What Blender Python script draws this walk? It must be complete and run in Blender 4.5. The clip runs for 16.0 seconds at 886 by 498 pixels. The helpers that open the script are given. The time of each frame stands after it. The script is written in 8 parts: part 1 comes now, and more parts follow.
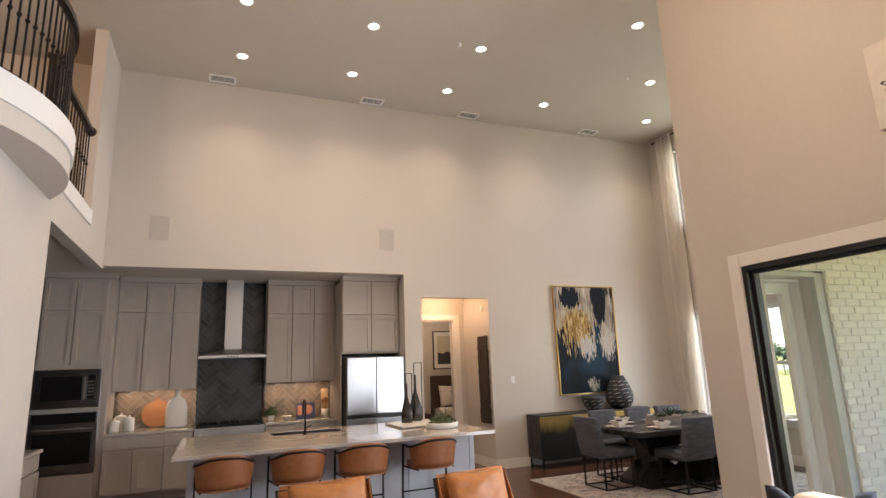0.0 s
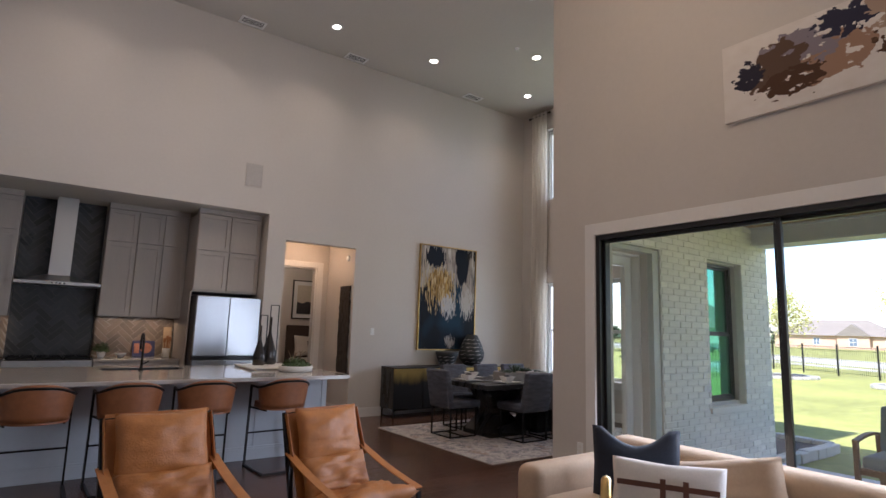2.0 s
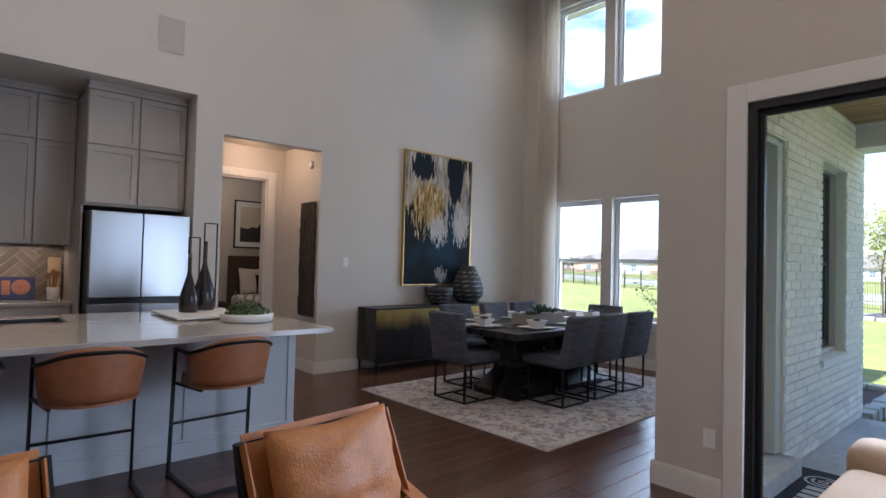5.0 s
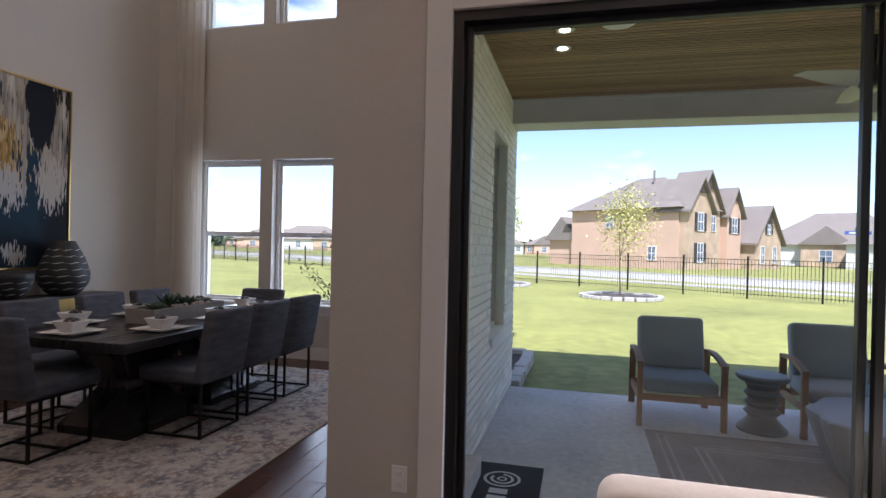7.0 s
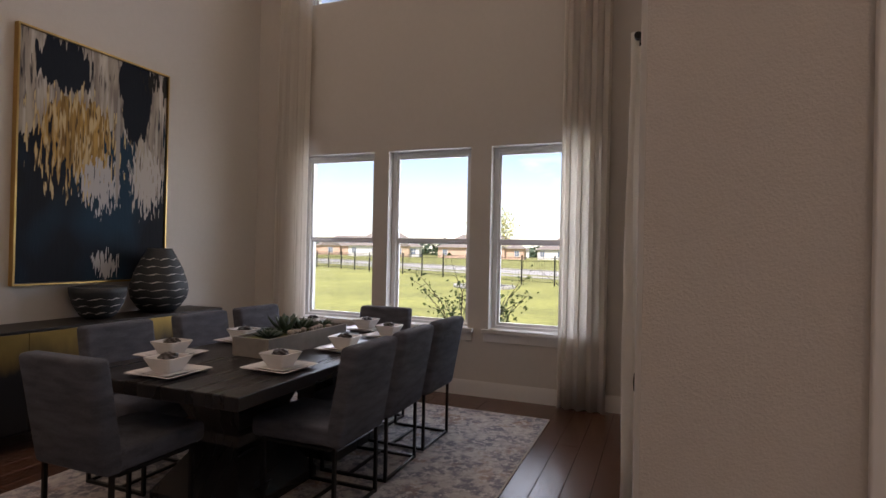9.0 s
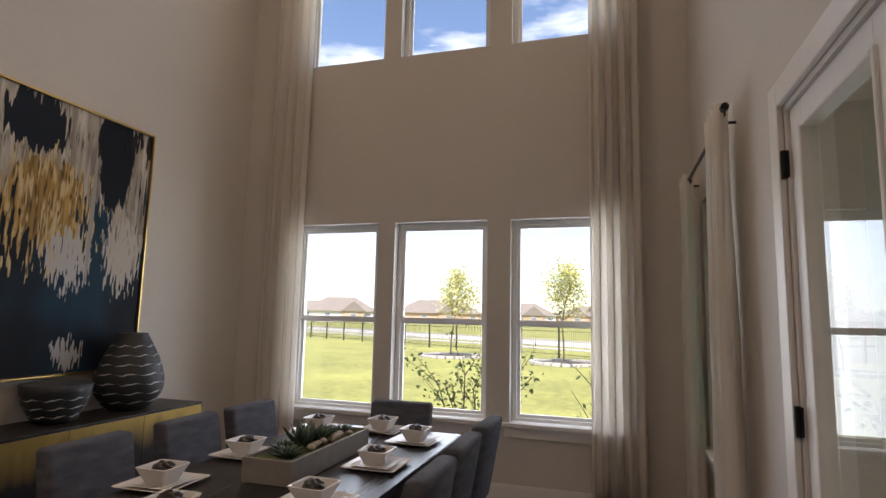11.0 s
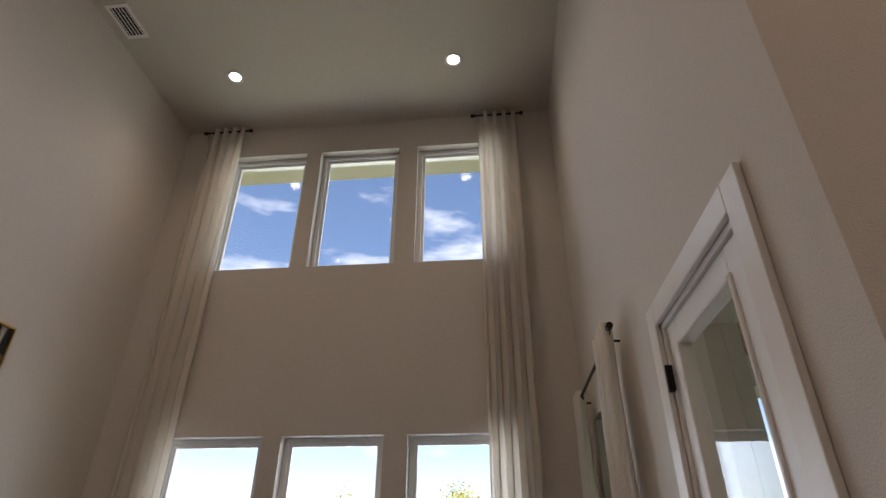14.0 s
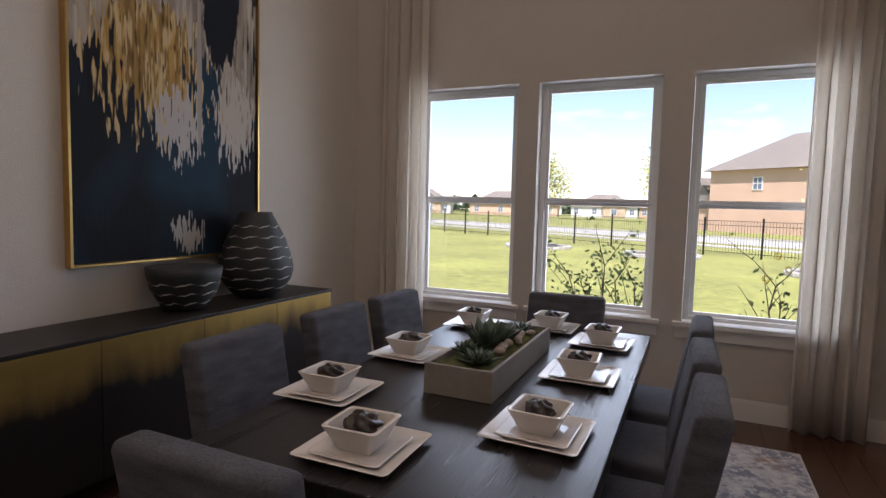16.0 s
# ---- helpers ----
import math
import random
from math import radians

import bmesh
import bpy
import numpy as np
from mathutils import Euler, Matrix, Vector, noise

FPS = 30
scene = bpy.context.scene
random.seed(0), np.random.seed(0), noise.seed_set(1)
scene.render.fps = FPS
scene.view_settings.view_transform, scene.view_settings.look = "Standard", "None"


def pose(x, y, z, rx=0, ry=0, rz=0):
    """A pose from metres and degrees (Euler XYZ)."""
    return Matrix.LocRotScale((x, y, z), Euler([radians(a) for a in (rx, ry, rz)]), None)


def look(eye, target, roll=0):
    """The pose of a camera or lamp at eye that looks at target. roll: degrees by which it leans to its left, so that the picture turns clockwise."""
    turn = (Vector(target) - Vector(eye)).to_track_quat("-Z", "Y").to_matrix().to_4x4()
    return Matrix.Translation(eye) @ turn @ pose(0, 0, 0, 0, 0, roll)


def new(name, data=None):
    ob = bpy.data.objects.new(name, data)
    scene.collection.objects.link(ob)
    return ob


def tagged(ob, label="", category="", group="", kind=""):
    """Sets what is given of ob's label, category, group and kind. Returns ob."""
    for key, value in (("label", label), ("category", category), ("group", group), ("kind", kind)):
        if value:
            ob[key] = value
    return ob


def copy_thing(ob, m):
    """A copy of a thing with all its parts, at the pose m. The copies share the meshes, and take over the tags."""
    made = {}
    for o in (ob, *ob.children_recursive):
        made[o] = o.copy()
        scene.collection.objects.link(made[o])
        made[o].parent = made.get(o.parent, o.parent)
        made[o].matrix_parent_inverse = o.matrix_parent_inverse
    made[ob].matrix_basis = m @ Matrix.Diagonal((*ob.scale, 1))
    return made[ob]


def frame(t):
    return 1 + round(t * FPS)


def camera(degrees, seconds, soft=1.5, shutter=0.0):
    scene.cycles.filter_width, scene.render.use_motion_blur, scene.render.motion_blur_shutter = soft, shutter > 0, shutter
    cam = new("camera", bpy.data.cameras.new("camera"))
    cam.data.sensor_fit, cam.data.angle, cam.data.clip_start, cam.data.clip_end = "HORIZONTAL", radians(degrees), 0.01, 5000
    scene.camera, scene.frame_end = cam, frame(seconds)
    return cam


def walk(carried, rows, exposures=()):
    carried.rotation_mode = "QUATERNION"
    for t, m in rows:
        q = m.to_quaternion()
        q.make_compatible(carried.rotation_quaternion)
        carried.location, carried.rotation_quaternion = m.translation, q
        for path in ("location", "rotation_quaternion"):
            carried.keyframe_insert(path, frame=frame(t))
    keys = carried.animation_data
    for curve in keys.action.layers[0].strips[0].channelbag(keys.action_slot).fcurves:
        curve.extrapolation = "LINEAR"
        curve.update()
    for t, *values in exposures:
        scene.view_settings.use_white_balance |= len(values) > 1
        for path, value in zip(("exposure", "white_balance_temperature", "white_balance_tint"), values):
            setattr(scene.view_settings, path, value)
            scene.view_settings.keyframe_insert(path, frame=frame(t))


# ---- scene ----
cam = camera(77.6, 16.0)
PATH = [
    (0, (0.592, -0.714, 1.633), (1.334, 1.095, 2.054), -2.2),
    (0.5, (0.583, -0.799, 1.617), (1.605, 0.793, 2.266), -2.3),
    (1, (0.571, -0.797, 1.587), (1.713, 0.656, 2.352), -1.2),
    (1.5, (0.527, -0.779, 1.561), (1.761, 0.649, 2.222), -0.5),
    (2, (0.611, -0.601, 1.471), (1.775, 0.999, 1.758), 1.8),
    (2.5, (0.799, -0.362, 1.477), (1.751, 1.394, 1.572), 2.5),
    (3, (0.873, -0.016, 1.465), (1.543, 1.868, 1.498), 2.4),
    (3.2, (0.9, 0.158, 1.471), (1.507, 2.064, 1.484), 2.3),
    (5.3, (1.545, 1.746, 1.405), (3.059, 3.052, 1.453), 1.4),
    (5.5, (1.644, 1.824, 1.4), (3.266, 2.994, 1.442), 1.4),
    (6, (1.937, 1.976, 1.421), (3.745, 2.832, 1.436), 1.4),
    (6.5, (2.293, 2.154, 1.412), (4.193, 2.778, 1.411), 1.4),
    (7, (2.632, 2.264, 1.404), (4.571, 2.753, 1.397), 1.3),
    (7.5, (2.912, 2.367, 1.37), (4.865, 2.798, 1.371), 1.7),
    (8, (3.237, 2.603, 1.384), (5.133, 3.239, 1.377), 1.4),
    (8.5, (3.433, 2.986, 1.382), (5.298, 3.71, 1.381), 1.1),
    (10.8, (3.865, 4.008, 1.548), (5.732, 4.721, 1.62), 1.8),
    (11, (3.864, 4.031, 1.547), (5.763, 4.609, 1.794), 1.3),
    (11.5, (3.867, 4.024, 1.601), (5.74, 4.385, 2.201), -0.2),
    (12, (3.838, 4.019, 1.634), (5.639, 4.268, 2.467), -1.2),
    (12.5, (3.804, 4.033, 1.661), (5.519, 4.196, 2.678), -1.8),
    (13, (3.784, 4.054, 1.649), (5.44, 4.194, 2.762), -1.4),
    (13.5, (3.809, 4.052, 1.612), (5.445, 4.218, 2.75), -0.3),
    (14, (3.891, 4.087, 1.499), (5.622, 4.265, 2.485), 0.3),
    (14.5, (4.096, 4.138, 1.469), (5.991, 4.527, 1.979), 2.8),
    (15, (4.287, 4.246, 1.459), (6.208, 4.789, 1.577), 2.7),
    (15.5, (4.359, 4.5, 1.443), (6.246, 5.154, 1.324), 2.0),
    (16, (4.398, 4.841, 1.443), (6.215, 5.662, 1.292), 1.5),
]
EXPOSURES = [(0.0, 2.3, 6600, 19), (0.5, 2.0, 6500, 19), (1.0, 1.35, 6400, 19), (1.5, 1.25, 6300, 19), (2.0, 1.42, 5700, 20), (3.2, 2.05, 5600, 18), (5.3, 1.4, 5250, 16), (7.0, 1.0, 5650, 23), (8.7, 0.93, 6350, 26), (11.0, 1.15, 6450, 22), (11.6, 0.95, 6600, 21), (12.5, 1.05, 7000, 22), (13.5, 1.05, 7000, 22), (14.5, 0.85, 5700, 21), (15.0, 0.78, 5750, 25), (16.0, 1.0, 6150, 25)]
walk(cam, [(t, look(eye, target, roll)) for t, eye, target, roll in PATH], EXPOSURES)

# ---- world, sun, exposure ----
world = bpy.data.worlds.new("world")
scene.world = world
world.use_nodes = True
wn, wl = world.node_tree.nodes, world.node_tree.links
sky = wn.new("ShaderNodeTexSky")
sky.sky_type, sky.sun_disc = "NISHITA", False
sky.sun_elevation, sky.sun_rotation = radians(56), radians(260)
sky.air_density, sky.dust_density, sky.ozone_density = 1.0, 0.3, 0.8
wtex = wn.new("ShaderNodeTexCoord")
wsep = wn.new("ShaderNodeSeparateXYZ")
wmap = wn.new("ShaderNodeMapping")
wmap.inputs["Scale"].default_value = (1.0, 1.0, 3.2)
wmap.inputs["Location"].default_value = (0.35, 0.2, 0.0)
cloud = wn.new("ShaderNodeTexNoise")
cloud.inputs["Scale"].default_value, cloud.inputs["Detail"].default_value, cloud.inputs["Roughness"].default_value = 3.0, 8.0, 0.55
cramp = wn.new("ShaderNodeValToRGB")
cramp.color_ramp.elements[0].position, cramp.color_ramp.elements[1].position = 0.55, 0.72
hazer = wn.new("ShaderNodeMapRange")
hazer.inputs[1].default_value, hazer.inputs[2].default_value, hazer.inputs[3].default_value, hazer.inputs[4].default_value = 0.0, 0.30, 0.15, 0.0
wmax = wn.new("ShaderNodeMath")
wmax.operation = "MAXIMUM"
wmix = wn.new("ShaderNodeMixRGB")
wmix.inputs[2].default_value = (7.6, 7.8, 8.0, 1)
wl.new(wtex.outputs["Generated"], wmap.inputs[0])
wl.new(wmap.outputs[0], cloud.inputs["Vector"])
wl.new(cloud.outputs["Fac"], cramp.inputs[0])
wl.new(wtex.outputs["Generated"], wsep.inputs[0])
wl.new(wsep.outputs[2], hazer.inputs[0])
wl.new(cramp.outputs[0], wmax.inputs[0])
wl.new(hazer.outputs[0], wmax.inputs[1])
wl.new(wmax.outputs[0], wmix.inputs[0])
wl.new(sky.outputs[0], wmix.inputs[1])
wbg = wn["Background"]
wbg.inputs[1].default_value = 0.115
wl.new(wmix.outputs[0], wbg.inputs[0])

sun = new("sun", bpy.data.lights.new("sun", "SUN"))
sun.data.energy, sun.data.angle, sun.data.color = 5.0, radians(0.6), (1.0, 0.95, 0.87)
sun.matrix_basis = look((0, 0, 30), (0.55 * 30, 0.1 * 30, 30 - 0.83 * 30))


def area_lamp(name, at, to, w, h, watts, color):
    lamp = new(name, bpy.data.lights.new(name, "AREA"))
    lamp.data.shape, lamp.data.size, lamp.data.size_y = "RECTANGLE", w, h
    lamp.data.energy, lamp.data.color = watts, color
    lamp.matrix_basis = look(at, to)
    return lamp


XPO = 4.93
DAY = (0.86, 0.94, 1.0)
# area lamps added at the glazing, standing in for sky light
area_lamp("window_light", (9.2, 5.5, 1.55), (0, 5.5, 1.2), 2.9, 1.75, 30, DAY)
area_lamp("window_light", (9.2, 5.5, 4.9), (0, 5.5, 3.6), 2.9, 1.5, 12, DAY)
area_lamp("window_light", (XPO, 0.5, 1.3), (0, 0.5, 1.0), 4.2, 2.1, 62, DAY)
area_lamp("window_light", (XPO + 0.31, 1.0, 5.2), (0, 1.0, 4.0), 2.0, 0.8, 7, DAY)

# ---- materials ----
MATS = {}


def mat(name, color, rough=0.6, metal=0.0, vary=0.08, scale=8.0, bump=0.0, bscale=120.0, coat=0.0, spec=0.5, random_obj=0.0, stretch=(1, 1, 1)):
    """A surface with two scales of variation in tone, and fine relief."""
    if name in MATS:
        return MATS[name]
    m = bpy.data.materials.new(name)
    m.use_nodes = True
    n, l = m.node_tree.nodes, m.node_tree.links
    b = n["Principled BSDF"]
    b.inputs["Roughness"].default_value, b.inputs["Metallic"].default_value = rough, metal
    b.inputs["Specular IOR Level"].default_value = spec
    b.inputs["Coat Weight"].default_value = coat
    tc = n.new("ShaderNodeTexCoord")
    mp = n.new("ShaderNodeMapping")
    mp.inputs["Scale"].default_value = stretch
    l.new(tc.outputs["Object"], mp.inputs[0])
    n1, n2 = n.new("ShaderNodeTexNoise"), n.new("ShaderNodeTexNoise")
    n1.inputs["Scale"].default_value, n1.inputs["Detail"].default_value = scale * 0.15, 3
    n2.inputs["Scale"].default_value, n2.inputs["Detail"].default_value = scale * 3, 5
    for q in (n1, n2):
        l.new(mp.outputs[0], q.inputs["Vector"])
    add = n.new("ShaderNodeMath")
    add.operation = "ADD"
    l.new(n1.outputs["Fac"], add.inputs[0])
    l.new(n2.outputs["Fac"], add.inputs[1])
    last = add
    if random_obj:
        oi = n.new("ShaderNodeObjectInfo")
        mu = n.new("ShaderNodeMath")
        mu.operation = "MULTIPLY_ADD"
        mu.inputs[1].default_value = random_obj
        l.new(oi.outputs["Random"], mu.inputs[0])
        l.new(add.outputs[0], mu.inputs[2])
        last = mu
    ramp = n.new("ShaderNodeMapRange")
    ramp.inputs[1].default_value, ramp.inputs[2].default_value = 0.6, 1.4 + random_obj
    ramp.inputs[3].default_value, ramp.inputs[4].default_value = 1 - vary, 1 + vary
    l.new(last.outputs[0], ramp.inputs[0])
    mul = n.new("ShaderNodeVectorMath")
    mul.operation = "SCALE"
    mul.inputs[0].default_value = color
    l.new(ramp.outputs[0], mul.inputs["Scale"])
    l.new(mul.outputs[0], b.inputs["Base Color"])
    rr = n.new("ShaderNodeMapRange")
    rr.inputs[3].default_value, rr.inputs[4].default_value = max(rough - 0.06, 0.02), min(rough + 0.06, 1)
    l.new(n1.outputs["Fac"], rr.inputs[0])
    l.new(rr.outputs[0], b.inputs["Roughness"])
    if bump:
        n3 = n.new("ShaderNodeTexNoise")
        n3.inputs["Scale"].default_value, n3.inputs["Detail"].default_value = bscale, 3
        l.new(mp.outputs[0], n3.inputs["Vector"])
        bp = n.new("ShaderNodeBump")
        bp.inputs["Strength"].default_value, bp.inputs["Distance"].default_value = bump, 0.01
        l.new(n3.outputs["Fac"], bp.inputs["Height"])
        l.new(bp.outputs[0], b.inputs["Normal"])
    MATS[name] = m
    return m


def glow(name, color, strength):
    m = bpy.data.materials.new(name)
    m.use_nodes = True
    b = m.node_tree.nodes["Principled BSDF"]
    b.inputs["Base Color"].default_value = (*color, 1)
    b.inputs["Emission Color"].default_value = (*color, 1)
    b.inputs["Emission Strength"].default_value = strength
    return m


def glass_mat(name, tint, rough=0.0, base=0.012, gloss=(1, 1, 1)):
    m = bpy.data.materials.new(name)
    m.use_nodes = True
    n, l = m.node_tree.nodes, m.node_tree.links
    n.remove(n["Principled BSDF"])
    tr, gl, mx = n.new("ShaderNodeBsdfTransparent"), n.new("ShaderNodeBsdfGlossy"), n.new("ShaderNodeMixShader")
    fr, pw, mr = n.new("ShaderNodeLayerWeight"), n.new("ShaderNodeMath"), n.new("ShaderNodeMapRange")
    pw.operation = "POWER"
    pw.inputs[1].default_value = 5.5
    mr.inputs["To Min"].default_value, mr.inputs["To Max"].default_value = base, 1.0
    l.new(fr.outputs["Facing"], pw.inputs[0])
    l.new(pw.outputs[0], mr.inputs["Value"])
    gl.inputs[0].default_value = (*gloss, 1)
    tr.inputs[0].default_value = (*tint, 1)
    gl.inputs["Roughness"].default_value = rough
    l.new(mr.outputs[0], mx.inputs[0])
    l.new(tr.outputs[0], mx.inputs[1])
    l.new(gl.outputs[0], mx.inputs[2])
    l.new(mx.outputs[0], n["Material Output"].inputs[0])
    return m


WALL = mat("wall_paint", (0.59, 0.55, 0.505), 0.75, vary=0.03, bump=0.25, bscale=160)
CEIL = mat("ceiling_paint", (0.56, 0.52, 0.455), 0.85, vary=0.03, bump=0.2, bscale=160)
TRIM = mat("white_trim", (0.76, 0.74, 0.71), 0.4, vary=0.03)
WHITE = mat("white_paint", (0.8, 0.8, 0.79), 0.45, vary=0.02)
BLACKF = mat("black_frame", (0.012, 0.012, 0.013), 0.35, vary=0.1)
IRON = mat("black_iron", (0.012, 0.011, 0.011), 0.4, metal=0.6, vary=0.15)
FLOORWOOD = mat("floor_wood", (0.075, 0.034, 0.02), 0.24, vary=0.35, scale=10, bump=0.12, bscale=60, random_obj=0.9, stretch=(0.25, 3, 1))
SUBFLOOR = mat("sub_floor", (0.02, 0.012, 0.008), 0.8)
CABINET = mat("cabinet_stain", (0.42, 0.38, 0.345), 0.5, vary=0.08, scale=12, stretch=(4, 4, 0.4))
QUARTZ = mat("quartz_top", (0.42, 0.38, 0.34), 0.12, vary=0.06, scale=20)
STEEL = mat("brushed_steel", (0.62, 0.63, 0.64), 0.34, metal=1.0, vary=0.01, scale=12, stretch=(5, 5, 0.3))
FSTEEL = mat("fridge_steel", (0.40, 0.41, 0.43), 0.3, metal=1.0, vary=0.03, scale=12, stretch=(5, 5, 0.3))
# darker copy of the steel: the dim reflection is put into its colour
DSTEEL = mat("steel_dark_reflection", (0.26, 0.26, 0.265), 0.3, metal=1.0, vary=0.02, scale=12, stretch=(5, 5, 0.3))
DARKGLASS = mat("dark_glass", (0.01, 0.01, 0.011), 0.08, vary=0.05)
GLASS = glass_mat("window_glass", (0.96, 0.98, 0.97))
GRASS = mat("lawn", (0.235, 0.235, 0.06), 0.9, vary=0.45, scale=1.6, bump=0.6, bscale=40)
CONCRETE = mat("concrete", (0.58, 0.565, 0.55), 0.85, vary=0.3, scale=6, bump=0.2, bscale=60)
RUGM = mat("rug_wool", (0.33, 0.29, 0.27), 0.95, vary=0.3, scale=9, bump=0.5, bscale=200)
BLACKWOOD = mat("black_wood", (0.017, 0.015, 0.015), 0.28, vary=0.25, scale=12, bump=0.15, bscale=50, stretch=(0.3, 4, 1))
CAN_GLOW = glow("lamp_glow", (1.0, 0.86, 0.66), 8.0)


# ---- mesh helpers ----
def box(bm, x0, x1, y0, y1, z0, z1, bevel=0.0, seg=2):
    m = Matrix.LocRotScale(((x0 + x1) / 2, (y0 + y1) / 2, (z0 + z1) / 2), None, (abs(x1 - x0), abs(y1 - y0), abs(z1 - z0)))
    g = bmesh.ops.create_cube(bm, size=1, matrix=m)
    if bevel:
        es = list({e for v in g["verts"] for e in v.link_edges})
        bmesh.ops.bevel(bm, geom=es, offset=bevel, segments=seg, profile=0.5, affect="EDGES")
    return g["verts"]


def cyl(bm, p0, p1, r0, r1=None, seg=16):
    p0, p1 = Vector(p0), Vector(p1)
    d = p1 - p0
    m = Matrix.Translation((p0 + p1) / 2) @ d.to_track_quat("Z", "Y").to_matrix().to_4x4()
    return bmesh.ops.create_cone(bm, cap_ends=True, segments=seg, radius1=r0, radius2=r0 if r1 is None else r1, depth=d.length, matrix=m)["verts"]


def lathe(bm, profile, seg=32, at=(0, 0, 0)):
    rings = [[bm.verts.new((at[0] + r * math.cos(2 * math.pi * i / seg), at[1] + r * math.sin(2 * math.pi * i / seg), at[2] + z)) for i in range(seg)] for r, z in profile]
    for a, b in zip(rings, rings[1:]):
        for i in range(seg):
            bm.faces.new((a[i], a[(i + 1) % seg], b[(i + 1) % seg], b[i]))
    bm.faces.new(rings[0][::-1])
    bm.faces.new(rings[-1])


def tube(bm, pts, r, seg=8):
    for a, b in zip(pts, pts[1:]):
        cyl(bm, a, b, r, seg=seg)
    for p in pts[1:-1]:
        bmesh.ops.create_uvsphere(bm, u_segments=seg, v_segments=max(4, seg // 2), radius=r, matrix=Matrix.Translation(p))


def bar(bm, a, b, w, h):
    """A square bar from a to b."""
    a, b = Vector(a), Vector(b)
    d = b - a
    m = Matrix.Translation((a + b) / 2) @ d.to_track_quat("Z", "Y").to_matrix().to_4x4() @ Matrix.Diagonal((w, h, d.length, 1))
    bmesh.ops.create_cube(bm, size=1, matrix=m)


def mesh_of(bm, name, material, smooth=False):
    bmesh.ops.recalc_face_normals(bm, faces=bm.faces)
    me = bpy.data.meshes.new(name)
    bm.to_mesh(me)
    bm.free()
    me.materials.append(material)
    if smooth:
        for p in me.polygons:
            p.use_smooth = True
    return me


def part(name, bm, material, parent, label="", smooth=False, at=None):
    ob = new(name, mesh_of(bm, name, material, smooth))
    ob.parent = parent
    if at is not None:
        ob.matrix_basis = at
    if label:
        tagged(ob, label)
    return ob


def thing(name, at, label, category, group=""):
    ob = new(name)
    ob.matrix_basis = at
    return tagged(ob, label, category, group)


def solid(name, bm, material, label, category="", kind="", group="", smooth=False, at=None):
    ob = new(name, mesh_of(bm, name, material, smooth))
    if at is not None:
        ob.matrix_basis = at
    return tagged(ob, label, category, group, kind)


def shell(name, fixed, lo, hi, u0, u1, z0, z1, holes, material, label):
    """A wall of thickness lo..hi across the axis 'fixed', with openings (u0, u1, z0, z1) through it."""
    us = sorted({u0, u1, *[min(max(h[i], u0), u1) for h in holes for i in (0, 1)]})
    zs = sorted({z0, z1, *[min(max(h[i], z0), z1) for h in holes for i in (2, 3)]})
    full = {}
    for i in range(len(us) - 1):
        for j in range(len(zs) - 1):
            u, z = (us[i] + us[i + 1]) / 2, (zs[j] + zs[j + 1]) / 2
            full[i, j] = not any(h[0] < u < h[1] and h[2] < z < h[3] for h in holes)
    bm = bmesh.new()
    seen = {}

    def v(a, i, j):
        if (a, i, j) not in seen:
            p = (a, us[i], zs[j]) if fixed == "x" else (us[i], a, zs[j])
            seen[a, i, j] = bm.verts.new(p)
        return seen[a, i, j]

    for (i, j), f in full.items():
        if not f:
            continue
        for a in (lo, hi):
            bm.faces.new((v(a, i, j), v(a, i + 1, j), v(a, i + 1, j + 1), v(a, i, j + 1)))
        for di, dj, p, q in ((-1, 0, (i, j), (i, j + 1)), (1, 0, (i + 1, j), (i + 1, j + 1)), (0, -1, (i, j), (i + 1, j)), (0, 1, (i, j + 1), (i + 1, j + 1))):
            if not full.get((i + di, j + dj), False):
                bm.faces.new((v(lo, *p), v(lo, *q), v(hi, *q), v(hi, *p)))
    return solid(name, bm, material, label, kind="structure")


# ---- the large structure ----
XE, YS, YN, XP, XW, H = 8.735, 3.37, 7.71, 4.94, -0.89, 6.035
KB, KH = 8.97, 3.14          # kitchen back wall, kitchen ceiling
SLAB = -0.16                 # patio slab
LOW = [(6.17, 7.08), (5.09, 6.0), (3.97, 4.88)]
LZ, UZ = (0.64, 2.445), (4.12, 5.62)
holes_e = [(a, b, *LZ) for a, b in LOW] + [(a, b, *UZ) for a, b in LOW]
shell("wall_east", "x", XE, XE + 0.22, YS, YN + 0.14, 0, H, holes_e, WALL, "beige painted wall with six tall windows")
shell("wall_north", "y", YN, YN + 0.14, XW, XE, 0, H, [(XW - 1, 3.34, -1, KH), (3.63, 4.84, -1, 2.77)], WALL, "tall beige painted wall above the kitchen")
shell("wall_south", "y", 3.12, YS, XP, XE + 0.22, -0.2, H, [(5.33, 6.235, -0.02, 2.40), (7.38, 8.26, 0.66, 2.44)], WALL, "beige painted wall of the dining bay")
CW = [(1.10, 2.00), (-0.03, 0.88)]
SLIDE = (-1.85, 2.82, 0.0, 2.42)
shell("wall_patio", "x", XP, XP + 0.26, -4.5, 3.12, -0.2, H, [(SLIDE[0], SLIDE[1], -0.02, SLIDE[3])] + [(a, b, 4.82, 5.68) for a, b in CW], WALL, "beige painted wall with a wide sliding glass door")
# unseen closing wall, added to keep the sun out
shell("wall_back", "y", -4.64, -4.5, -4.0, XP + 0.26, 0, H, [], WALL, "plain beige closing wall added unseen behind the living room")
shell("wall_west", "x", XW - 0.14, XW, -4.5, YN, 0, H, [(5.18, YN + 1, -1, 3.10), (2.2, 6.71, 3.62, H + 1)], WALL, "beige painted wall with a loft opening above")
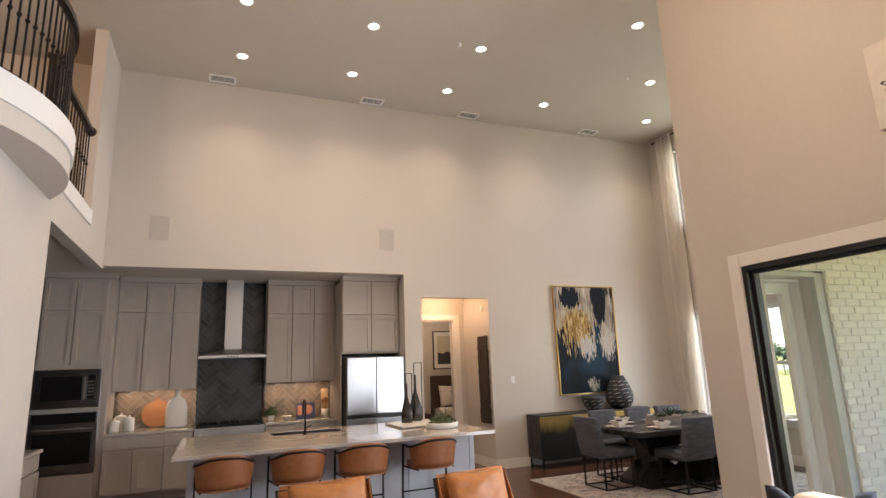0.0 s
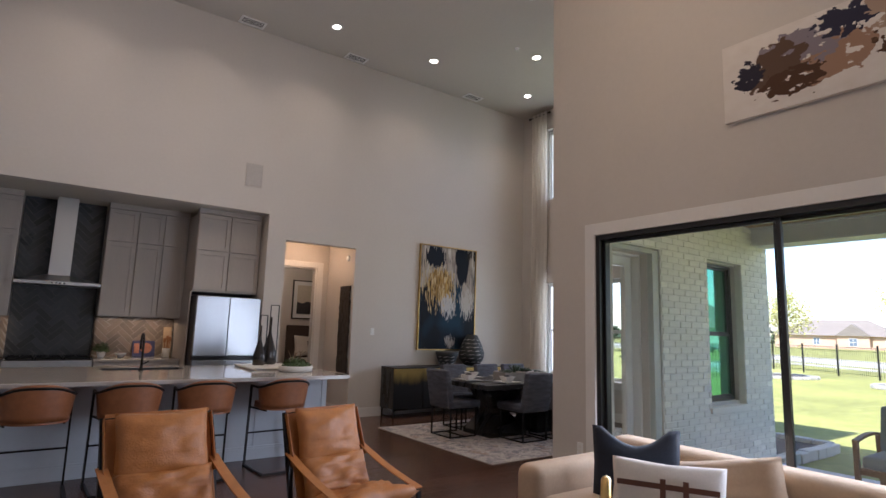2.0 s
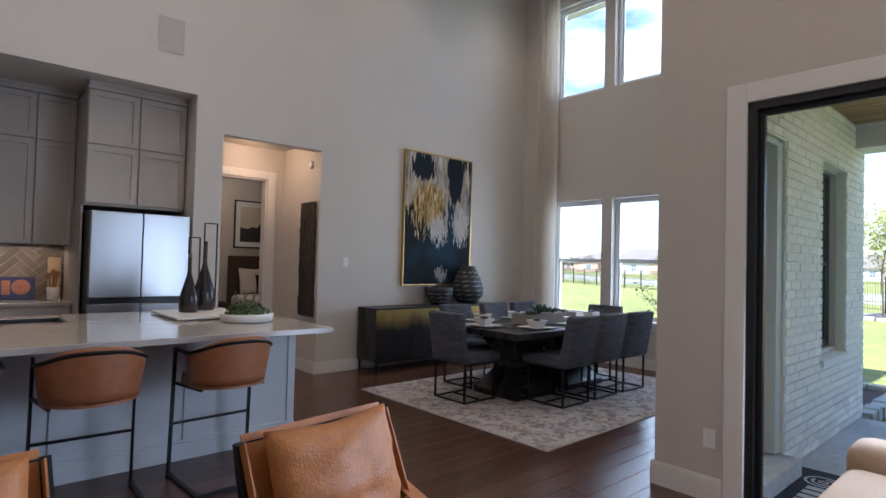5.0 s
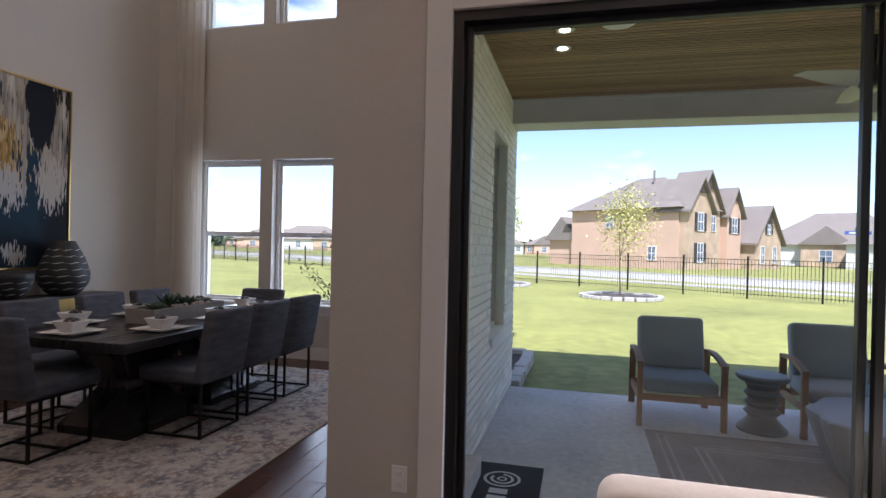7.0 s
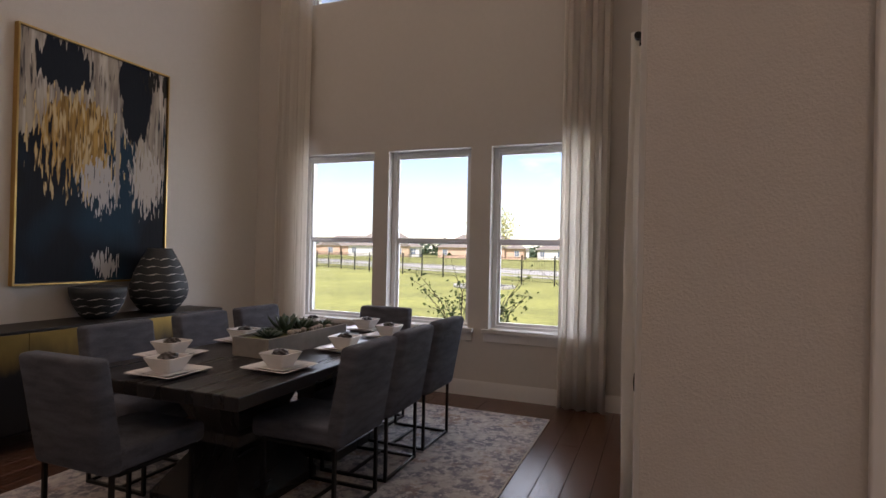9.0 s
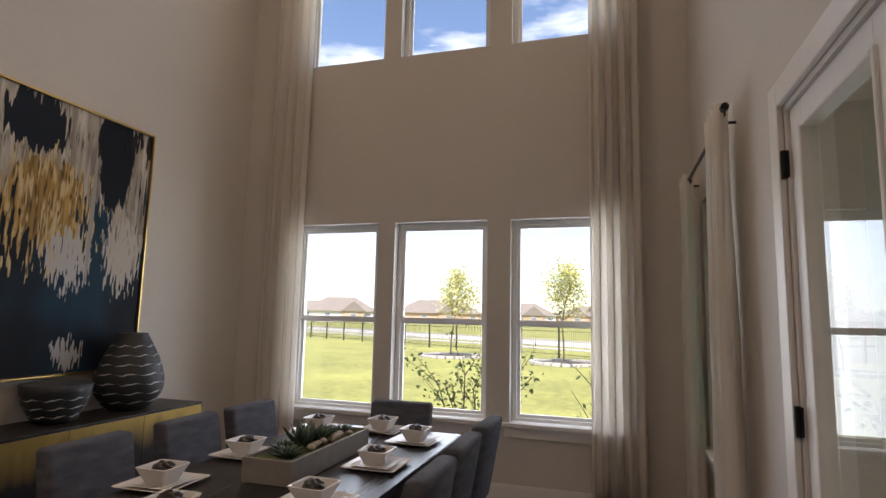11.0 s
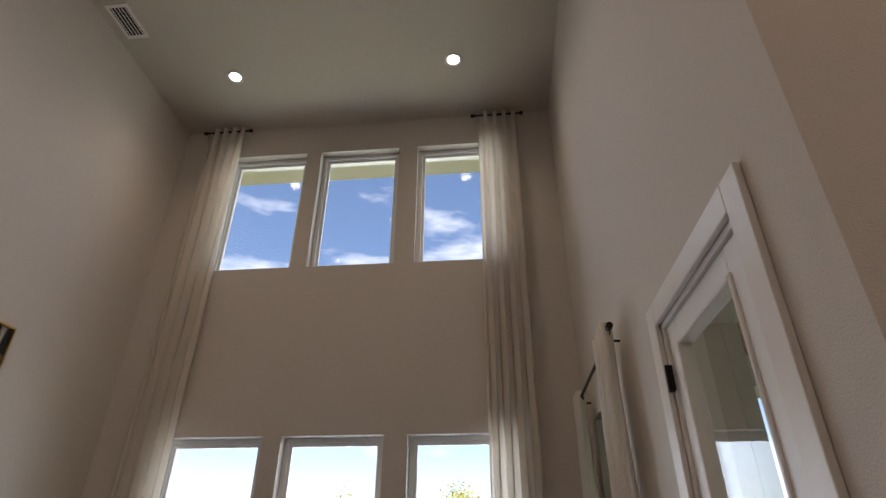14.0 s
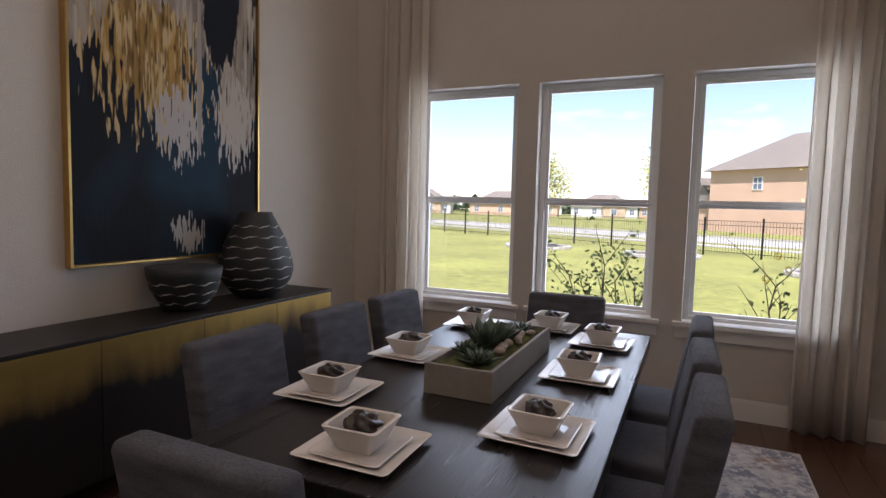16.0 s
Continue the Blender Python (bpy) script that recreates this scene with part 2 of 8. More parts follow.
# the kitchen end and loft walls are unseen too, added as closures
shell("wall_kitchen_west", "x", -4.14, -4.0, 2.0, KB + 0.14, 0, H, [], WALL, "plain beige closing wall added unseen at the kitchen end")
shell("wall_loft", "y", 1.86, 2.0, -4.14, XW - 0.14, 0, H, [], WALL, "plain beige closing wall added unseen under the loft")
shell("wall_kitchen", "y", KB, KB + 0.14, -4.0, 3.34, 0, KH, [], WALL, "painted wall behind the kitchen cabinets")
HB = 8.75                    # back of the small hall
shell("wall_hall", "y", HB, HB + 0.12, 3.63, 9.4, 0, KH, [(3.66, 4.615, -1, 2.475)], WALL, "beige painted wall with a bedroom doorway")
shell("wall_hall_side", "x", 4.84, 4.96, YN + 0.14, HB, 0, KH, [], WALL, "beige painted hall wall")
shell("wall_bedroom", "y", 12.1, 12.24, 1.6, 9.4, 0, KH, [], WALL, "cream painted bedroom wall")
shell("wall_bedroom_side", "x", 9.4, 9.5, HB, 12.24, 0, KH, [], WALL, "cream painted bedroom wall")
shell("wall_bedroom_west", "x", 1.5, 1.6, KB + 0.14, 12.24, 0, KH, [], WALL, "cream painted bedroom wall")
bm = bmesh.new()
box(bm, 3.63, 4.96, YN + 0.14, HB, 2.9, 3.0)
box(bm, 1.5, 9.5, HB + 0.12, 12.24, KH, KH + 0.1)
solid("ceiling_hall", bm, CEIL, "low flat hall ceiling", kind="structure")
bm = bmesh.new()
box(bm, 3.34, 3.63, YN + 0.14, KB + 0.14, 0, KH)
solid("wall_fridge_side", bm, WALL, "painted wall end beside the fridge", kind="structure")
bm = bmesh.new()
box(bm, -4.14, XP + 0.24, -4.64, 3.06, H, H + 0.2)
box(bm, -4.14, XE + 0.22, 3.06, YN + 0.14, H, H + 0.2)
solid("ceiling", bm, CEIL, "flat high ceiling painted warm grey", kind="structure")
bm = bmesh.new()
box(bm, -4.0, XW - 0.14, 2.0, YN + 0.14, KH, KH + 0.3)
box(bm, -4.0, 3.63, YN + 0.14, KB + 0.14, KH, KH + 0.3)
solid("ceiling_kitchen", bm, CEIL, "low flat ceiling over the kitchen", kind="structure")
bm = bmesh.new()
box(bm, -4.14, XP + 0.2, -4.64, 3.2, -0.2, -0.016)
box(bm, -4.14, XE + 0.2, 3.2, 13.0, -0.2, -0.016)
floor = solid("floor", bm, SUBFLOOR, "dark brown hardwood plank floor", kind="structure")

# outdoors
bm = bmesh.new()
bmesh.ops.create_grid(bm, x_segments=40, y_segments=40, size=700, matrix=Matrix.Translation((300, 0, -0.27)))
solid("ground", bm, GRASS, "mown green lawn reaching the horizon", kind="structure")
bm = bmesh.new()
box(bm, XP + 0.26, 8.92, -4.5, 3.04, -0.4, SLAB, 0.01)
solid("pavement", bm, CONCRETE, "grey concrete patio slab", kind="structure")
bm = bmesh.new()
box(bm, XP + 0.26, 8.6, -4.5, 3.04, 3.04, 3.12)
solid("ceiling_porch", bm, mat("porch_boards", (0.38, 0.25, 0.13), 0.6, vary=0.2, scale=10, stretch=(3, 0.3, 1)), "stained wooden slat porch ceiling", kind="structure")
bm = bmesh.new()
box(bm, 8.6, 8.96, -4.5, 3.04, 2.79, 3.5)
solid("porch_beam", bm, mat("beam_paint", (0.64, 0.64, 0.62), 0.6), "grey painted porch beam", kind="structure")

ROOF = mat("roof_shingle", (0.19, 0.162, 0.138), 0.9, vary=0.2, scale=6, bump=0.4, bscale=30)
SOFFIT = mat("soffit_paint", (0.62, 0.60, 0.55), 0.7)
bm = bmesh.new()
pv = [bm.verts.new(p) for p in ((XP + 0.27, -4.5, 4.35), (XP + 0.27, 3.0, 4.35), (9.4, 3.0, 3.4), (9.4, -4.5, 3.4), (XP + 0.27, -4.5, 4.25), (XP + 0.27, 3.0, 4.25), (9.4, 3.0, 3.3), (9.4, -4.5, 3.3))]
for f in ((0, 1, 2, 3), (7, 6, 5, 4), (0, 3, 7, 4), (1, 0, 4, 5), (2, 1, 5, 6), (3, 2, 6, 7)):
    bm.faces.new([pv[i] for i in f])
solid("porch_roof", bm, ROOF, "low shingled porch roof", kind="structure")
bm = bmesh.new()
box(bm, XE + 0.30, XE + 0.78, 2.75, 8.3, 5.80, 6.0)
box(bm, XP + 0.27, XP + 0.62, -4.6, 2.75, 5.76, 5.9)
box(bm, XP + 0.27, XE + 0.23, 2.75, 3.11, 5.86, 6.0)
solid("eaves", bm, SOFFIT, "pale painted boxed roof eaves", kind="structure")

# ---- lamps ----
CANS = [(0.73, 5.54), (0.73, 6.8), (2.3, 5.54), (2.3, 6.8), (3.87, 5.57), (3.87, 6.84), (5.64, 4.39), (5.66, 6.78), (6.92, 5.57), (7.9, 6.76), (7.89, 4.4)]
for cx, cy in CANS:
    th = thing("recessed_light", pose(cx, cy, H), "round recessed ceiling light, lit warm", "light", "recessed ceiling lights")
    bm = bmesh.new()
    lathe(bm, [(0.062, -0.001), (0.064, -0.008), (0.085, -0.008), (0.09, -0.001)], 24)
    part("trim_ring", bm, WHITE, th, "white trim ring", True)
    bm = bmesh.new()
    lathe(bm, [(0.061, -0.0015), (0.055, -0.006), (0.02, -0.008)], 24)
    part("lens", bm, CAN_GLOW, th, "glowing lens")
    lamp = new("can_lamp", bpy.data.lights.new("can_lamp", "SPOT"))
    lamp.data.energy, lamp.data.color, lamp.data.spot_size, lamp.data.spot_blend, lamp.data.shadow_soft_size = 17, (1.0, 0.80, 0.56), radians(125), 1.0, 0.06
    lamp.matrix_basis = pose(cx, cy, H - 0.03)

# ---- trim, windows, doors ----
bm = bmesh.new()
def base_run(x0, x1, y0, y1):
    box(bm, x0, x1, y0, y1, 0, 0.135)
    box(bm, x0 + (0.004 if x1 - x0 < 0.05 else 0), x1 - (0.004 if x1 - x0 < 0.05 else 0), y0 + (0.004 if y1 - y0 < 0.05 else 0), y1 - (0.004 if y1 - y0 < 0.05 else 0), 0.135, 0.15)
base_run(4.84, XE - 0.002, YN - 0.018, YN - 0.001)
base_run(3.34, 3.63, YN - 0.018, YN - 0.001)
base_run(XE - 0.018, XE - 0.001, YS, YN - 0.02)
base_run(6.345, XE - 0.02, YS + 0.001, YS + 0.018)
base_run(XP, 5.212, YS + 0.001, YS + 0.018)
base_run(XP - 0.018, XP - 0.001, 2.94, YS + 0.02)
base_run(XP - 0.018, XP - 0.001, -4.48, -1.98)
base_run(XW + 0.001, XW + 0.018, -4.48, 5.18)
base_run(4.822, 4.839, YN + 0.0, HB)
base_run(4.735, 4.82, HB - 0.018, HB - 0.001)
tagged(solid("baseboard", bm, TRIM, "tall white painted baseboard", kind="structure"))


def window(name, axis, pos, a, b, z0, z1, depth, split, frame_mat, label, sill=True, inside=-1, glass=None):
    """A window in an opening across axis at pos; inside: the room lies towards -1 or +1 of the axis."""
    def pt(d, u, z):
        return (pos + d, u, z) if axis == "x" else (u, pos + d, z)
    def bx(bm, d0, d1, u0, u1, w0, w1, bev=0.0):
        if axis == "x":
            box(bm, pos + d0, pos + d1, u0, u1, w0, w1, bev)
        else:
            box(bm, u0, u1, pos + d0, pos + d1, w0, w1, bev)
    win = tagged(new(name), label, "window", kind="structure")
    g = 0.002
    bm = bmesh.new()
    d0, d1 = depth
    for u0, u1, w0, w1 in ((a + g, a + 0.045, z0 + g, z1 - g), (b - 0.045, b - g, z0 + g, z1 - g), (a + 0.045, b - 0.045, z1 - 0.045, z1 - g), (a + 0.045, b - 0.045, z0 + g, z0 + 0.05)):
        bx(bm, d0, d1, u0, u1, w0, w1, 0.003)
    part("window_frame", bm, frame_mat, win)
    mid = (z0 + z1) / 2 - 0.03
    spans = [(z0 + 0.05, mid), (mid, z1 - 0.045)] if split else [(z0 + 0.05, z1 - 0.045)]
    for k, (w0, w1) in enumerate(spans):
        off = 0.02 if k == 0 else 0.042
        c = (d0 + d1) / 2 + (off - 0.03) * -inside * -1
        bm = bmesh.new()
        s = 0.028
        for u0, u1, q0, q1 in ((a + 0.045, a + 0.045 + s, w0, w1), (b - 0.045 - s, b - 0.045, w0, w1), (a + 0.045 + s, b - 0.045 - s, w1 - s, w1), (a + 0.045 + s, b - 0.045 - s, w0, w0 + s)):
            bx(bm, c - 0.013, c + 0.013, u0, u1, q0, q1, 0.003)
        part("sash", bm, frame_mat, win)
        bm = bmesh.new()
        bx(bm, c - 0.003, c + 0.003, a + 0.045 + s, b - 0.045 - s, w0 + s, w1 - s)
        pane = part("pane", bm, glass or GLASS, win)
        pane.visible_shadow = False
    if sill:
        bm = bmesh.new()
        lo, hi = sorted((inside * 0.045, depth[0] if inside < 0 else depth[1]))
        bx(bm, lo, hi, a + 0.002, b - 0.002, z0 + 0.002, z0 + 0.022, 0.004)
        lo, hi = sorted((inside * 0.05, inside * 0.002))
        bx(bm, lo, hi, a - 0.06, b + 0.06, z0 - 0.012, z0 + 0.022, 0.004)
        lo, hi = sorted((inside * 0.018, inside * 0.002))
        bx(bm, lo, hi, a - 0.045, b + 0.045, z0 - 0.10, z0 - 0.012, 0.003)
        part("window_sill", bm, TRIM, win)
    return win


COATED = glass_mat("coated_glass", (0.62, 0.8, 0.74), 0.0, 0.3, (0.35, 0.95, 0.72))
k = 1
for a, b in LOW:
    window("window_%d" % k, "x", XE, a, b, *LZ, (0.10, 0.17), True, WHITE, "white double-hung window onto the lawn")
    k += 1
for a, b in LOW:
    window("window_%d" % k, "x", XE, a, b, *UZ, (0.10, 0.17), False, WHITE, "white fixed window high in the dining wall", sill=False)
    k += 1
for a, b in CW:
    window("window_%d" % k, "x", XP, a, b, 4.82, 5.68, (0.12, 0.19), False, WHITE, "white clerestory window under the ceiling", sill=False)
    k += 1
window("window_%d" % k, "y", YS, 7.38, 8.26, 0.66, 2.44, (-0.20, -0.13), True, mat("bronze_frame", (0.05, 0.048, 0.046), 0.45), "dark-framed double-hung window onto the patio", inside=1, glass=COATED)

# wide sliding door
sd = tagged(new("door_1"), "black-framed sliding glass patio door, closed", "door", kind="structure")
bm = bmesh.new()
T = 0.115
box(bm, XP - 0.022, XP - 0.001, 2.82, 2.82 + T, 0, 2.42 + T, 0.004)
box(bm, XP - 0.022, XP - 0.001, SLIDE[0] - T, SLIDE[0], 0, 2.42 + T, 0.004)
box(bm, XP - 0.022, XP - 0.001, SLIDE[0], 2.82, 2.42, 2.42 + T, 0.004)
part("casing", bm, TRIM, sd, "white casing")
bm = bmesh.new()
box(bm, XP + 0.002, XP + 0.16, 2.775, 2.819, 0, 2.419)
box(bm, XP + 0.002, XP + 0.16, SLIDE[0] + 0.01, 2.775, 2.375, 2.419)
box(bm, XP + 0.04, XP + 0.16, SLIDE[0] + 0.01, 2.765, -0.015, 0.012)
box(bm, XP + 0.04, XP + 0.16, SLIDE[0] + 0.01, SLIDE[0] + 0.06, 0.012, 2.365)
part("outer_frame", bm, BLACKF, sd)
edges = [2.775, 1.175, -0.31, SLIDE[0] + 0.06]
ST = 0.03
for i in range(3):
    b, a = edges[i] + (0.07 if i else 0), edges[i + 1]
    x0 = XP + 0.055 + (0.042 if i % 2 else 0)
    bm = bmesh.new()
    for y0, y1, z0, z1 in ((a, a + ST, 0.013, 2.374), (b - ST, b, 0.013, 2.374), (a + ST, b - ST, 2.345, 2.374), (a + ST, b - ST, 0.013, 0.09)):
        box(bm, x0, x0 + 0.038, y0, y1, z0, z1, 0.003)
    pf = part("panel_frame", bm, BLACKF, sd, "black aluminium panel frame")
    bm = bmesh.new()
    box(bm, x0 + 0.014, x0 + 0.022, a + ST, b - ST, 0.09, 2.345)
    part("pane", bm, GLASS, pf).visible_shadow = False

# glazed dining door to the patio
dd = tagged(new("door_2"), "white glazed patio door with black hinges, closed", "door", kind="structure")
bm = bmesh.new()
box(bm, 6.235, 6.347, YS + 0.001, YS + 0.024, 0, 2.50, 0.004)
box(bm, 5.218, 5.330, YS + 0.001, YS + 0.024, 0, 2.50, 0.004)
box(bm, 5.330, 6.235, YS + 0.001, YS + 0.024, 2.40, 2.50, 0.004)
part("casing", bm, TRIM, dd)
bm = bmesh.new()
box(bm, 6.207, 6.233, YS - 0.16, YS, 0, 2.398)
box(bm, 5.332, 5.358, YS - 0.16, YS, 0, 2.398)
box(bm, 5.358, 6.207, YS - 0.16, YS, 2.375, 2.398)
part("jamb", bm, TRIM, dd)
bm = bmesh.new()
for x0, x1, z0, z1 in ((5.362, 5.498, 0.01, 2.37), (6.079, 6.204, 0.01, 2.37), (5.498, 6.079, 2.265, 2.37), (5.498, 6.079, 0.01, 0.28)):
    box(bm, x0, x1, YS - 0.06, YS - 0.012, z0, z1, 0.003)
leaf = part("leaf", bm, WHITE, dd, "white door leaf")
bm = bmesh.new()
for x0, x1, z0, z1 in ((5.481, 5.504, 0.255, 2.28), (6.073, 6.096, 0.255, 2.28), (5.504, 6.073, 2.26, 2.28), (5.504, 6.073, 0.255, 0.285)):
    box(bm, x0, x1, YS - 0.066, YS - 0.002, z0, z1, 0.006)
part("glass_bead", bm, TRIM, leaf)
bm = bmesh.new()
box(bm, 5.498, 6.079, YS - 0.04, YS - 0.032, 0.28, 2.265)
part("pane", bm, GLASS, leaf).visible_shadow = False
for z in (0.25, 1.2, 2.16):
    bm = bmesh.new()
    cyl(bm, (6.218, YS + 0.012, z - 0.055), (6.218, YS + 0.012, z + 0.055), 0.012, seg=10)
    box(bm, 6.199, 6.235, YS - 0.002, YS + 0.008, z - 0.052, z + 0.052)
    part("hinge", bm, IRON, dd, "black hinge")
bm = bmesh.new()
cyl(bm, (5.442, YS - 0.012, 1.0), (5.442, YS + 0.035, 1.0), 0.028, seg=16)
bar(bm, (5.442, YS + 0.03, 1.0), (5.565, YS + 0.03, 1.0), 0.014, 0.014)
part("door_handle", bm, IRON, dd, "black lever handle")

# bedroom doorway casing
bm = bmesh.new()
box(bm, 4.615, 4.73, HB - 0.022, HB - 0.001, 0, 2.585, 0.004)
box(bm, 3.64, 4.615, HB - 0.022, HB - 0.001, 2.485, 2.585, 0.004)
box(bm, 4.59, 4.614, HB - 0.001, HB + 0.12, 0, 2.485)
box(bm, 3.64, 4.59, HB - 0.001, HB + 0.12, 2.46, 2.474)
solid("trim", bm, TRIM, "white painted doorway casing", kind="structure")

# ---- curtains ----
LINEN = mat("linen", (0.93, 0.90, 0.86), 0.9, vary=0.06, scale=30, bump=0.3, bscale=500)
ln = LINEN.node_tree.nodes
trl, mxs = ln.new("ShaderNodeBsdfTranslucent"), ln.new("ShaderNodeMixShader")
trl.inputs[0].default_value = (0.90, 0.86, 0.80, 1)
mxs.inputs[0].default_value = 0.6
LINEN.node_tree.links.new(ln["Principled BSDF"].outputs[0], mxs.inputs[1])
LINEN.node_tree.links.new(trl.outputs[0], mxs.inputs[2])
LINEN.node_tree.links.new(mxs.outputs[0], ln["Material Output"].inputs[0])


def curtain(at, width, height, folds, rod_len, seed, flare=1.25, lead=0.0, wall=-0.1):
    """A pleated panel hanging from a black rod; local x along the wall, y out of the wall."""
    th = thing("curtain", at, "long cream linen curtain hanging from a black rod", "curtain", "window curtains")
    rnd = random.Random(seed)
    ph = [rnd.uniform(-0.5, 0.5) for _ in range(folds * 2 + 2)]
    bm = bmesh.new()
    nu, nz = folds * 14, 16
    grid = []
    for j in range(nz + 1):
        f = j / nz
        row = []
        for i in range(nu + 1):
            u = i / nu
            w = width * (flare + (1 - flare) * f ** 0.8)
            a = u * folds * 2 * math.pi
            depth = 0.042 * (1 + 0.25 * math.sin(a * 0.5 + seed) * (1 - f)) * (1.1 - 0.25 * f)
            x = (u - 0.5) * w + 0.012 * math.sin(a * 2 + ph[int(u * folds)]) * (1 - f)
            y = depth * math.sin(a + ph[int(u * folds)] * 0.5 * (1 - f)) + 0.01 * math.sin(3 * a + 7 * f)
            row.append(bm.verts.new((x, y, f * height)))
        grid.append(row)
    for r0, r1 in zip(grid, grid[1:]):
        for i in range(nu):
            bm.faces.new((r0[i], r0[i + 1], r1[i + 1], r1[i]))
    ob = part("cloth", bm, LINEN, th, smooth=True)
    sol = ob.modifiers.new("thickness", "SOLIDIFY")
    sol.thickness = 0.004
    bm = bmesh.new()
    cyl(bm, (-rod_len / 2 + lead, 0, height - 0.045), (rod_len / 2 + lead, 0, height - 0.045), 0.011, seg=12)
    for s in (-1, 1):
        cyl(bm, (s * rod_len / 2 + lead, 0, height - 0.045), (s * (rod_len / 2 + 0.035) + lead, 0, height - 0.045), 0.02, 0.02, seg=14)
    xb = 0.0 if rod_len < 0.6 else -width * 0.3
    cyl(bm, (xb, 0, height - 0.045), (xb, wall, height - 0.045), 0.008, seg=8)
    part("rod", bm, IRON, th, "short black curtain rod")
    for i in range(folds):
        bm = bmesh.new()
        x = ((i + 0.5) / folds - 0.5) * width
        cyl(bm, (x - 0.003, 0, height - 0.045), (x + 0.003, 0, height - 0.045), 0.024, seg=14)
        part("grommet", bm, IRON, th)
    return th


curtain(pose(XE - 0.10, 7.15, 0.008, 0, 0, 90), 0.42, 5.97, 4, 0.52, 1, 1.0)
curtain(pose(XE - 0.10, 3.97, 0.008, 0, 0, 90), 0.42, 5.97, 4, 0.52, 2, 1.0)
curtain(pose(7.04, YS + 0.10, 0.008, 0, 0, 180), 0.38, 2.66, 4, 0.4, 3, 1.1, 0.02, 0.1)
curtain(pose(8.26, YS + 0.10, 0.008, 0, 0, 180), 0.26, 2.62, 4, 1.3, 4, 1.1, 0.42, 0.1)

# ---- ceiling and wall fixtures ----
SLAT = mat("vent_white", (0.82, 0.80, 0.77), 0.5)
DUCT_SHADE = mat("duct_shade", (0.04, 0.038, 0.035), 0.9)
for vx, vy in ((0.48, 7.54), (2.80, 7.54), (4.57, 7.54), (7.12, 7.50)):
    th = thing("ceiling_vent", pose(vx, vy, H), "white slatted air vent in the ceiling", "vent", "ceiling vents")
    bm = bmesh.new()
    for x0, x1, y0, y1 in ((-0.19, 0.19, -0.11, -0.085), (-0.19, 0.19, 0.085, 0.11), (-0.19, -0.16, -0.085, 0.085), (0.16, 0.19, -0.085, 0.085)):
        box(bm, x0, x1, y0, y1, -0.016, -0.001)
    part("frame", bm, SLAT, th)
    # dark plate behind the slats: the duct's shade as a colour
    bm = bmesh.new()
    box(bm, -0.16, 0.16, -0.085, 0.085, -0.003, -0.001)
    part("backing", bm, DUCT_SHADE, th, "dark plate painted as duct shade")
    for i in range(5):
        bm = bmesh.new()
        bar(bm, (-0.16, -0.068 + i * 0.034, -0.007), (0.16, -0.068 + i * 0.034, -0.007), 0.006, 0.006)
        part("slat", bm, SLAT, th)
for sx, sy in ((0.24, 5.53), (3.53, 5.56), (6.45, 5.55)):
    bm = bmesh.new()
    lathe(bm, [(0.035, 0), (0.035, -0.012), (0.02, -0.016), (0.02, -0.03), (0.008, -0.032)], 20)
    solid("sprinkler_head", bm, WHITE, "small white sprinkler head on the ceiling", "sprinkler", group="sprinkler heads", at=pose(sx, sy, H - 0.001), smooth=True)
for sx in (-0.245, 3.06):
    th = thing("wall_speaker", pose(sx, YN, 3.70), "flush beige in-wall speaker grille", "speaker", "wall speakers")
    bm = bmesh.new()
    box(bm, -0.12, 0.12, -0.006, -0.001, -0.17, 0.17, 0.002)
    part("grille", bm, mat("speaker_cloth", (0.50, 0.47, 0.44), 0.8, bump=0.4, bscale=600), th)
    bm = bmesh.new()
    for a in ((-0.126, -0.12, -0.176, 0.176), (0.12, 0.126, -0.176, 0.176), (-0.12, 0.12, 0.17, 0.176), (-0.12, 0.12, -0.176, -0.17)):
        box(bm, a[0], a[1], -0.008, -0.001, a[2], a[3])
    part("rim", bm, mat("speaker_rim", (0.56, 0.51, 0.46), 0.7), th)


def plate(name, at, label, cat, kind):
    th = thing(name, at, label, cat)
    bm = bmesh.new()
    box(bm, -0.036, 0.036, -0.006, -0.001, -0.058, 0.058, 0.002)
    part("cover_plate", bm, WHITE, th)
    bm = bmesh.new()
    if kind:
        box(bm, -0.016, 0.016, -0.01, -0.006, -0.032, 0.032, 0.002)
        part("rocker", bm, WHITE, th)
    else:
        for z in (-0.022, 0.022):
            box(bm, -0.016, 0.016, -0.008, -0.006, z - 0.014, z + 0.014, 0.002)
        part("socket", bm, TRIM, th)


plate("light_switch", pose(5.23, YN, 1.39), "white rocker light switch on the wall", "switch", 1)
plate("wall_outlet", pose(XP, 3.02, 0.38, 0, 0, -90), "white power outlet low on the wall", "outlet", 0)

# ---- chandelier ----
CRYSTAL = glass_mat("crystal", (0.97, 0.95, 0.92), 0.02)
BULB = glow("bulb_glow", (1.0, 0.72, 0.4), 25.0)
BRONZE = mat("dark_bronze", (0.045, 0.03, 0.022), 0.35, metal=0.8)
CHX, CHY, CHZ = 2.83, 1.72, 4.92
ch = thing("chandelier", pose(CHX, CHY, H), "bronze starburst chandelier with glass rods and lit bulbs", "chandelier")
bm = bmesh.new()
lathe(bm, [(0.07, 0), (0.07, -0.02), (0.03, -0.04), (0.012, -0.05)], 24)
cyl(bm, (0, 0, -0.04), (0, 0, CHZ - H), 0.01, seg=10)
part("stem", bm, BRONZE, ch, smooth=True)
hubz = CHZ - H
bm = bmesh.new()
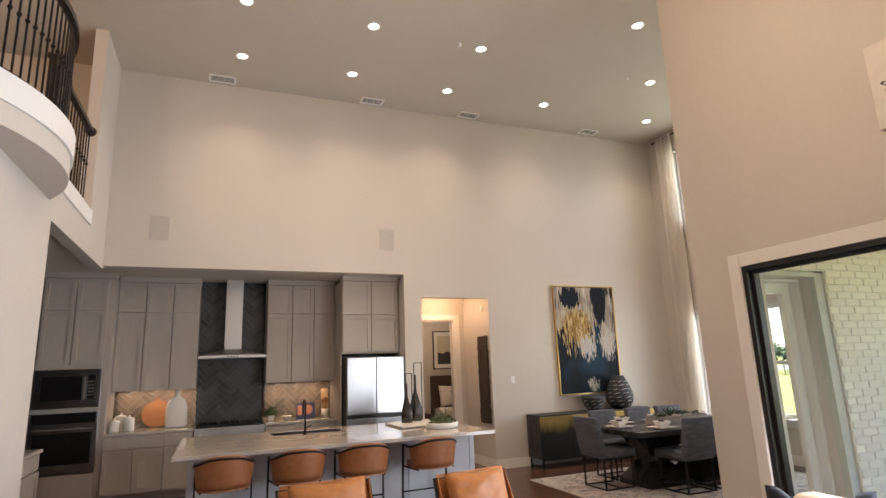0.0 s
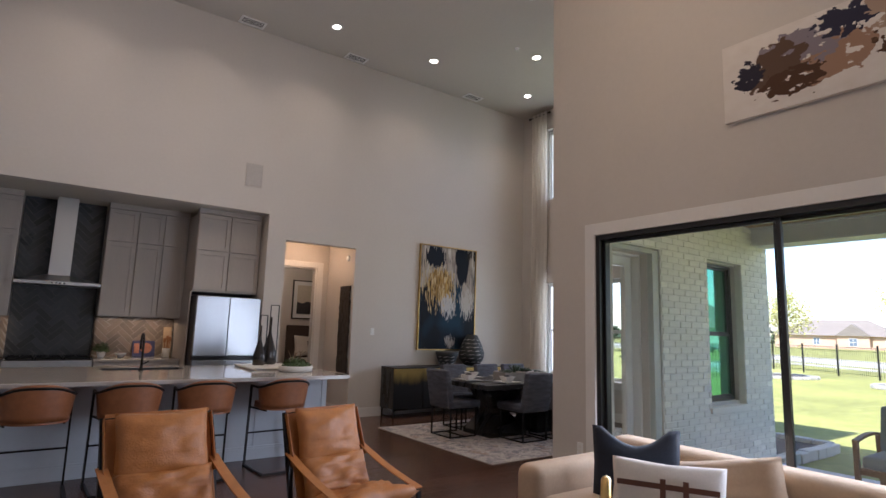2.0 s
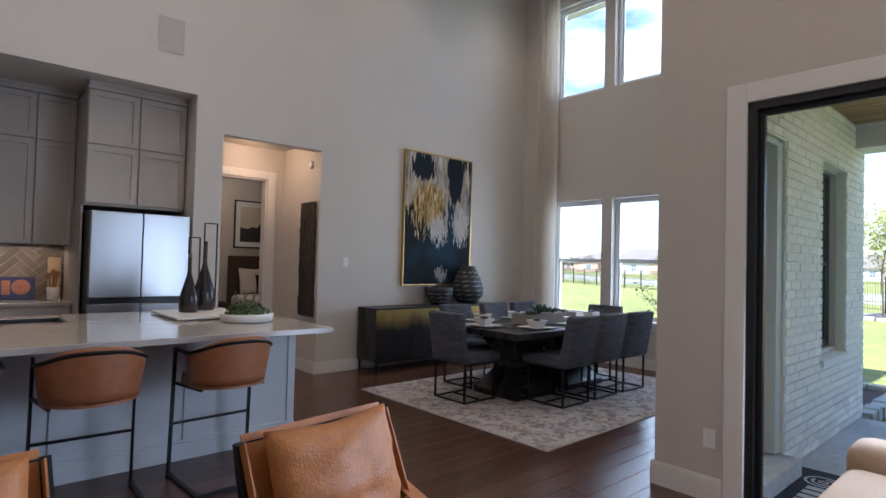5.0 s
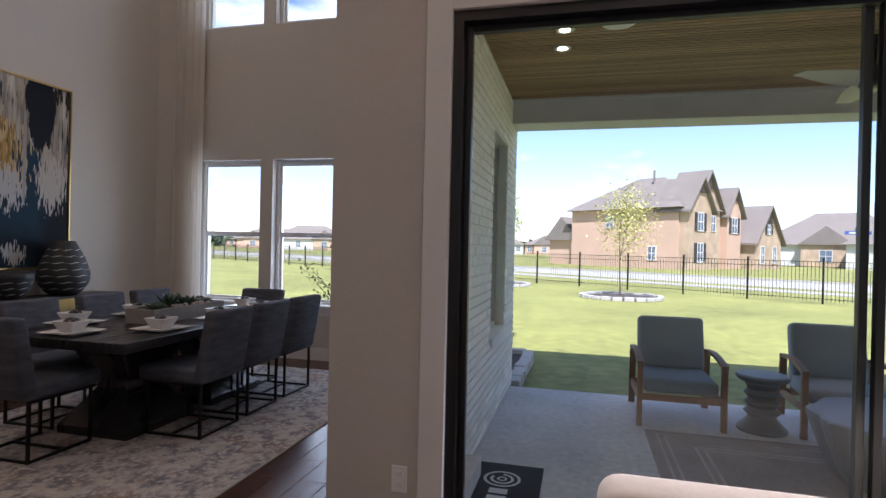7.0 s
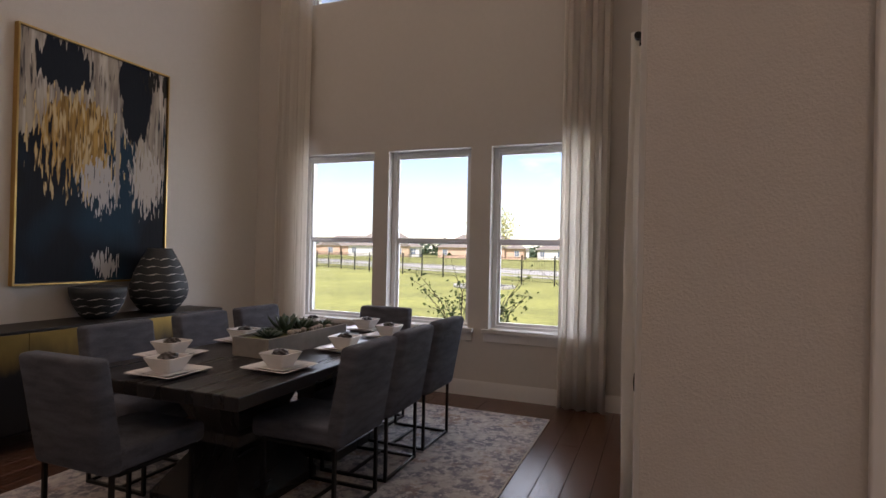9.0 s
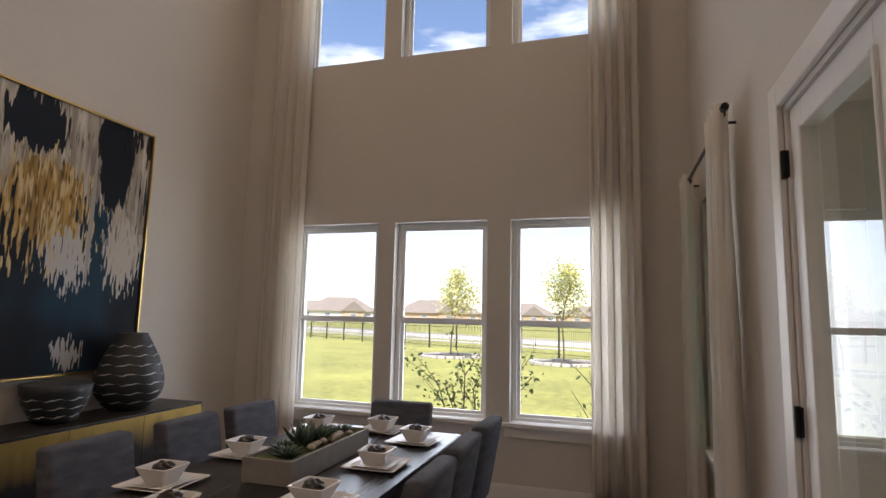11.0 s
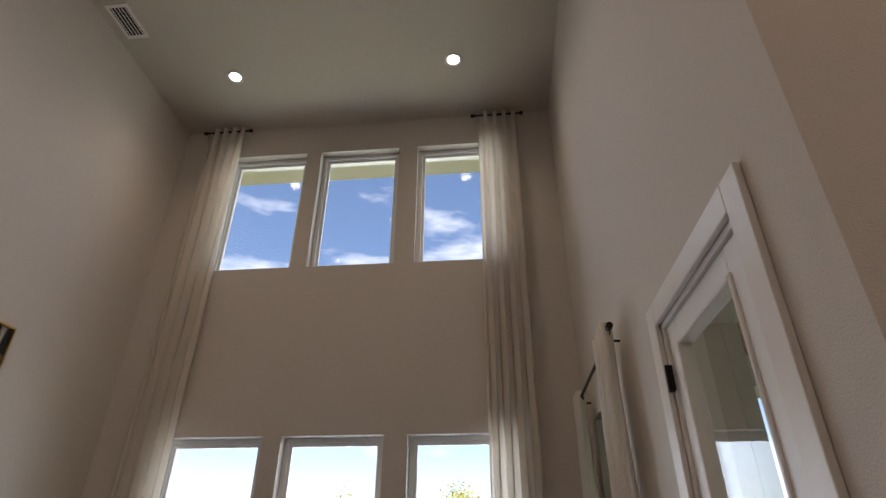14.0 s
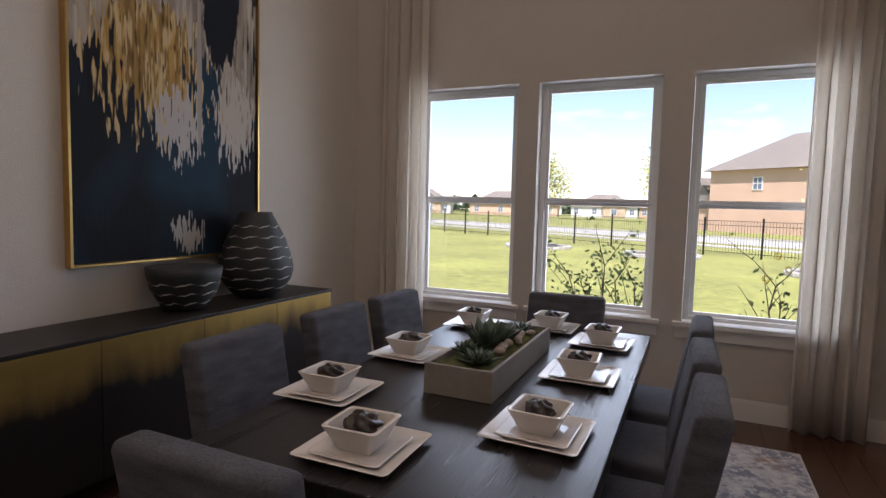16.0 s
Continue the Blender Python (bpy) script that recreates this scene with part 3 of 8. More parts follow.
bmesh.ops.create_icosphere(bm, subdivisions=3, radius=0.10, matrix=Matrix.Translation((0, 0, hubz)))
part("hub", bm, BRONZE, ch, smooth=True)
rods = [(e, a) for e, n, o in ((-62, 4, 10), (-30, 7, 0), (2, 9, 20), (35, 7, 10), (62, 4, 40)) for a in [o + i * 360 / n for i in range(n)]]
rodm = bulbm = None
for i, (e, a) in enumerate(rods):
    d = Vector((math.cos(radians(e)) * math.cos(radians(a)), math.cos(radians(e)) * math.sin(radians(a)), math.sin(radians(e))))
    q = Matrix.Translation(Vector((0, 0, hubz)) + d * 0.09) @ d.to_track_quat("Z", "Y").to_matrix().to_4x4()
    if i % 3 != 1:
        bm = bmesh.new()
        cyl(bm, (0, 0, 0.06), (0, 0, 0.46), 0.022, 0.012, seg=8)
        r = part("glass_rod", bm, CRYSTAL, ch, "clear faceted glass rod", at=q)
        bm = bmesh.new()
        cyl(bm, (0, 0, 0), (0, 0, 0.09), 0.026, seg=12)
        part("socket", bm, BRONZE, r)
    else:
        bm = bmesh.new()
        cyl(bm, (0, 0, 0), (0, 0, 0.15), 0.018, seg=12)
        r = part("candle_holder", bm, BRONZE, ch, at=q)
        bm = bmesh.new()
        lathe(bm, [(0.012, 0.15), (0.02, 0.175), (0.017, 0.205), (0.004, 0.24)], 14)
        part("bulb", bm, BULB, r, "lit candle bulb", smooth=True)
lamp = new("chandelier_lamp", bpy.data.lights.new("chandelier_lamp", "POINT"))
lamp.data.energy, lamp.data.color, lamp.data.shadow_soft_size = 14, (1.0, 0.74, 0.46), 0.3
lamp.matrix_basis = pose(CHX, CHY, CHZ - 0.62)

# ---- wall art ----
def math_node(n, l, op, a, b=None):
    q = n.new("ShaderNodeMath")
    q.operation = op
    for i, v in enumerate((a, b)):
        if v is None:
            continue
        if isinstance(v, (int, float)):
            q.inputs[i].default_value = v
        else:
            l.new(v, q.inputs[i])
    return q.outputs[0]


def paint_mat(name, build, rough=0.7):
    """Paint on a canvas: build(n, l, u, v, noise) returns the colour socket; u and v run 0..1 over the canvas."""
    m = bpy.data.materials.new(name)
    m.use_nodes = True
    n, l = m.node_tree.nodes, m.node_tree.links
    tc, sp = n.new("ShaderNodeTexCoord"), n.new("ShaderNodeSeparateXYZ")
    l.new(tc.outputs["Generated"], sp.inputs[0])

    def noise_of(scale, stretch=(1, 1, 1), detail=4, shift=0.0):
        mp, nt = n.new("ShaderNodeMapping"), n.new("ShaderNodeTexNoise")
        mp.inputs["Scale"].default_value = stretch
        mp.inputs["Location"].default_value = (shift, shift * 0.7, shift * 1.3)
        nt.inputs["Scale"].default_value, nt.inputs["Detail"].default_value = scale, detail
        l.new(tc.outputs["Generated"], mp.inputs[0])
        l.new(mp.outputs[0], nt.inputs["Vector"])
        return nt.outputs["Fac"]

    col = build(n, l, sp, noise_of)
    b = n["Principled BSDF"]
    l.new(col, b.inputs["Base Color"])
    b.inputs["Roughness"].default_value = rough
    b.inputs["Specular IOR Level"].default_value = 0.2
    bp = n.new("ShaderNodeBump")
    bp.inputs["Strength"].default_value, bp.inputs["Distance"].default_value = 0.5, 0.004
    l.new(noise_of(60, (1, 1, 0.25)), bp.inputs["Height"])
    l.new(bp.outputs[0], b.inputs["Normal"])
    return m


def mixc(n, l, fac, c1, c2):
    q = n.new("ShaderNodeMixRGB")
    l.new(fac, q.inputs[0])
    for i, c in ((1, c1), (2, c2)):
        if isinstance(c, tuple):
            q.inputs[i].default_value = (*c, 1)
        else:
            l.new(c, q.inputs[i])
    return q.outputs[0]


def step(n, l, v, lo, hi):
    q = n.new("ShaderNodeMapRange")
    q.inputs[1].default_value, q.inputs[2].default_value = lo, hi
    l.new(v, q.inputs[0])
    return q.outputs[0]


def blob(n, l, u, v, cu, cv, ru, rv, wob, amount=0.5, soft=0.06):
    """A ragged patch of paint round (cu, cv)."""
    du = math_node(n, l, "POWER", math_node(n, l, "DIVIDE", math_node(n, l, "ABSOLUTE", math_node(n, l, "SUBTRACT", u, cu)), ru), 2.0)
    dv = math_node(n, l, "POWER", math_node(n, l, "DIVIDE", math_node(n, l, "ABSOLUTE", math_node(n, l, "SUBTRACT", v, cv)), rv), 2.0)
    d = math_node(n, l, "ADD", du, dv)
    w = math_node(n, l, "MULTIPLY", math_node(n, l, "SUBTRACT", wob, 0.5), -amount * 6)
    return step(n, l, math_node(n, l, "ADD", d, w), 1.0 + soft, 1.0 - soft)


def drips(n, l, sp, nz):
    u, v = sp.outputs[0], sp.outputs[2]
    fine = nz(1.0, (36, 1, 6.0), 2, 3.0)
    fine2 = nz(1.0, (26, 1, 2.2), 3, 9.0)
    broad = nz(2.2, (1, 1, 1), 2, 1.0)
    tone = nz(7.0, (2, 1, 0.7), 5, 5.0)
    dark = mixc(n, l, step(n, l, broad, 0.42, 0.62), (0.008, 0.010, 0.016), (0.010, 0.035, 0.062))
    cream = mixc(n, l, step(n, l, tone, 0.35, 0.68), (0.42, 0.36, 0.29), (0.20, 0.17, 0.15))
    cream = mixc(n, l, step(n, l, fine2, 0.52, 0.72), cream, (0.60, 0.55, 0.48))
    dash = nz(1.0, (58, 1, 11), 1, 21.0)
    dash2 = nz(1.0, (75, 1, 16), 1, 33.0)
    gold = mixc(n, l, step(n, l, fine2, 0.35, 0.65), (0.46, 0.28, 0.08), (0.22, 0.13, 0.04))
    gold = mixc(n, l, step(n, l, dash, 0.52, 0.62), gold, (0.55, 0.42, 0.23))
    gold = mixc(n, l, step(n, l, dash2, 0.56, 0.66), gold, (0.10, 0.065, 0.03))
    cream = mixc(n, l, step(n, l, dash, 0.56, 0.68), cream, (0.13, 0.11, 0.10))
    c = dark
    body = blob(n, l, u, v, 0.48, 0.95, 0.62, 0.33, fine, 0.4, 0.03)
    c = mixc(n, l, body, c, cream)
    c = mixc(n, l, blob(n, l, u, v, 0.86, 0.58, 0.14, 0.2, fine, 0.5, 0.03), c, cream)
    c = mixc(n, l, blob(n, l, u, v, 0.06, 0.74, 0.18, 0.13, fine, 0.7, 0.03), c, cream)
    c = mixc(n, l, blob(n, l, u, v, 0.27, 0.90, 0.18, 0.11, fine, 0.45, 0.03), c, (0.010, 0.014, 0.022))
    c = mixc(n, l, blob(n, l, u, v, 0.36, 0.63, 0.21, 0.14, fine, 0.55, 0.03), c, gold)
    c = mixc(n, l, blob(n, l, u, v, 0.34, 0.59, 0.23, 0.17, dash, 1.3, 0.05), c, gold)
    c = mixc(n, l, blob(n, l, u, v, 0.50, 0.42, 0.12, 0.10, dash2, 1.1, 0.05), c, (0.45, 0.43, 0.42))
    c = mixc(n, l, blob(n, l, u, v, 0.85, 0.46, 0.12, 0.14, dash2, 0.9, 0.05), c, (0.46, 0.42, 0.38))
    c = mixc(n, l, blob(n, l, u, v, 0.62, 0.60, 0.016, 0.26, fine2, 0.15, 0.05), c, (0.34, 0.31, 0.28))
    c = mixc(n, l, blob(n, l, u, v, 0.55, 0.07, 0.08, 0.055, dash2, 1.0, 0.05), c, (0.42, 0.41, 0.41))
    c = mixc(n, l, blob(n, l, u, v, 0.75, 0.88, 0.12, 0.25, fine, 0.35, 0.03), c, (0.008, 0.011, 0.018))
    c = mixc(n, l, blob(n, l, u, v, 0.93, 0.95, 0.10, 0.05, dash, 1.6, 0.05), c, (0.02, 0.018, 0.016))
    return c


def strokes(n, l, sp, nz):
    u, v = sp.outputs[1], sp.outputs[2]
    w1, w2, w3 = nz(8.0, (1, 2.6, 1), 6, 2.0), nz(12.0, (1, 3.0, 1), 6, 6.0), nz(15.0, (1, 2.0, 1), 5, 11.0)
    c = mixc(n, l, step(n, l, w1, 0.3, 0.7), (0.74, 0.70, 0.66), (0.68, 0.63, 0.58))
    for cu, cv, ru, rv, w, col in ((0.74, 0.45, 0.10, 0.24, w1, (0.42, 0.26, 0.18)), (0.80, 0.66, 0.09, 0.22, w2, (0.30, 0.26, 0.30)), (0.86, 0.52, 0.07, 0.26, w1, (0.14, 0.085, 0.06)),
                                   (0.93, 0.50, 0.035, 0.17, w3, (0.03, 0.028, 0.05)), (0.70, 0.80, 0.06, 0.16, w2, (0.04, 0.04, 0.075)), (0.82, 0.30, 0.07, 0.16, w3, (0.10, 0.05, 0.03)),
                                   (0.60, 0.75, 0.05, 0.2, w1, (0.50, 0.36, 0.27)), (0.57, 0.42, 0.06, 0.16, w2, (0.12, 0.065, 0.04)), (0.52, 0.66, 0.06, 0.13, w3, (0.38, 0.36, 0.38)),
                                   (0.36, 0.48, 0.04, 0.16, w1, (0.03, 0.03, 0.05)), (0.34, 0.7, 0.05, 0.14, w2, (0.40, 0.30, 0.25)), (0.2, 0.5, 0.09, 0.25, w3, (0.30, 0.22, 0.2)), (0.46, 0.25, 0.10, 0.08, w2, (0.48, 0.36, 0.30))):
        c = mixc(n, l, blob(n, l, u, v, cu, cv, ru, rv, w, 1.0, 0.04), c, tuple(q * 0.8 for q in col))
    return c


GOLD = mat("gold_leaf", (0.62, 0.42, 0.16), 0.3, metal=1.0, vary=0.1)
art = thing("framed_painting", pose(6.785, YN, 2.045), "tall abstract navy, cream and gold painting in gold frame", "painting")
bm = bmesh.new()
box(bm, -0.64, 0.64, -0.035, -0.002, -0.94, 0.94)
part("canvas", bm, paint_mat("drip_painting", drips), art)
bm = bmesh.new()
for x0, x1, z0, z1 in ((-0.658, -0.643, -0.958, 0.958), (0.643, 0.658, -0.958, 0.958), (-0.643, 0.643, 0.943, 0.958), (-0.643, 0.643, -0.958, -0.943)):
    box(bm, x0, x1, -0.05, -0.002, z0, z1, 0.002)
part("frame", bm, GOLD, art, "slim gold frame")
bm = bmesh.new()
box(bm, -0.045, -0.002, -1.4, 1.4, -0.32, 0.32, 0.004)
cv = thing("canvas_painting", pose(XP, 0.10, 3.485), "long white abstract canvas with dark brush strokes", "painting")
part("canvas", bm, paint_mat("stroke_painting", strokes), cv)

# ---- kitchen ----
def shaker(bm, x0, x1, y, z0, z1, rail=0.055, depth=0.03):
    """A shaker door face lying in front of the plane y, facing -y."""
    g = 0.008
    x0, x1, z0, z1 = x0 + g, x1 - g, z0 + g, z1 - g
    box(bm, x0, x1, y - depth * 0.4, y, z0, z1)
    for a in ((x0, x0 + rail, z0, z1), (x1 - rail, x1, z0, z1), (x0 + rail, x1 - rail, z1 - rail, z1), (x0 + rail, x1 - rail, z0, z0 + rail)):
        box(bm, a[0], a[1], y - depth, y - depth * 0.4, a[2], a[3])


def cabinet(name, label, x0, x1, y0, y1, z0, z1, doors, toe=0.0, drawers=()):
    """A cabinet unit whose fronts face -y at y0. doors and drawers: (x0, x1, z0, z1)."""
    th = thing(name, pose((x0 + x1) / 2, y1, z0), label, "cabinet", "kitchen cabinets")
    ox, oy, oz = (x0 + x1) / 2, y1, z0
    bm = bmesh.new()
    box(bm, x0 - ox + 0.001, x1 - ox - 0.001, y0 - oy, -0.002, toe, z1 - z0)
    if toe:
        box(bm, x0 - ox + 0.002, x1 - ox - 0.002, y0 - oy + 0.06, -0.01, 0.0, toe)
    part("body", bm, CABINET, th)
    for d in doors:
        bm = bmesh.new()
        shaker(bm, d[0] - ox, d[1] - ox, y0 - oy, d[2] - oz, d[3] - oz)
        part("door", bm, CABINET, th)
    for d in drawers:
        bm = bmesh.new()
        box(bm, d[0] - ox + 0.002, d[1] - ox - 0.002, y0 - oy - 0.02, y0 - oy, d[2] - oz + 0.002, d[3] - oz - 0.002, 0.002)
        part("drawer_front", bm, CABINET, th)
    return th


KY, UY, B = 8.33, 8.62, KB - 0.003
TOPZ = 3.06


def two(x0, x1, z0, z1):
    m = (x0 + x1) / 2
    return [(x0, m, z0, z1), (m, x1, z0, z1)]


UL = "grey-brown shaker wall cabinet reaching the ceiling"
cabinet("wall_cabinet", UL, -0.80, -0.06, UY, B, 1.47, TOPZ, two(-0.80, -0.06, 1.47, 2.60) + two(-0.80, -0.06, 2.60, TOPZ))
cabinet("wall_cabinet", UL, -0.06, 0.31, UY, B, 1.47, TOPZ, [(-0.06, 0.31, 1.47, 2.60), (-0.06, 0.31, 2.60, TOPZ)])
cabinet("wall_cabinet", UL, 1.31, 1.70, UY, B, 1.50, TOPZ, [(1.31, 1.70, 1.50, 2.58), (1.31, 1.70, 2.58, TOPZ)])
cabinet("wall_cabinet", UL, 1.70, 2.40, UY, B, 1.50, TOPZ, two(1.70, 2.40, 1.50, 2.58) + two(1.70, 2.40, 2.58, TOPZ))
fcab = cabinet("fridge_cabinet", "deep shaker cabinet above the fridge", 2.40, 3.33, 8.02, B, 1.90, TOPZ, two(2.40, 3.33, 1.92, 2.51) + two(2.40, 3.33, 2.51, TOPZ))
bm = bmesh.new()
box(bm, 2.38 - 2.865, 2.398 - 2.865, 8.04 - B, -0.002, -1.90, 0.0)
part("side_panel", bm, CABINET, fcab, "tall stained end panel")
bm = bmesh.new()
for x0, x1, y in ((-1.74, -0.80, KY), (-0.80, 0.31, UY), (1.31, 2.40, UY), (2.40, 3.33, 8.02)):
    box(bm, x0, x1, y - 0.035, y + 0.1, TOPZ + 0.002, TOPZ + 0.045)
    box(bm, x0, x1, y - 0.05, y + 0.1, TOPZ + 0.045, KH - 0.002)
solid("crown_trim", bm, CABINET, "stained crown trim above the cabinets", kind="structure")
BL = "grey-brown shaker base cabinet with drawer"
for x0, x1 in ((-0.80, -0.05), (-0.05, 0.31), (1.31, 1.72), (1.72, 2.37)):
    ds = two(x0, x1, 0.12, 0.70) if x1 - x0 > 0.5 else [(x0, x1, 0.12, 0.70)]
    cabinet("base_cabinet", BL, x0, x1, KY, B, 0, 0.88, ds, 0.1, [(x0, x1, 0.71, 0.87)])
bm = bmesh.new()
box(bm, -0.79, 0.315, KY - 0.03, B, 0.881, 0.92, 0.004)
solid("worktop", bm, QUARTZ, "brown quartz worktop on the base cabinets", "worktop")
bm = bmesh.new()
box(bm, 1.305, 2.375, KY - 0.03, B, 0.881, 0.92, 0.004)
solid("worktop", bm, QUARTZ, "brown quartz worktop beside the fridge", "worktop")
# oven tower
tw = cabinet("oven_tower", "tall stained cabinet holding microwave and wall oven", -1.69, -0.87, KY, B, 0, TOPZ, two(-1.66, -0.88, 1.86, 2.60) + two(-1.66, -0.88, 2.60, TOPZ), 0.1, [(-1.66, -0.88, 0.12, 0.43)])
bm = bmesh.new()
box(bm, -0.868, -0.802, KY + 0.004, B, 0, TOPZ)
solid("filler_panel", bm, CABINET, "narrow stained filler panel", "panel")


def appliance(name, label, cat, x0, x1, y, z0, z1, win, handle_z, vertical=False):
    th = thing(name, pose((x0 + x1) / 2, y, z0), label, cat)
    w, h = (x1 - x0) / 2, z1 - z0
    bm = bmesh.new()
    box(bm, -w, w, -0.03, -0.001, 0, h, 0.004)
    part("front", bm, DSTEEL, th, "brushed steel front")
    bm = bmesh.new()
    box(bm, win[0], win[1], -0.034, -0.0305, win[2], win[3], 0.001)
    part("glass", bm, DARKGLASS, th, "black glass")
    bm = bmesh.new()
    if vertical:
        bar(bm, (handle_z, -0.06, 0.1), (handle_z, -0.06, h - 0.1), 0.018, 0.018)
        for z in (0.12, h - 0.12):
            bar(bm, (handle_z, -0.06, z), (handle_z, -0.03, z), 0.012, 0.012)
    else:
        bar(bm, (-w + 0.05, -0.065, handle_z), (w - 0.05, -0.065, handle_z), 0.02, 0.02)
        for x in (-w + 0.08, w - 0.08):
            bar(bm, (x, -0.065, handle_z), (x, -0.03, handle_z), 0.012, 0.012)
    part("handle", bm, STEEL, th, "steel bar handle")
    return th


mw = appliance("microwave", "stainless steel built-in microwave oven", "microwave", -1.66, -0.88, KY, 1.29, 1.80, (-0.30, 0.17, 0.10, 0.42), 0.205, True)
bm = bmesh.new()
box(bm, 0.235, 0.32, -0.034, -0.0305, 0.12, 0.43)
part("control_panel", bm, DARKGLASS, mw)
bm = bmesh.new()
for r in range(5):
    for c in range(3):
        box(bm, 0.245 + c * 0.024, 0.26 + c * 0.024, -0.0355, -0.0342, 0.15 + r * 0.045, 0.17 + r * 0.045)
part("buttons", bm, STEEL, mw)
ov = appliance("wall_oven", "stainless steel built-in wall oven", "oven", -1.66, -0.88, KY, 0.45, 1.23, (-0.33, 0.33, 0.12, 0.52), 0.57)
bm = bmesh.new()
box(bm, -0.36, 0.36, -0.034, -0.0305, 0.64, 0.77)
part("control_panel", bm, DARKGLASS, ov)
bm = bmesh.new()
box(bm, -0.07, 0.07, -0.0325, -0.0302, 0.06, 0.085)
part("badge", bm, mat("badge_grey", (0.3, 0.3, 0.3), 0.4, metal=0.5), ov)

# range and hood
rg = thing("range", pose(0.81, KY, 0), "stainless steel gas range between the base cabinets", "range")
bm = bmesh.new()
box(bm, -0.485, 0.485, 0.0, 0.62, 0.10, 0.90, 0.004)
box(bm, -0.46, 0.46, 0.05, 0.6, 0.0, 0.10)
part("body", bm, STEEL, rg)
bm = bmesh.new()
box(bm, -0.47, 0.47, -0.03, -0.002, 0.16, 0.72, 0.006)
od = part("oven_door", bm, STEEL, rg)
bm = bmesh.new()
bar(bm, (-0.42, -0.075, 0.66), (0.42, -0.075, 0.66), 0.024, 0.024)
for x in (-0.38, 0.38):
    bar(bm, (x, -0.075, 0.66), (x, -0.03, 0.66), 0.014, 0.014)
part("handle", bm, STEEL, od)
bm = bmesh.new()
box(bm, -0.47, 0.47, 0.03, 0.6, 0.901, 0.915, 0.003)
part("hob", bm, BLACKF, rg, "black hob plate")
for gx in (-0.31, 0.0, 0.31):
    bm = bmesh.new()
    for i in range(4):
        bar(bm, (gx - 0.14, 0.08 + i * 0.15, 0.94), (gx + 0.14, 0.08 + i * 0.15, 0.94), 0.012, 0.012)
    for x in (-0.14, 0.0, 0.14):
        bar(bm, (gx + x, 0.06, 0.94), (gx + x, 0.56, 0.94), 0.012, 0.012)
    for x in (-0.14, 0.14):
        for y in (0.07, 0.55):
            bar(bm, (gx + x, y, 0.915), (gx + x, y, 0.94), 0.012, 0.012)
    part("grate", bm, IRON, rg, "black iron grate")
for i in range(6):
    bm = bmesh.new()
    cyl(bm, (-0.40 + i * 0.16, -0.002, 0.81), (-0.40 + i * 0.16, -0.035, 0.81), 0.024, 0.02, seg=16)
    part("knob", bm, STEEL, rg)
hd = thing("range_hood", pose(0.81, B - 0.014, 1.90), "stainless steel chimney range hood", "range hood")
bm = bmesh.new()
box(bm, -0.49, 0.49, -0.50, -0.001, 0.0, 0.045, 0.003)
hv = [bm.verts.new(p) for p in ((-0.48, -0.49, 0.045), (0.48, -0.49, 0.045), (0.48, -0.001, 0.045), (-0.48, -0.001, 0.045), (-0.14, -0.3, 0.14), (0.14, -0.3, 0.14), (0.14, -0.001, 0.14), (-0.14, -0.001, 0.14))]
for f in ((0, 1, 5, 4), (1, 2, 6, 5), (2, 3, 7, 6), (3, 0, 4, 7), (4, 5, 6, 7)):
    bm.faces.new([hv[i] for i in f])
part("canopy", bm, STEEL, hd)
bm = bmesh.new()
box(bm, -0.125, 0.125, -0.29, -0.001, 0.14, KH - 1.902, 0.002)
part("chimney", bm, STEEL, hd)
bm = bmesh.new()
for i in range(4):
    box(bm, -0.08 + i * 0.045, -0.06 + i * 0.045, -0.503, -0.499, 0.015, 0.03)
part("buttons", bm, DARKGLASS, hd)

# fridge
fr = thing("fridge", pose(2.872, 8.56, 0), "stainless steel french-door fridge", "fridge")
bm = bmesh.new()
box(bm, -0.45, 0.45, -0.74, 0.38, 0.02, 1.84, 0.004)
part("body", bm, mat("fridge_side", (0.05, 0.05, 0.055), 0.5), fr, "dark grey body")
for x0, x1, z0, z1 in ((-0.45, -0.003, 0.99, 1.835), (0.003, 0.45, 0.99, 1.835), (-0.45, -0.003, 0.03, 0.93), (0.003, 0.45, 0.03, 0.93)):
    bm = bmesh.new()
    box(bm, x0, x1, -0.82, -0.742, z0, z1, 0.008)
    part("door", bm, FSTEEL, fr, "brushed steel door")
bm = bmesh.new()
box(bm, -0.44, 0.44, -0.80, -0.742, 0.935, 0.985)
part("handle_recess", bm, BLACKF, fr, "black handle recess")

# herringbone tiles
SPLASH = mat("splash_tile", (0.24, 0.19, 0.15), 0.22, vary=0.2, scale=9)
DARKTILE = mat("dark_tile", (0.045, 0.05, 0.055), 0.3, vary=0.25, scale=9)
GROUT = mat("grout", (0.42, 0.37, 0.31), 0.9)
DGROUT = mat("dark_grout", (0.10, 0.10, 0.10), 0.9)


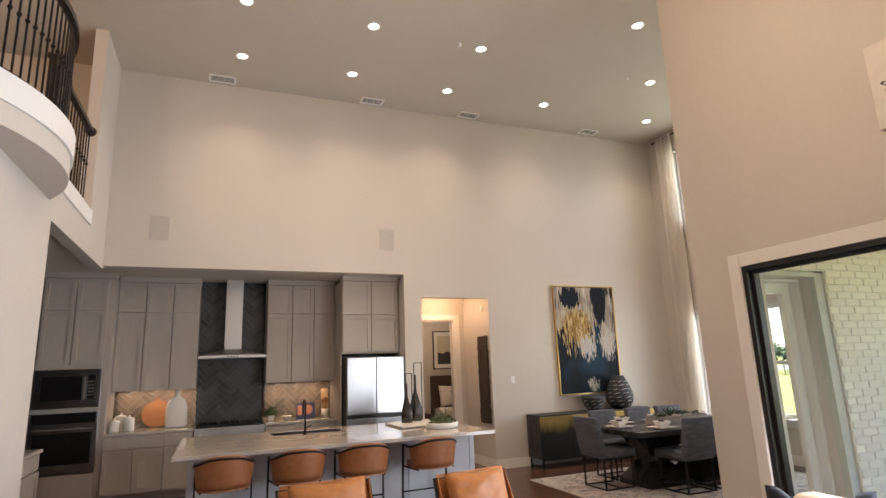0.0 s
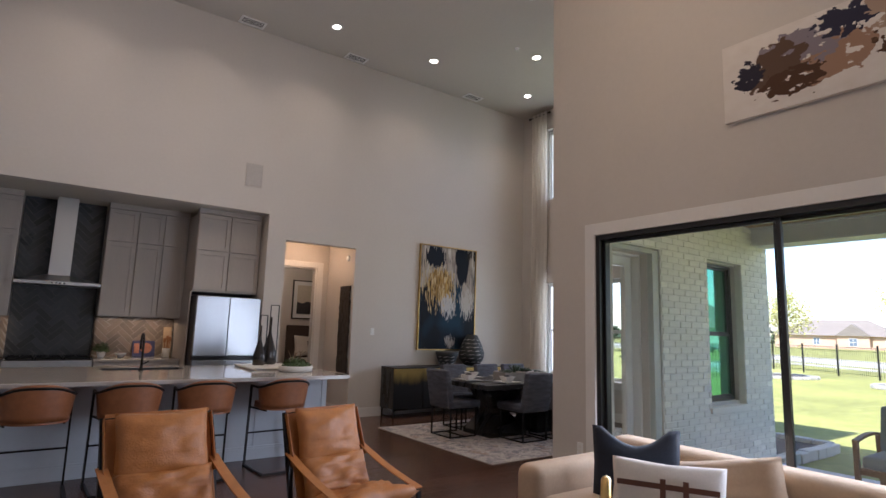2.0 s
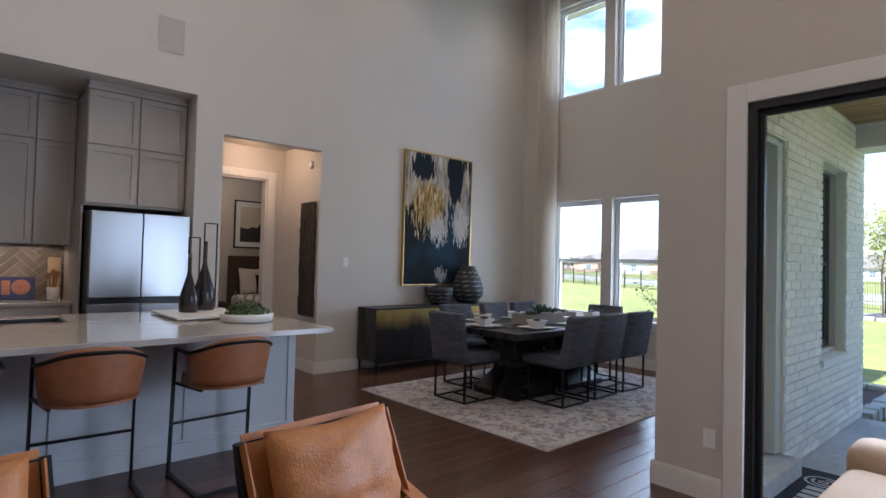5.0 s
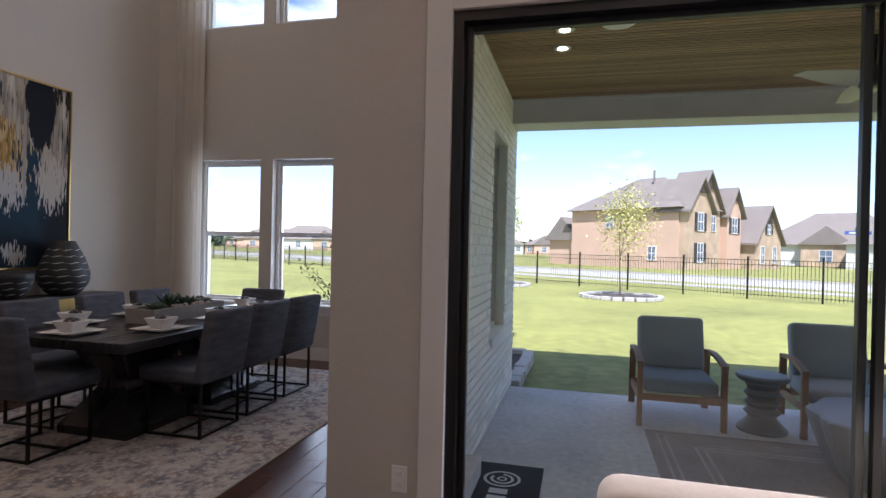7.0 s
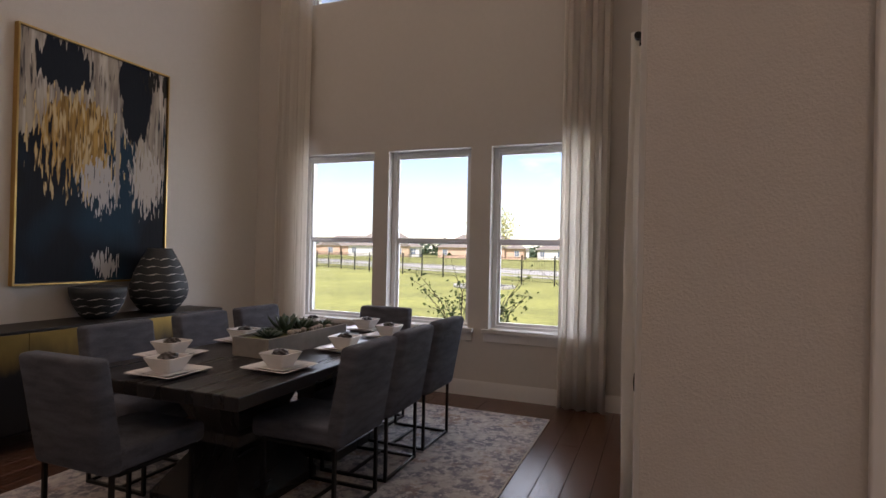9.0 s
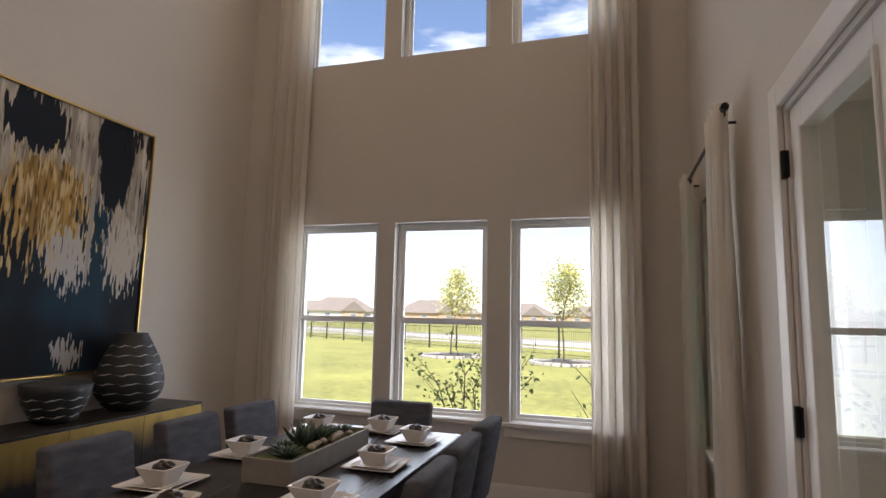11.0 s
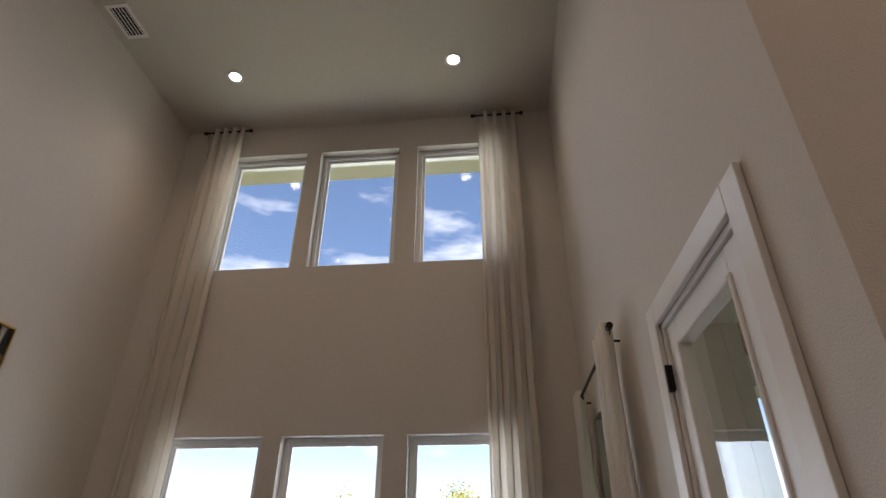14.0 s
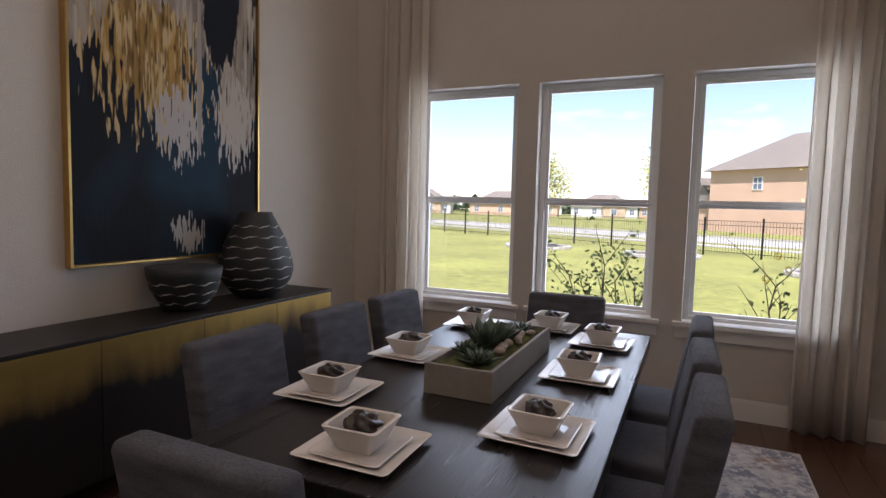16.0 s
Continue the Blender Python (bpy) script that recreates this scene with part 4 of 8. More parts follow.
def herringbone(name, x0, x1, z0, z1, tile, grout, label, tl=0.23, tw=0.075):
    bm = bmesh.new()
    box(bm, x0, x1, B - 0.006, B, z0, z1)
    solid(name + "_backing", bm, grout, label + " joints", kind="structure")
    verts, faces = [], []
    s = math.sqrt(0.5)
    n = int(3.2 / tw) + 10
    for i in range(-n, n):
        for j in range(-n // 2, n // 2):
            for k in (0, 1):
                if k == 0:
                    qx, qz, w, h = i * tw + j * tl, i * tw - j * tl, tl, tw
                else:
                    qx, qz, w, h = i * tw + j * tl + tl, i * tw - j * tl + tw - tl, tw, tl
                cs = []
                for ux, uz in ((0.003, 0.003), (w - 0.003, 0.003), (w - 0.003, h - 0.003), (0.003, h - 0.003)):
                    X, Z = (qx + ux), (qz + uz)
                    cs.append(((x0 + x1) / 2 + (X - Z) * s, (z0 + z1) / 2 + (X + Z) * s - 1.0))
                if min(c[0] for c in cs) > x1 or max(c[0] for c in cs) < x0 or min(c[1] for c in cs) > z1 or max(c[1] for c in cs) < z0:
                    continue
                cs = [(min(max(c[0], x0), x1), min(max(c[1], z0), z1)) for c in cs]
                o = len(verts)
                verts += [(c[0], B - 0.011, c[1]) for c in cs] + [(c[0], B - 0.006, c[1]) for c in cs]
                faces += [(o, o + 1, o + 2, o + 3), (o, o + 4, o + 5, o + 1), (o + 1, o + 5, o + 6, o + 2), (o + 2, o + 6, o + 7, o + 3), (o + 3, o + 7, o + 4, o)]
    me = bpy.data.meshes.new(name)
    me.from_pydata(verts, [], faces)
    me.materials.append(tile)
    tagged(new(name, me), label, "tiles", kind="stuff")


def island_random(m, amount):
    n, l = m.node_tree.nodes, m.node_tree.links
    b = n["Principled BSDF"]
    src = b.inputs["Base Color"].links[0].from_socket
    ge, mr, mu = n.new("ShaderNodeNewGeometry"), n.new("ShaderNodeMapRange"), n.new("ShaderNodeVectorMath")
    mr.inputs[3].default_value, mr.inputs[4].default_value = 1 - amount, 1 + amount
    mu.operation = "SCALE"
    l.new(ge.outputs["Random Per Island"], mr.inputs[0])
    l.new(src, mu.inputs[0])
    l.new(mr.outputs[0], mu.inputs["Scale"])
    l.new(mu.outputs[0], b.inputs["Base Color"])


island_random(SPLASH, 0.3)
island_random(DARKTILE, 0.4)
herringbone("splash_tiles", -0.80, 0.315, 0.921, 1.469, SPLASH, GROUT, "brown herringbone wall tiles")
herringbone("splash_tiles", 1.305, 2.375, 0.921, 1.499, SPLASH, GROUT, "brown herringbone wall tiles")
herringbone("hob_tiles", 0.316, 1.304, 0.90, KH - 0.003, DARKTILE, DGROUT, "dark slate herringbone tiles behind the hob")

# kitchen side run under the loft
cabinet("wall_cabinet", UL, -3.4, -2.12, 8.45, B, 1.47, TOPZ, two(-3.4, -2.12, 1.47, 2.60) + two(-3.4, -2.12, 2.60, TOPZ))
cabinet("base_cabinet", BL, -3.4, -1.74, KY, B, 0, 0.88, two(-3.4, -2.57, 0.12, 0.70) + two(-2.57, -1.74, 0.12, 0.70), 0.1, [(-3.4, -2.57, 0.71, 0.87), (-2.57, -1.74, 0.71, 0.87)])
bm = bmesh.new()
box(bm, -3.42, -1.735, KY - 0.03, B, 0.881, 0.92, 0.004)
solid("worktop", bm, QUARTZ, "brown quartz worktop in the kitchen corner", "worktop")
herringbone("splash_tiles", -3.4, -1.74, 0.921, 1.469, SPLASH, GROUT, "brown herringbone wall tiles")
sc = thing("side_cabinet", pose(-1.2, 6.1, 0, 0, 0, 90), "grey shaker cabinet run under the loft", "cabinet", "kitchen cabinets")
bm = bmesh.new()
box(bm, -0.9, 0.82, 0.0, 0.62, 0.1, 0.88)
box(bm, -0.9, 0.80, 0.06, 0.6, 0, 0.1)
part("body", bm, CABINET, sc)
for i in range(3):
    a = -0.9 + i * 0.573
    bm = bmesh.new()
    shaker(bm, a, a + 0.573, 0, 0.12, 0.70)
    part("door", bm, CABINET, sc)
    bm = bmesh.new()
    box(bm, a + 0.002, a + 0.571, -0.02, 0, 0.71, 0.87, 0.002)
    part("drawer_front", bm, CABINET, sc)
bm = bmesh.new()
box(bm, -1.85, -1.16, 5.2, 6.95, 0.881, 0.92, 0.004)
solid("worktop", bm, QUARTZ, "brown quartz worktop on the side cabinets", "worktop")
bm = bmesh.new()
box(bm, -0.15, 0.15, -0.1, 0.1, 0, 0.012, 0.003)
solid("book", bm, WHITE, "thin white booklet on the side worktop", "book", at=pose(-1.5, 6.4, 0.921, 0, 0, 20))

# warm fill lamps added under the wall cabinets, without fittings
for x0, x1 in ((-0.7, 0.25), (1.38, 2.3), (-3.2, -1.9)):
    area_lamp("strip_lamp", ((x0 + x1) / 2, KB - 0.2, 1.46), ((x0 + x1) / 2, KB - 0.12, 0.9), x1 - x0, 0.03, 0.6, (1.0, 0.74, 0.46))

# things on the worktop
CERAMIC = mat("white_ceramic", (0.74, 0.72, 0.68), 0.35, vary=0.04)
for cx, cy, h, r in ((-0.66, 8.72, 0.2, 0.075), (-0.72, 8.58, 0.14, 0.065), (-0.54, 8.6, 0.17, 0.07)):
    th = thing("canister", pose(cx, cy, 0.921), "white ceramic kitchen canister with lid", "canister", "canisters")
    bm = bmesh.new()
    lathe(bm, [(r * 0.96, 0), (r, 0.01), (r, h - 0.02), (r * 0.97, h - 0.01)], 24)
    part("jar", bm, CERAMIC, th, smooth=True)
    bm = bmesh.new()
    lathe(bm, [(r * 0.98, h - 0.01), (r, h + 0.004), (r * 0.4, h + 0.016), (0.015, h + 0.02), (0.02, h + 0.04), (0.01, h + 0.046)], 24)
    part("lid", bm, CERAMIC, th, smooth=True)
BOARD = mat("board_wood", (0.34, 0.15, 0.06), 0.5, vary=0.25, scale=8, stretch=(1, 1, 5))
bm = bmesh.new()
cyl(bm, (0, -0.012, 0.2), (0, 0.012, 0.2), 0.2, seg=40)
box(bm, -0.03, 0.03, -0.01, 0.01, 0.38, 0.5, 0.008)
solid("cutting_board", bm, BOARD, "round reddish wooden cutting board leaning on the tiles", "cutting board", at=pose(-0.22, 8.86, 0.921, -14, 0, 0))
bm = bmesh.new()
lathe(bm, [(0.13, 0), (0.15, 0.02), (0.15, 0.28), (0.12, 0.38), (0.035, 0.45), (0.035, 0.53), (0.03, 0.53)], 32)
bm2 = bm
for v in bm.verts:
    v.co.y *= 0.35
solid("bottle_vase", bm, CERAMIC, "flat white ceramic bottle vase beside the hob", "vase", at=pose(0.06, 8.72, 0.921), smooth=True)

LEAFG = mat("leaf_green", (0.05, 0.085, 0.022), 0.6, vary=0.4, scale=20)


def leaf_ball(n, r, h, seed, size=0.03, flat=1.0):
    bm = bmesh.new()
    rnd = random.Random(seed)
    for _ in range(n):
        d = Vector((rnd.gauss(0, 1), rnd.gauss(0, 1), abs(rnd.gauss(0, 1)) * flat)).normalized()
        p = Vector((d.x * r, d.y * r, d.z * h)) * rnd.uniform(0.55, 1.05)
        t = Vector((rnd.gauss(0, 1), rnd.gauss(0, 1), rnd.gauss(0.4, 1))).normalized()
        s = t.cross(d if abs(t.dot(d)) < 0.9 else Vector((1, 0, 0))).normalized()
        L = size * rnd.uniform(0.7, 1.5)
        vs = [bm.verts.new(p + q) for q in (s * L * 0.3, t * L, -s * L * 0.3, -t * L * 0.4)]
        bm.faces.new(vs)
    return bm


def potted(at, label, r, pot_r, pot_h, seed, kind="potted_plant"):
    th = thing(kind, at, label, "plant")
    bm = bmesh.new()
    lathe(bm, [(pot_r * 0.7, 0), (pot_r, pot_h * 0.6), (pot_r, pot_h), (pot_r * 0.9, pot_h)], 24)
    part("pot", bm, CERAMIC, th, "white ceramic pot", True)
    part("foliage", leaf_ball(260, r, r * 1.1, seed), LEAFG, th, "green leaves", at=pose(0, 0, pot_h))
    return th


potted(pose(1.42, 8.72, 0.921), "small green herb in a white pot", 0.11, 0.055, 0.08, 3)
bm = bmesh.new()
lathe(bm, [(0.03, 0), (0.075, 0.05), (0.078, 0.06), (0.07, 0.055), (0.03, 0.012)], 24)
solid("small_bowl", bm, CERAMIC, "small white bowl on the worktop", "bowl", at=pose(1.66, 8.7, 0.921), smooth=True)
bk = thing("cookbook", pose(1.97, 8.80, 0.921, -16, 0, 0), "open blue cookbook leaning against the tiles", "book")
bm = bmesh.new()
box(bm, -0.15, 0.15, -0.01, 0.01, 0, 0.24, 0.003)
part("cover", bm, mat("cover_blue", (0.05, 0.06, 0.16), 0.5, vary=0.3), bk)
bm = bmesh.new()
cyl(bm, (0.03, -0.0125, 0.13), (0.03, -0.0105, 0.13), 0.08, seg=24)
box(bm, -0.13, -0.06, -0.0125, -0.0105, 0.05, 0.2)
part("picture", bm, mat("cover_orange", (0.5, 0.2, 0.12), 0.5, vary=0.5, scale=20), bk)
ut = thing("utensil_holder", pose(2.26, 8.72, 0.921), "white crock with wooden cooking utensils", "utensils")
bm = bmesh.new()
lathe(bm, [(0.05, 0), (0.055, 0.13), (0.048, 0.13), (0.045, 0.02)], 20)
part("crock", bm, CERAMIC, ut, smooth=True)
for i, (dx, dy, h) in enumerate(((0.04, 0.0, 0.3), (-0.03, 0.02, 0.28), (0.0, -0.03, 0.32), (0.02, 0.03, 0.27))):
    bm = bmesh.new()
    bar(bm, (dx * 0.3, dy * 0.3, 0.03), (dx, dy, h - 0.05), 0.01, 0.01)
    box(bm, dx - 0.02, dx + 0.02, dy - 0.004, dy + 0.004, h - 0.06, h, 0.003)
    part("spoon", bm, BOARD, ut)
bm = bmesh.new()
box(bm, -0.06, 0.06, -0.012, 0.012, 0, 0.45, 0.005)
solid("cutting_board", bm, mat("pale_board", (0.5, 0.36, 0.22), 0.5, vary=0.15, stretch=(4, 4, 0.5)), "narrow pale wooden board standing by the fridge", "cutting board", at=pose(2.36 - 0.07, 8.86, 0.921, -10, 0, 0))
potted(pose(-2.0, 8.6, 0.921), "dried herb plant in a white square pot", 0.2, 0.09, 0.14, 8)

# ---- island ----
ISL = mat("island_paint", (0.50, 0.52, 0.55), 0.5, vary=0.04)
isl = thing("kitchen_island", pose(1.935, 6.27, 0), "pale grey painted kitchen island with panelled base", "island")
bm = bmesh.new()
box(bm, -1.57, 1.57, -0.6, 0.6, 0.0, 0.879)
part("body", bm, ISL, isl)
bm = bmesh.new()
box(bm, -1.588, 1.588, -0.618, 0.618, 0, 0.12, 0.003)
box(bm, -1.582, 1.582, -0.612, 0.612, 0.12, 0.14, 0.003)
part("plinth", bm, ISL, isl)
for i in range(5):
    bm = bmesh.new()
    x = -1.545 + i * 0.7725
    box(bm, x - 0.03, x + 0.03, -0.612, -0.602, 0.14, 0.878)
    part("stile", bm, ISL, isl)
for x0, x1 in ((-1.4, -0.7), (-0.7, 0.0), (0.0, 0.7), (0.7, 1.4)):
    bm = bmesh.new()
    box(bm, x0 + 0.01, x1 - 0.01, 0.602, 0.62, 0.15, 0.86, 0.003)
    part("door", bm, ISL, isl)
IT = 0.921
# the top has a real cut-out for the sink
top = thing("island_worktop", pose(0, 0, 0.88), "polished brown-grey quartz island worktop", "worktop")
bm = bmesh.new()
SX0, SX1, SY0, SY1 = 1.24, 2.08, 6.36, 6.76
X0, X1, Y0, Y1 = 0.24, 3.56, 5.17, 6.96
box(bm, X0, X1, Y0, SY0, 0, 0.04, 0.004)
box(bm, X0, X1, SY1, Y1, 0, 0.04, 0.004)
box(bm, X0, SX0, SY0, SY1, 0.0005, 0.04)
box(bm, SX1, X1, SY0, SY1, 0.0005, 0.04)
part("slab", bm, QUARTZ, top)
bm = bmesh.new()
for a in ((SX0, SX1, SY0, SY0 + 0.012), (SX0, SX1, SY1 - 0.012, SY1), (SX0, SX0 + 0.012, SY0, SY1), (SX1 - 0.012, SX1, SY0, SY1)):
    box(bm, a[0], a[1], a[2], a[3], 0.0, 0.034)
box(bm, SX0, SX1, SY0, SY1, -0.0008, 0.004)
solid("sink", bm, mat("sink_black", (0.03, 0.03, 0.032), 0.4), "black undermount sink in the island", "sink", at=pose(0, 0, 0.881))
fa = thing("faucet", pose(1.6, 6.28, IT), "matt black gooseneck kitchen faucet", "faucet")
bm = bmesh.new()
lathe(bm, [(0.028, 0), (0.028, 0.012), (0.018, 0.02), (0.016, 0.06)], 20)
arc = [(0, 0, 0.05), (0, 0, 0.3)] + [(0, 0.09 - 0.09 * math.cos(math.pi * i / 8), 0.3 + 0.09 * math.sin(math.pi * i / 8)) for i in range(1, 9)] + [(0, 0.18, 0.22)]
tube(bm, arc, 0.012, 10)
part("spout", bm, IRON, fa, smooth=True)
bm = bmesh.new()
bar(bm, (0.012, 0, 0.07), (0.07, 0, 0.1), 0.012, 0.012)
part("lever", bm, IRON, fa)

# lantern bottles, tray and plant on the island
SMOKE = mat("smoked_metal", (0.06, 0.052, 0.048), 0.25, metal=0.7, vary=0.2)


def lantern(at, s):
    th = thing("lantern_vase", at, "dark conical lantern vase with square wire handle", "vase", "lantern vases")
    bm = bmesh.new()
    lathe(bm, [(0.085 * s, 0.0), (0.09 * s, 0.01), (0.09 * s, 0.14 * s), (0.084 * s, 0.17 * s), (0.026 * s, 0.37 * s), (0.018 * s, 0.41 * s), (0.017 * s, 0.6 * s)], 28)
    part("vase", bm, SMOKE, th, smooth=True)
    bm = bmesh.new()
    z1 = 0.76 * s
    for a, b in (((-0.012, 0, 0.59 * s), (-0.012, 0, z1)), ((0.1 * s, 0, 0.015), (0.1 * s, 0, z1)), ((-0.012, 0, z1), (0.1 * s, 0, z1)), ((0.088 * s, 0, 0.02), (0.1 * s, 0, 0.02))):
        bar(bm, a, b, 0.01, 0.01)
    part("wire_handle", bm, IRON, th)
    return th


lantern(pose(2.93, 6.45, IT + 0.03, 0, 0, 10), 0.82)
lantern(pose(3.11, 6.62, IT + 0.03, 0, 0, 5), 1.0)
tr = thing("tray", pose(3.02, 6.38, IT), "long white marble tray with brass feet", "tray")
bm = bmesh.new()
box(bm, -0.3, 0.3, -0.35, 0.38, 0.008, 0.028, 0.006)
part("slab", bm, CERAMIC, tr)
for x in (-0.24, 0.24):
    for y in (-0.28, 0.3):
        bm = bmesh.new()
        cyl(bm, (x, y, 0), (x, y, 0.009), 0.02, seg=12)
        part("foot", bm, GOLD, tr)
mp_ = thing("moss_bowl", pose(3.17, 5.82, IT), "low white bowl filled with green moss", "plant")
bm = bmesh.new()
lathe(bm, [(0.17, 0), (0.19, 0.008), (0.2, 0.06), (0.195, 0.066), (0.17, 0.05)], 36)
part("bowl", bm, CERAMIC, mp_, "low white bowl", True)
part("moss", leaf_ball(900, 0.17, 0.11, 21, 0.022), LEAFG, mp_, "mounded green moss", at=pose(0, 0, 0.045))
bm = bmesh.new()
rnd = random.Random(4)
for _ in range(7):
    p = Vector((rnd.uniform(-0.06, 0.06), rnd.uniform(-0.06, 0.06), 0.12))
    pts = [p]
    d = Vector((rnd.uniform(-1, 1), rnd.uniform(-1, 1), 1.6)).normalized()
    for i in range(4):
        pts.append(pts[-1] + d * 0.035)
        d = (d + Vector((rnd.uniform(-0.7, 0.7), rnd.uniform(-0.7, 0.7), rnd.uniform(-0.2, 0.3)))).normalized()
    tube(bm, pts, 0.004, 5)
tagged(part("twigs", bm, mat("twig", (0.30, 0.22, 0.15), 0.8), mp_), "bare driftwood twigs", kind="stuff")

# bar stools
TAN = mat("tan_leather", (0.27, 0.098, 0.036), 0.42, vary=0.22, scale=7, bump=0.25, bscale=220)


def bar_stool():
    th = thing("bar_stool", pose(0, 0, 0), "tan leather bucket bar stool with black cantilever frame", "stool", "stools along the island")
    # seat opens towards +y
    bm = bmesh.new()
    nu, nz = 18, 6
    rows = []
    for j in range(nz + 1):
        f = j / nz
        row = []
        for i in range(nu + 1):
            a = math.pi * (1.0 + i / nu)
            w = 0.225 + 0.03 * f
            dpt = 0.20 + 0.04 * f
            x, y = w * math.cos(a), dpt * math.sin(a)
            lift = abs(math.cos(a)) ** 3
            row.append(bm.verts.new((x, y, 0.62 + f * (0.30 - 0.09 * lift))))
        rows.append(row)
    for r0, r1 in zip(rows, rows[1:]):
        for i in range(nu):
            bm.faces.new((r0[i], r0[i + 1], r1[i + 1], r1[i]))
    ob = part("backrest", bm, TAN, th, "curved tan leather backrest", True)
    m = ob.modifiers.new("thickness", "SOLIDIFY")
    m.thickness, m.offset = 0.03, 0
    bm = bmesh.new()
    pts = [(0.235 * math.cos(math.pi * (1 + i / 16)), 0.21 * math.sin(math.pi * (1 + i / 16)), 0.61) for i in range(17)] + [(0.22, 0.2, 0.61), (-0.22, 0.2, 0.61)]
    lo = [bm.verts.new((p[0], p[1], 0.60)) for p in pts]
    hi = [bm.verts.new((p[0] * 0.97, p[1] * 0.97, 0.665)) for p in pts]
    bm.faces.new(lo[::-1])
    bm.faces.new(hi)
    for i in range(len(pts)):
        k2 = (i + 1) % len(pts)
        bm.faces.new((lo[i], lo[k2], hi[k2], hi[i]))
    part("seat", bm, TAN, th, "padded tan leather seat")
    bm = bmesh.new()
    tube(bm, [(0.268 * math.cos(math.pi * (1 + i / 14)), 0.258 * math.sin(math.pi * (1 + i / 14)), 0.895 - 0.075 * abs(math.cos(math.pi * (1 + i / 14))) ** 3) for i in range(15)], 0.011, 8)
    part("top_rail", bm, IRON, th, "black steel rail")
    for s in (-1, 1):
        bm = bmesh.new()
        bar(bm, (s * 0.262, 0.24, 0.016), (s * 0.258, 0.20, 0.82), 0.016, 0.026)
        bar(bm, (s * 0.262, 0.25, 0.008), (s * 0.262, -0.26, 0.008), 0.026, 0.016)
        bar(bm, (s * 0.258, 0.205, 0.82), (s * 0.266, -0.02, 0.82), 0.016, 0.02)
        part("leg", bm, IRON, th)
        bm = bmesh.new()
        bar(bm, (s * 0.259, 0.215, 0.60), (s * 0.2, -0.10, 0.592), 0.016, 0.016)
        part("seat_bracket", bm, IRON, th)
    bm = bmesh.new()
    bar(bm, (-0.262, 0.228, 0.33), (0.262, 0.228, 0.33), 0.016, 0.016)
    part("foot_rail", bm, IRON, th)
    bm = bmesh.new()
    bar(bm, (-0.27, -0.26, 0.008), (0.27, -0.26, 0.008), 0.016, 0.026)
    part("floor_bar", bm, IRON, th)
    return th


st = bar_stool()
st.matrix_basis = pose(0.70, 5.21, 0)
for x, r in ((1.38, 2), (2.04, -2), (2.80, 3)):
    copy_thing(st, pose(x, 5.21, 0, 0, 0, r))

# ---- dining ----
rugm = bpy.data.materials.new("rug_pattern")
rugm.use_nodes = True
rn, rl = rugm.node_tree.nodes, rugm.node_tree.links
rtc = rn.new("ShaderNodeTexCoord")


def rnoise(scale, detail, shift):
    mp, nt = rn.new("ShaderNodeMapping"), rn.new("ShaderNodeTexNoise")
    mp.inputs["Location"].default_value = (shift, shift, 0)
    nt.inputs["Scale"].default_value, nt.inputs["Detail"].default_value, nt.inputs["Roughness"].default_value = scale, detail, 0.7
    rl.new(rtc.outputs["Object"], mp.inputs[0])
    rl.new(mp.outputs[0], nt.inputs["Vector"])
    return nt.outputs["Fac"]


rc = mixc(rn, rl, step(rn, rl, rnoise(7, 8, 0), 0.44, 0.56), (0.40, 0.36, 0.34), (0.155, 0.15, 0.175))
rc = mixc(rn, rl, step(rn, rl, rnoise(3.2, 6, 5), 0.54, 0.66), rc, (0.26, 0.17, 0.13))
rc = mixc(rn, rl, step(rn, rl, rnoise(24, 6, 9), 0.50, 0.60), rc, (0.47, 0.43, 0.40))
rb = rn["Principled BSDF"]
rl.new(rc, rb.inputs["Base Color"])
rb.inputs["Roughness"].default_value = 0.95
rbp = rn.new("ShaderNodeBump")
rbp.inputs["Strength"].default_value, rbp.inputs["Distance"].default_value = 0.6, 0.004
rl.new(rnoise(300, 2, 1), rbp.inputs["Height"])
rl.new(rbp.outputs[0], rb.inputs["Normal"])
rug = thing("rug", pose(6.55, 5.44, 0), "distressed grey and cream woven area rug", "rug")
bm = bmesh.new()
box(bm, -1.69, 1.69, -1.255, 1.255, 0.001, 0.011, 0.003)
part("weave", bm, rugm, rug)
bm = bmesh.new()
for a in ((-1.70, -1.69, -1.265, 1.265), (1.69, 1.70, -1.265, 1.265), (-1.69, 1.69, -1.265, -1.255), (-1.69, 1.69, 1.255, 1.265)):
    box(bm, a[0], a[1], a[2], a[3], 0.001, 0.009)
part("binding", bm, mat("rug_binding", (0.42, 0.38, 0.35), 0.95), rug, "pale bound edge")

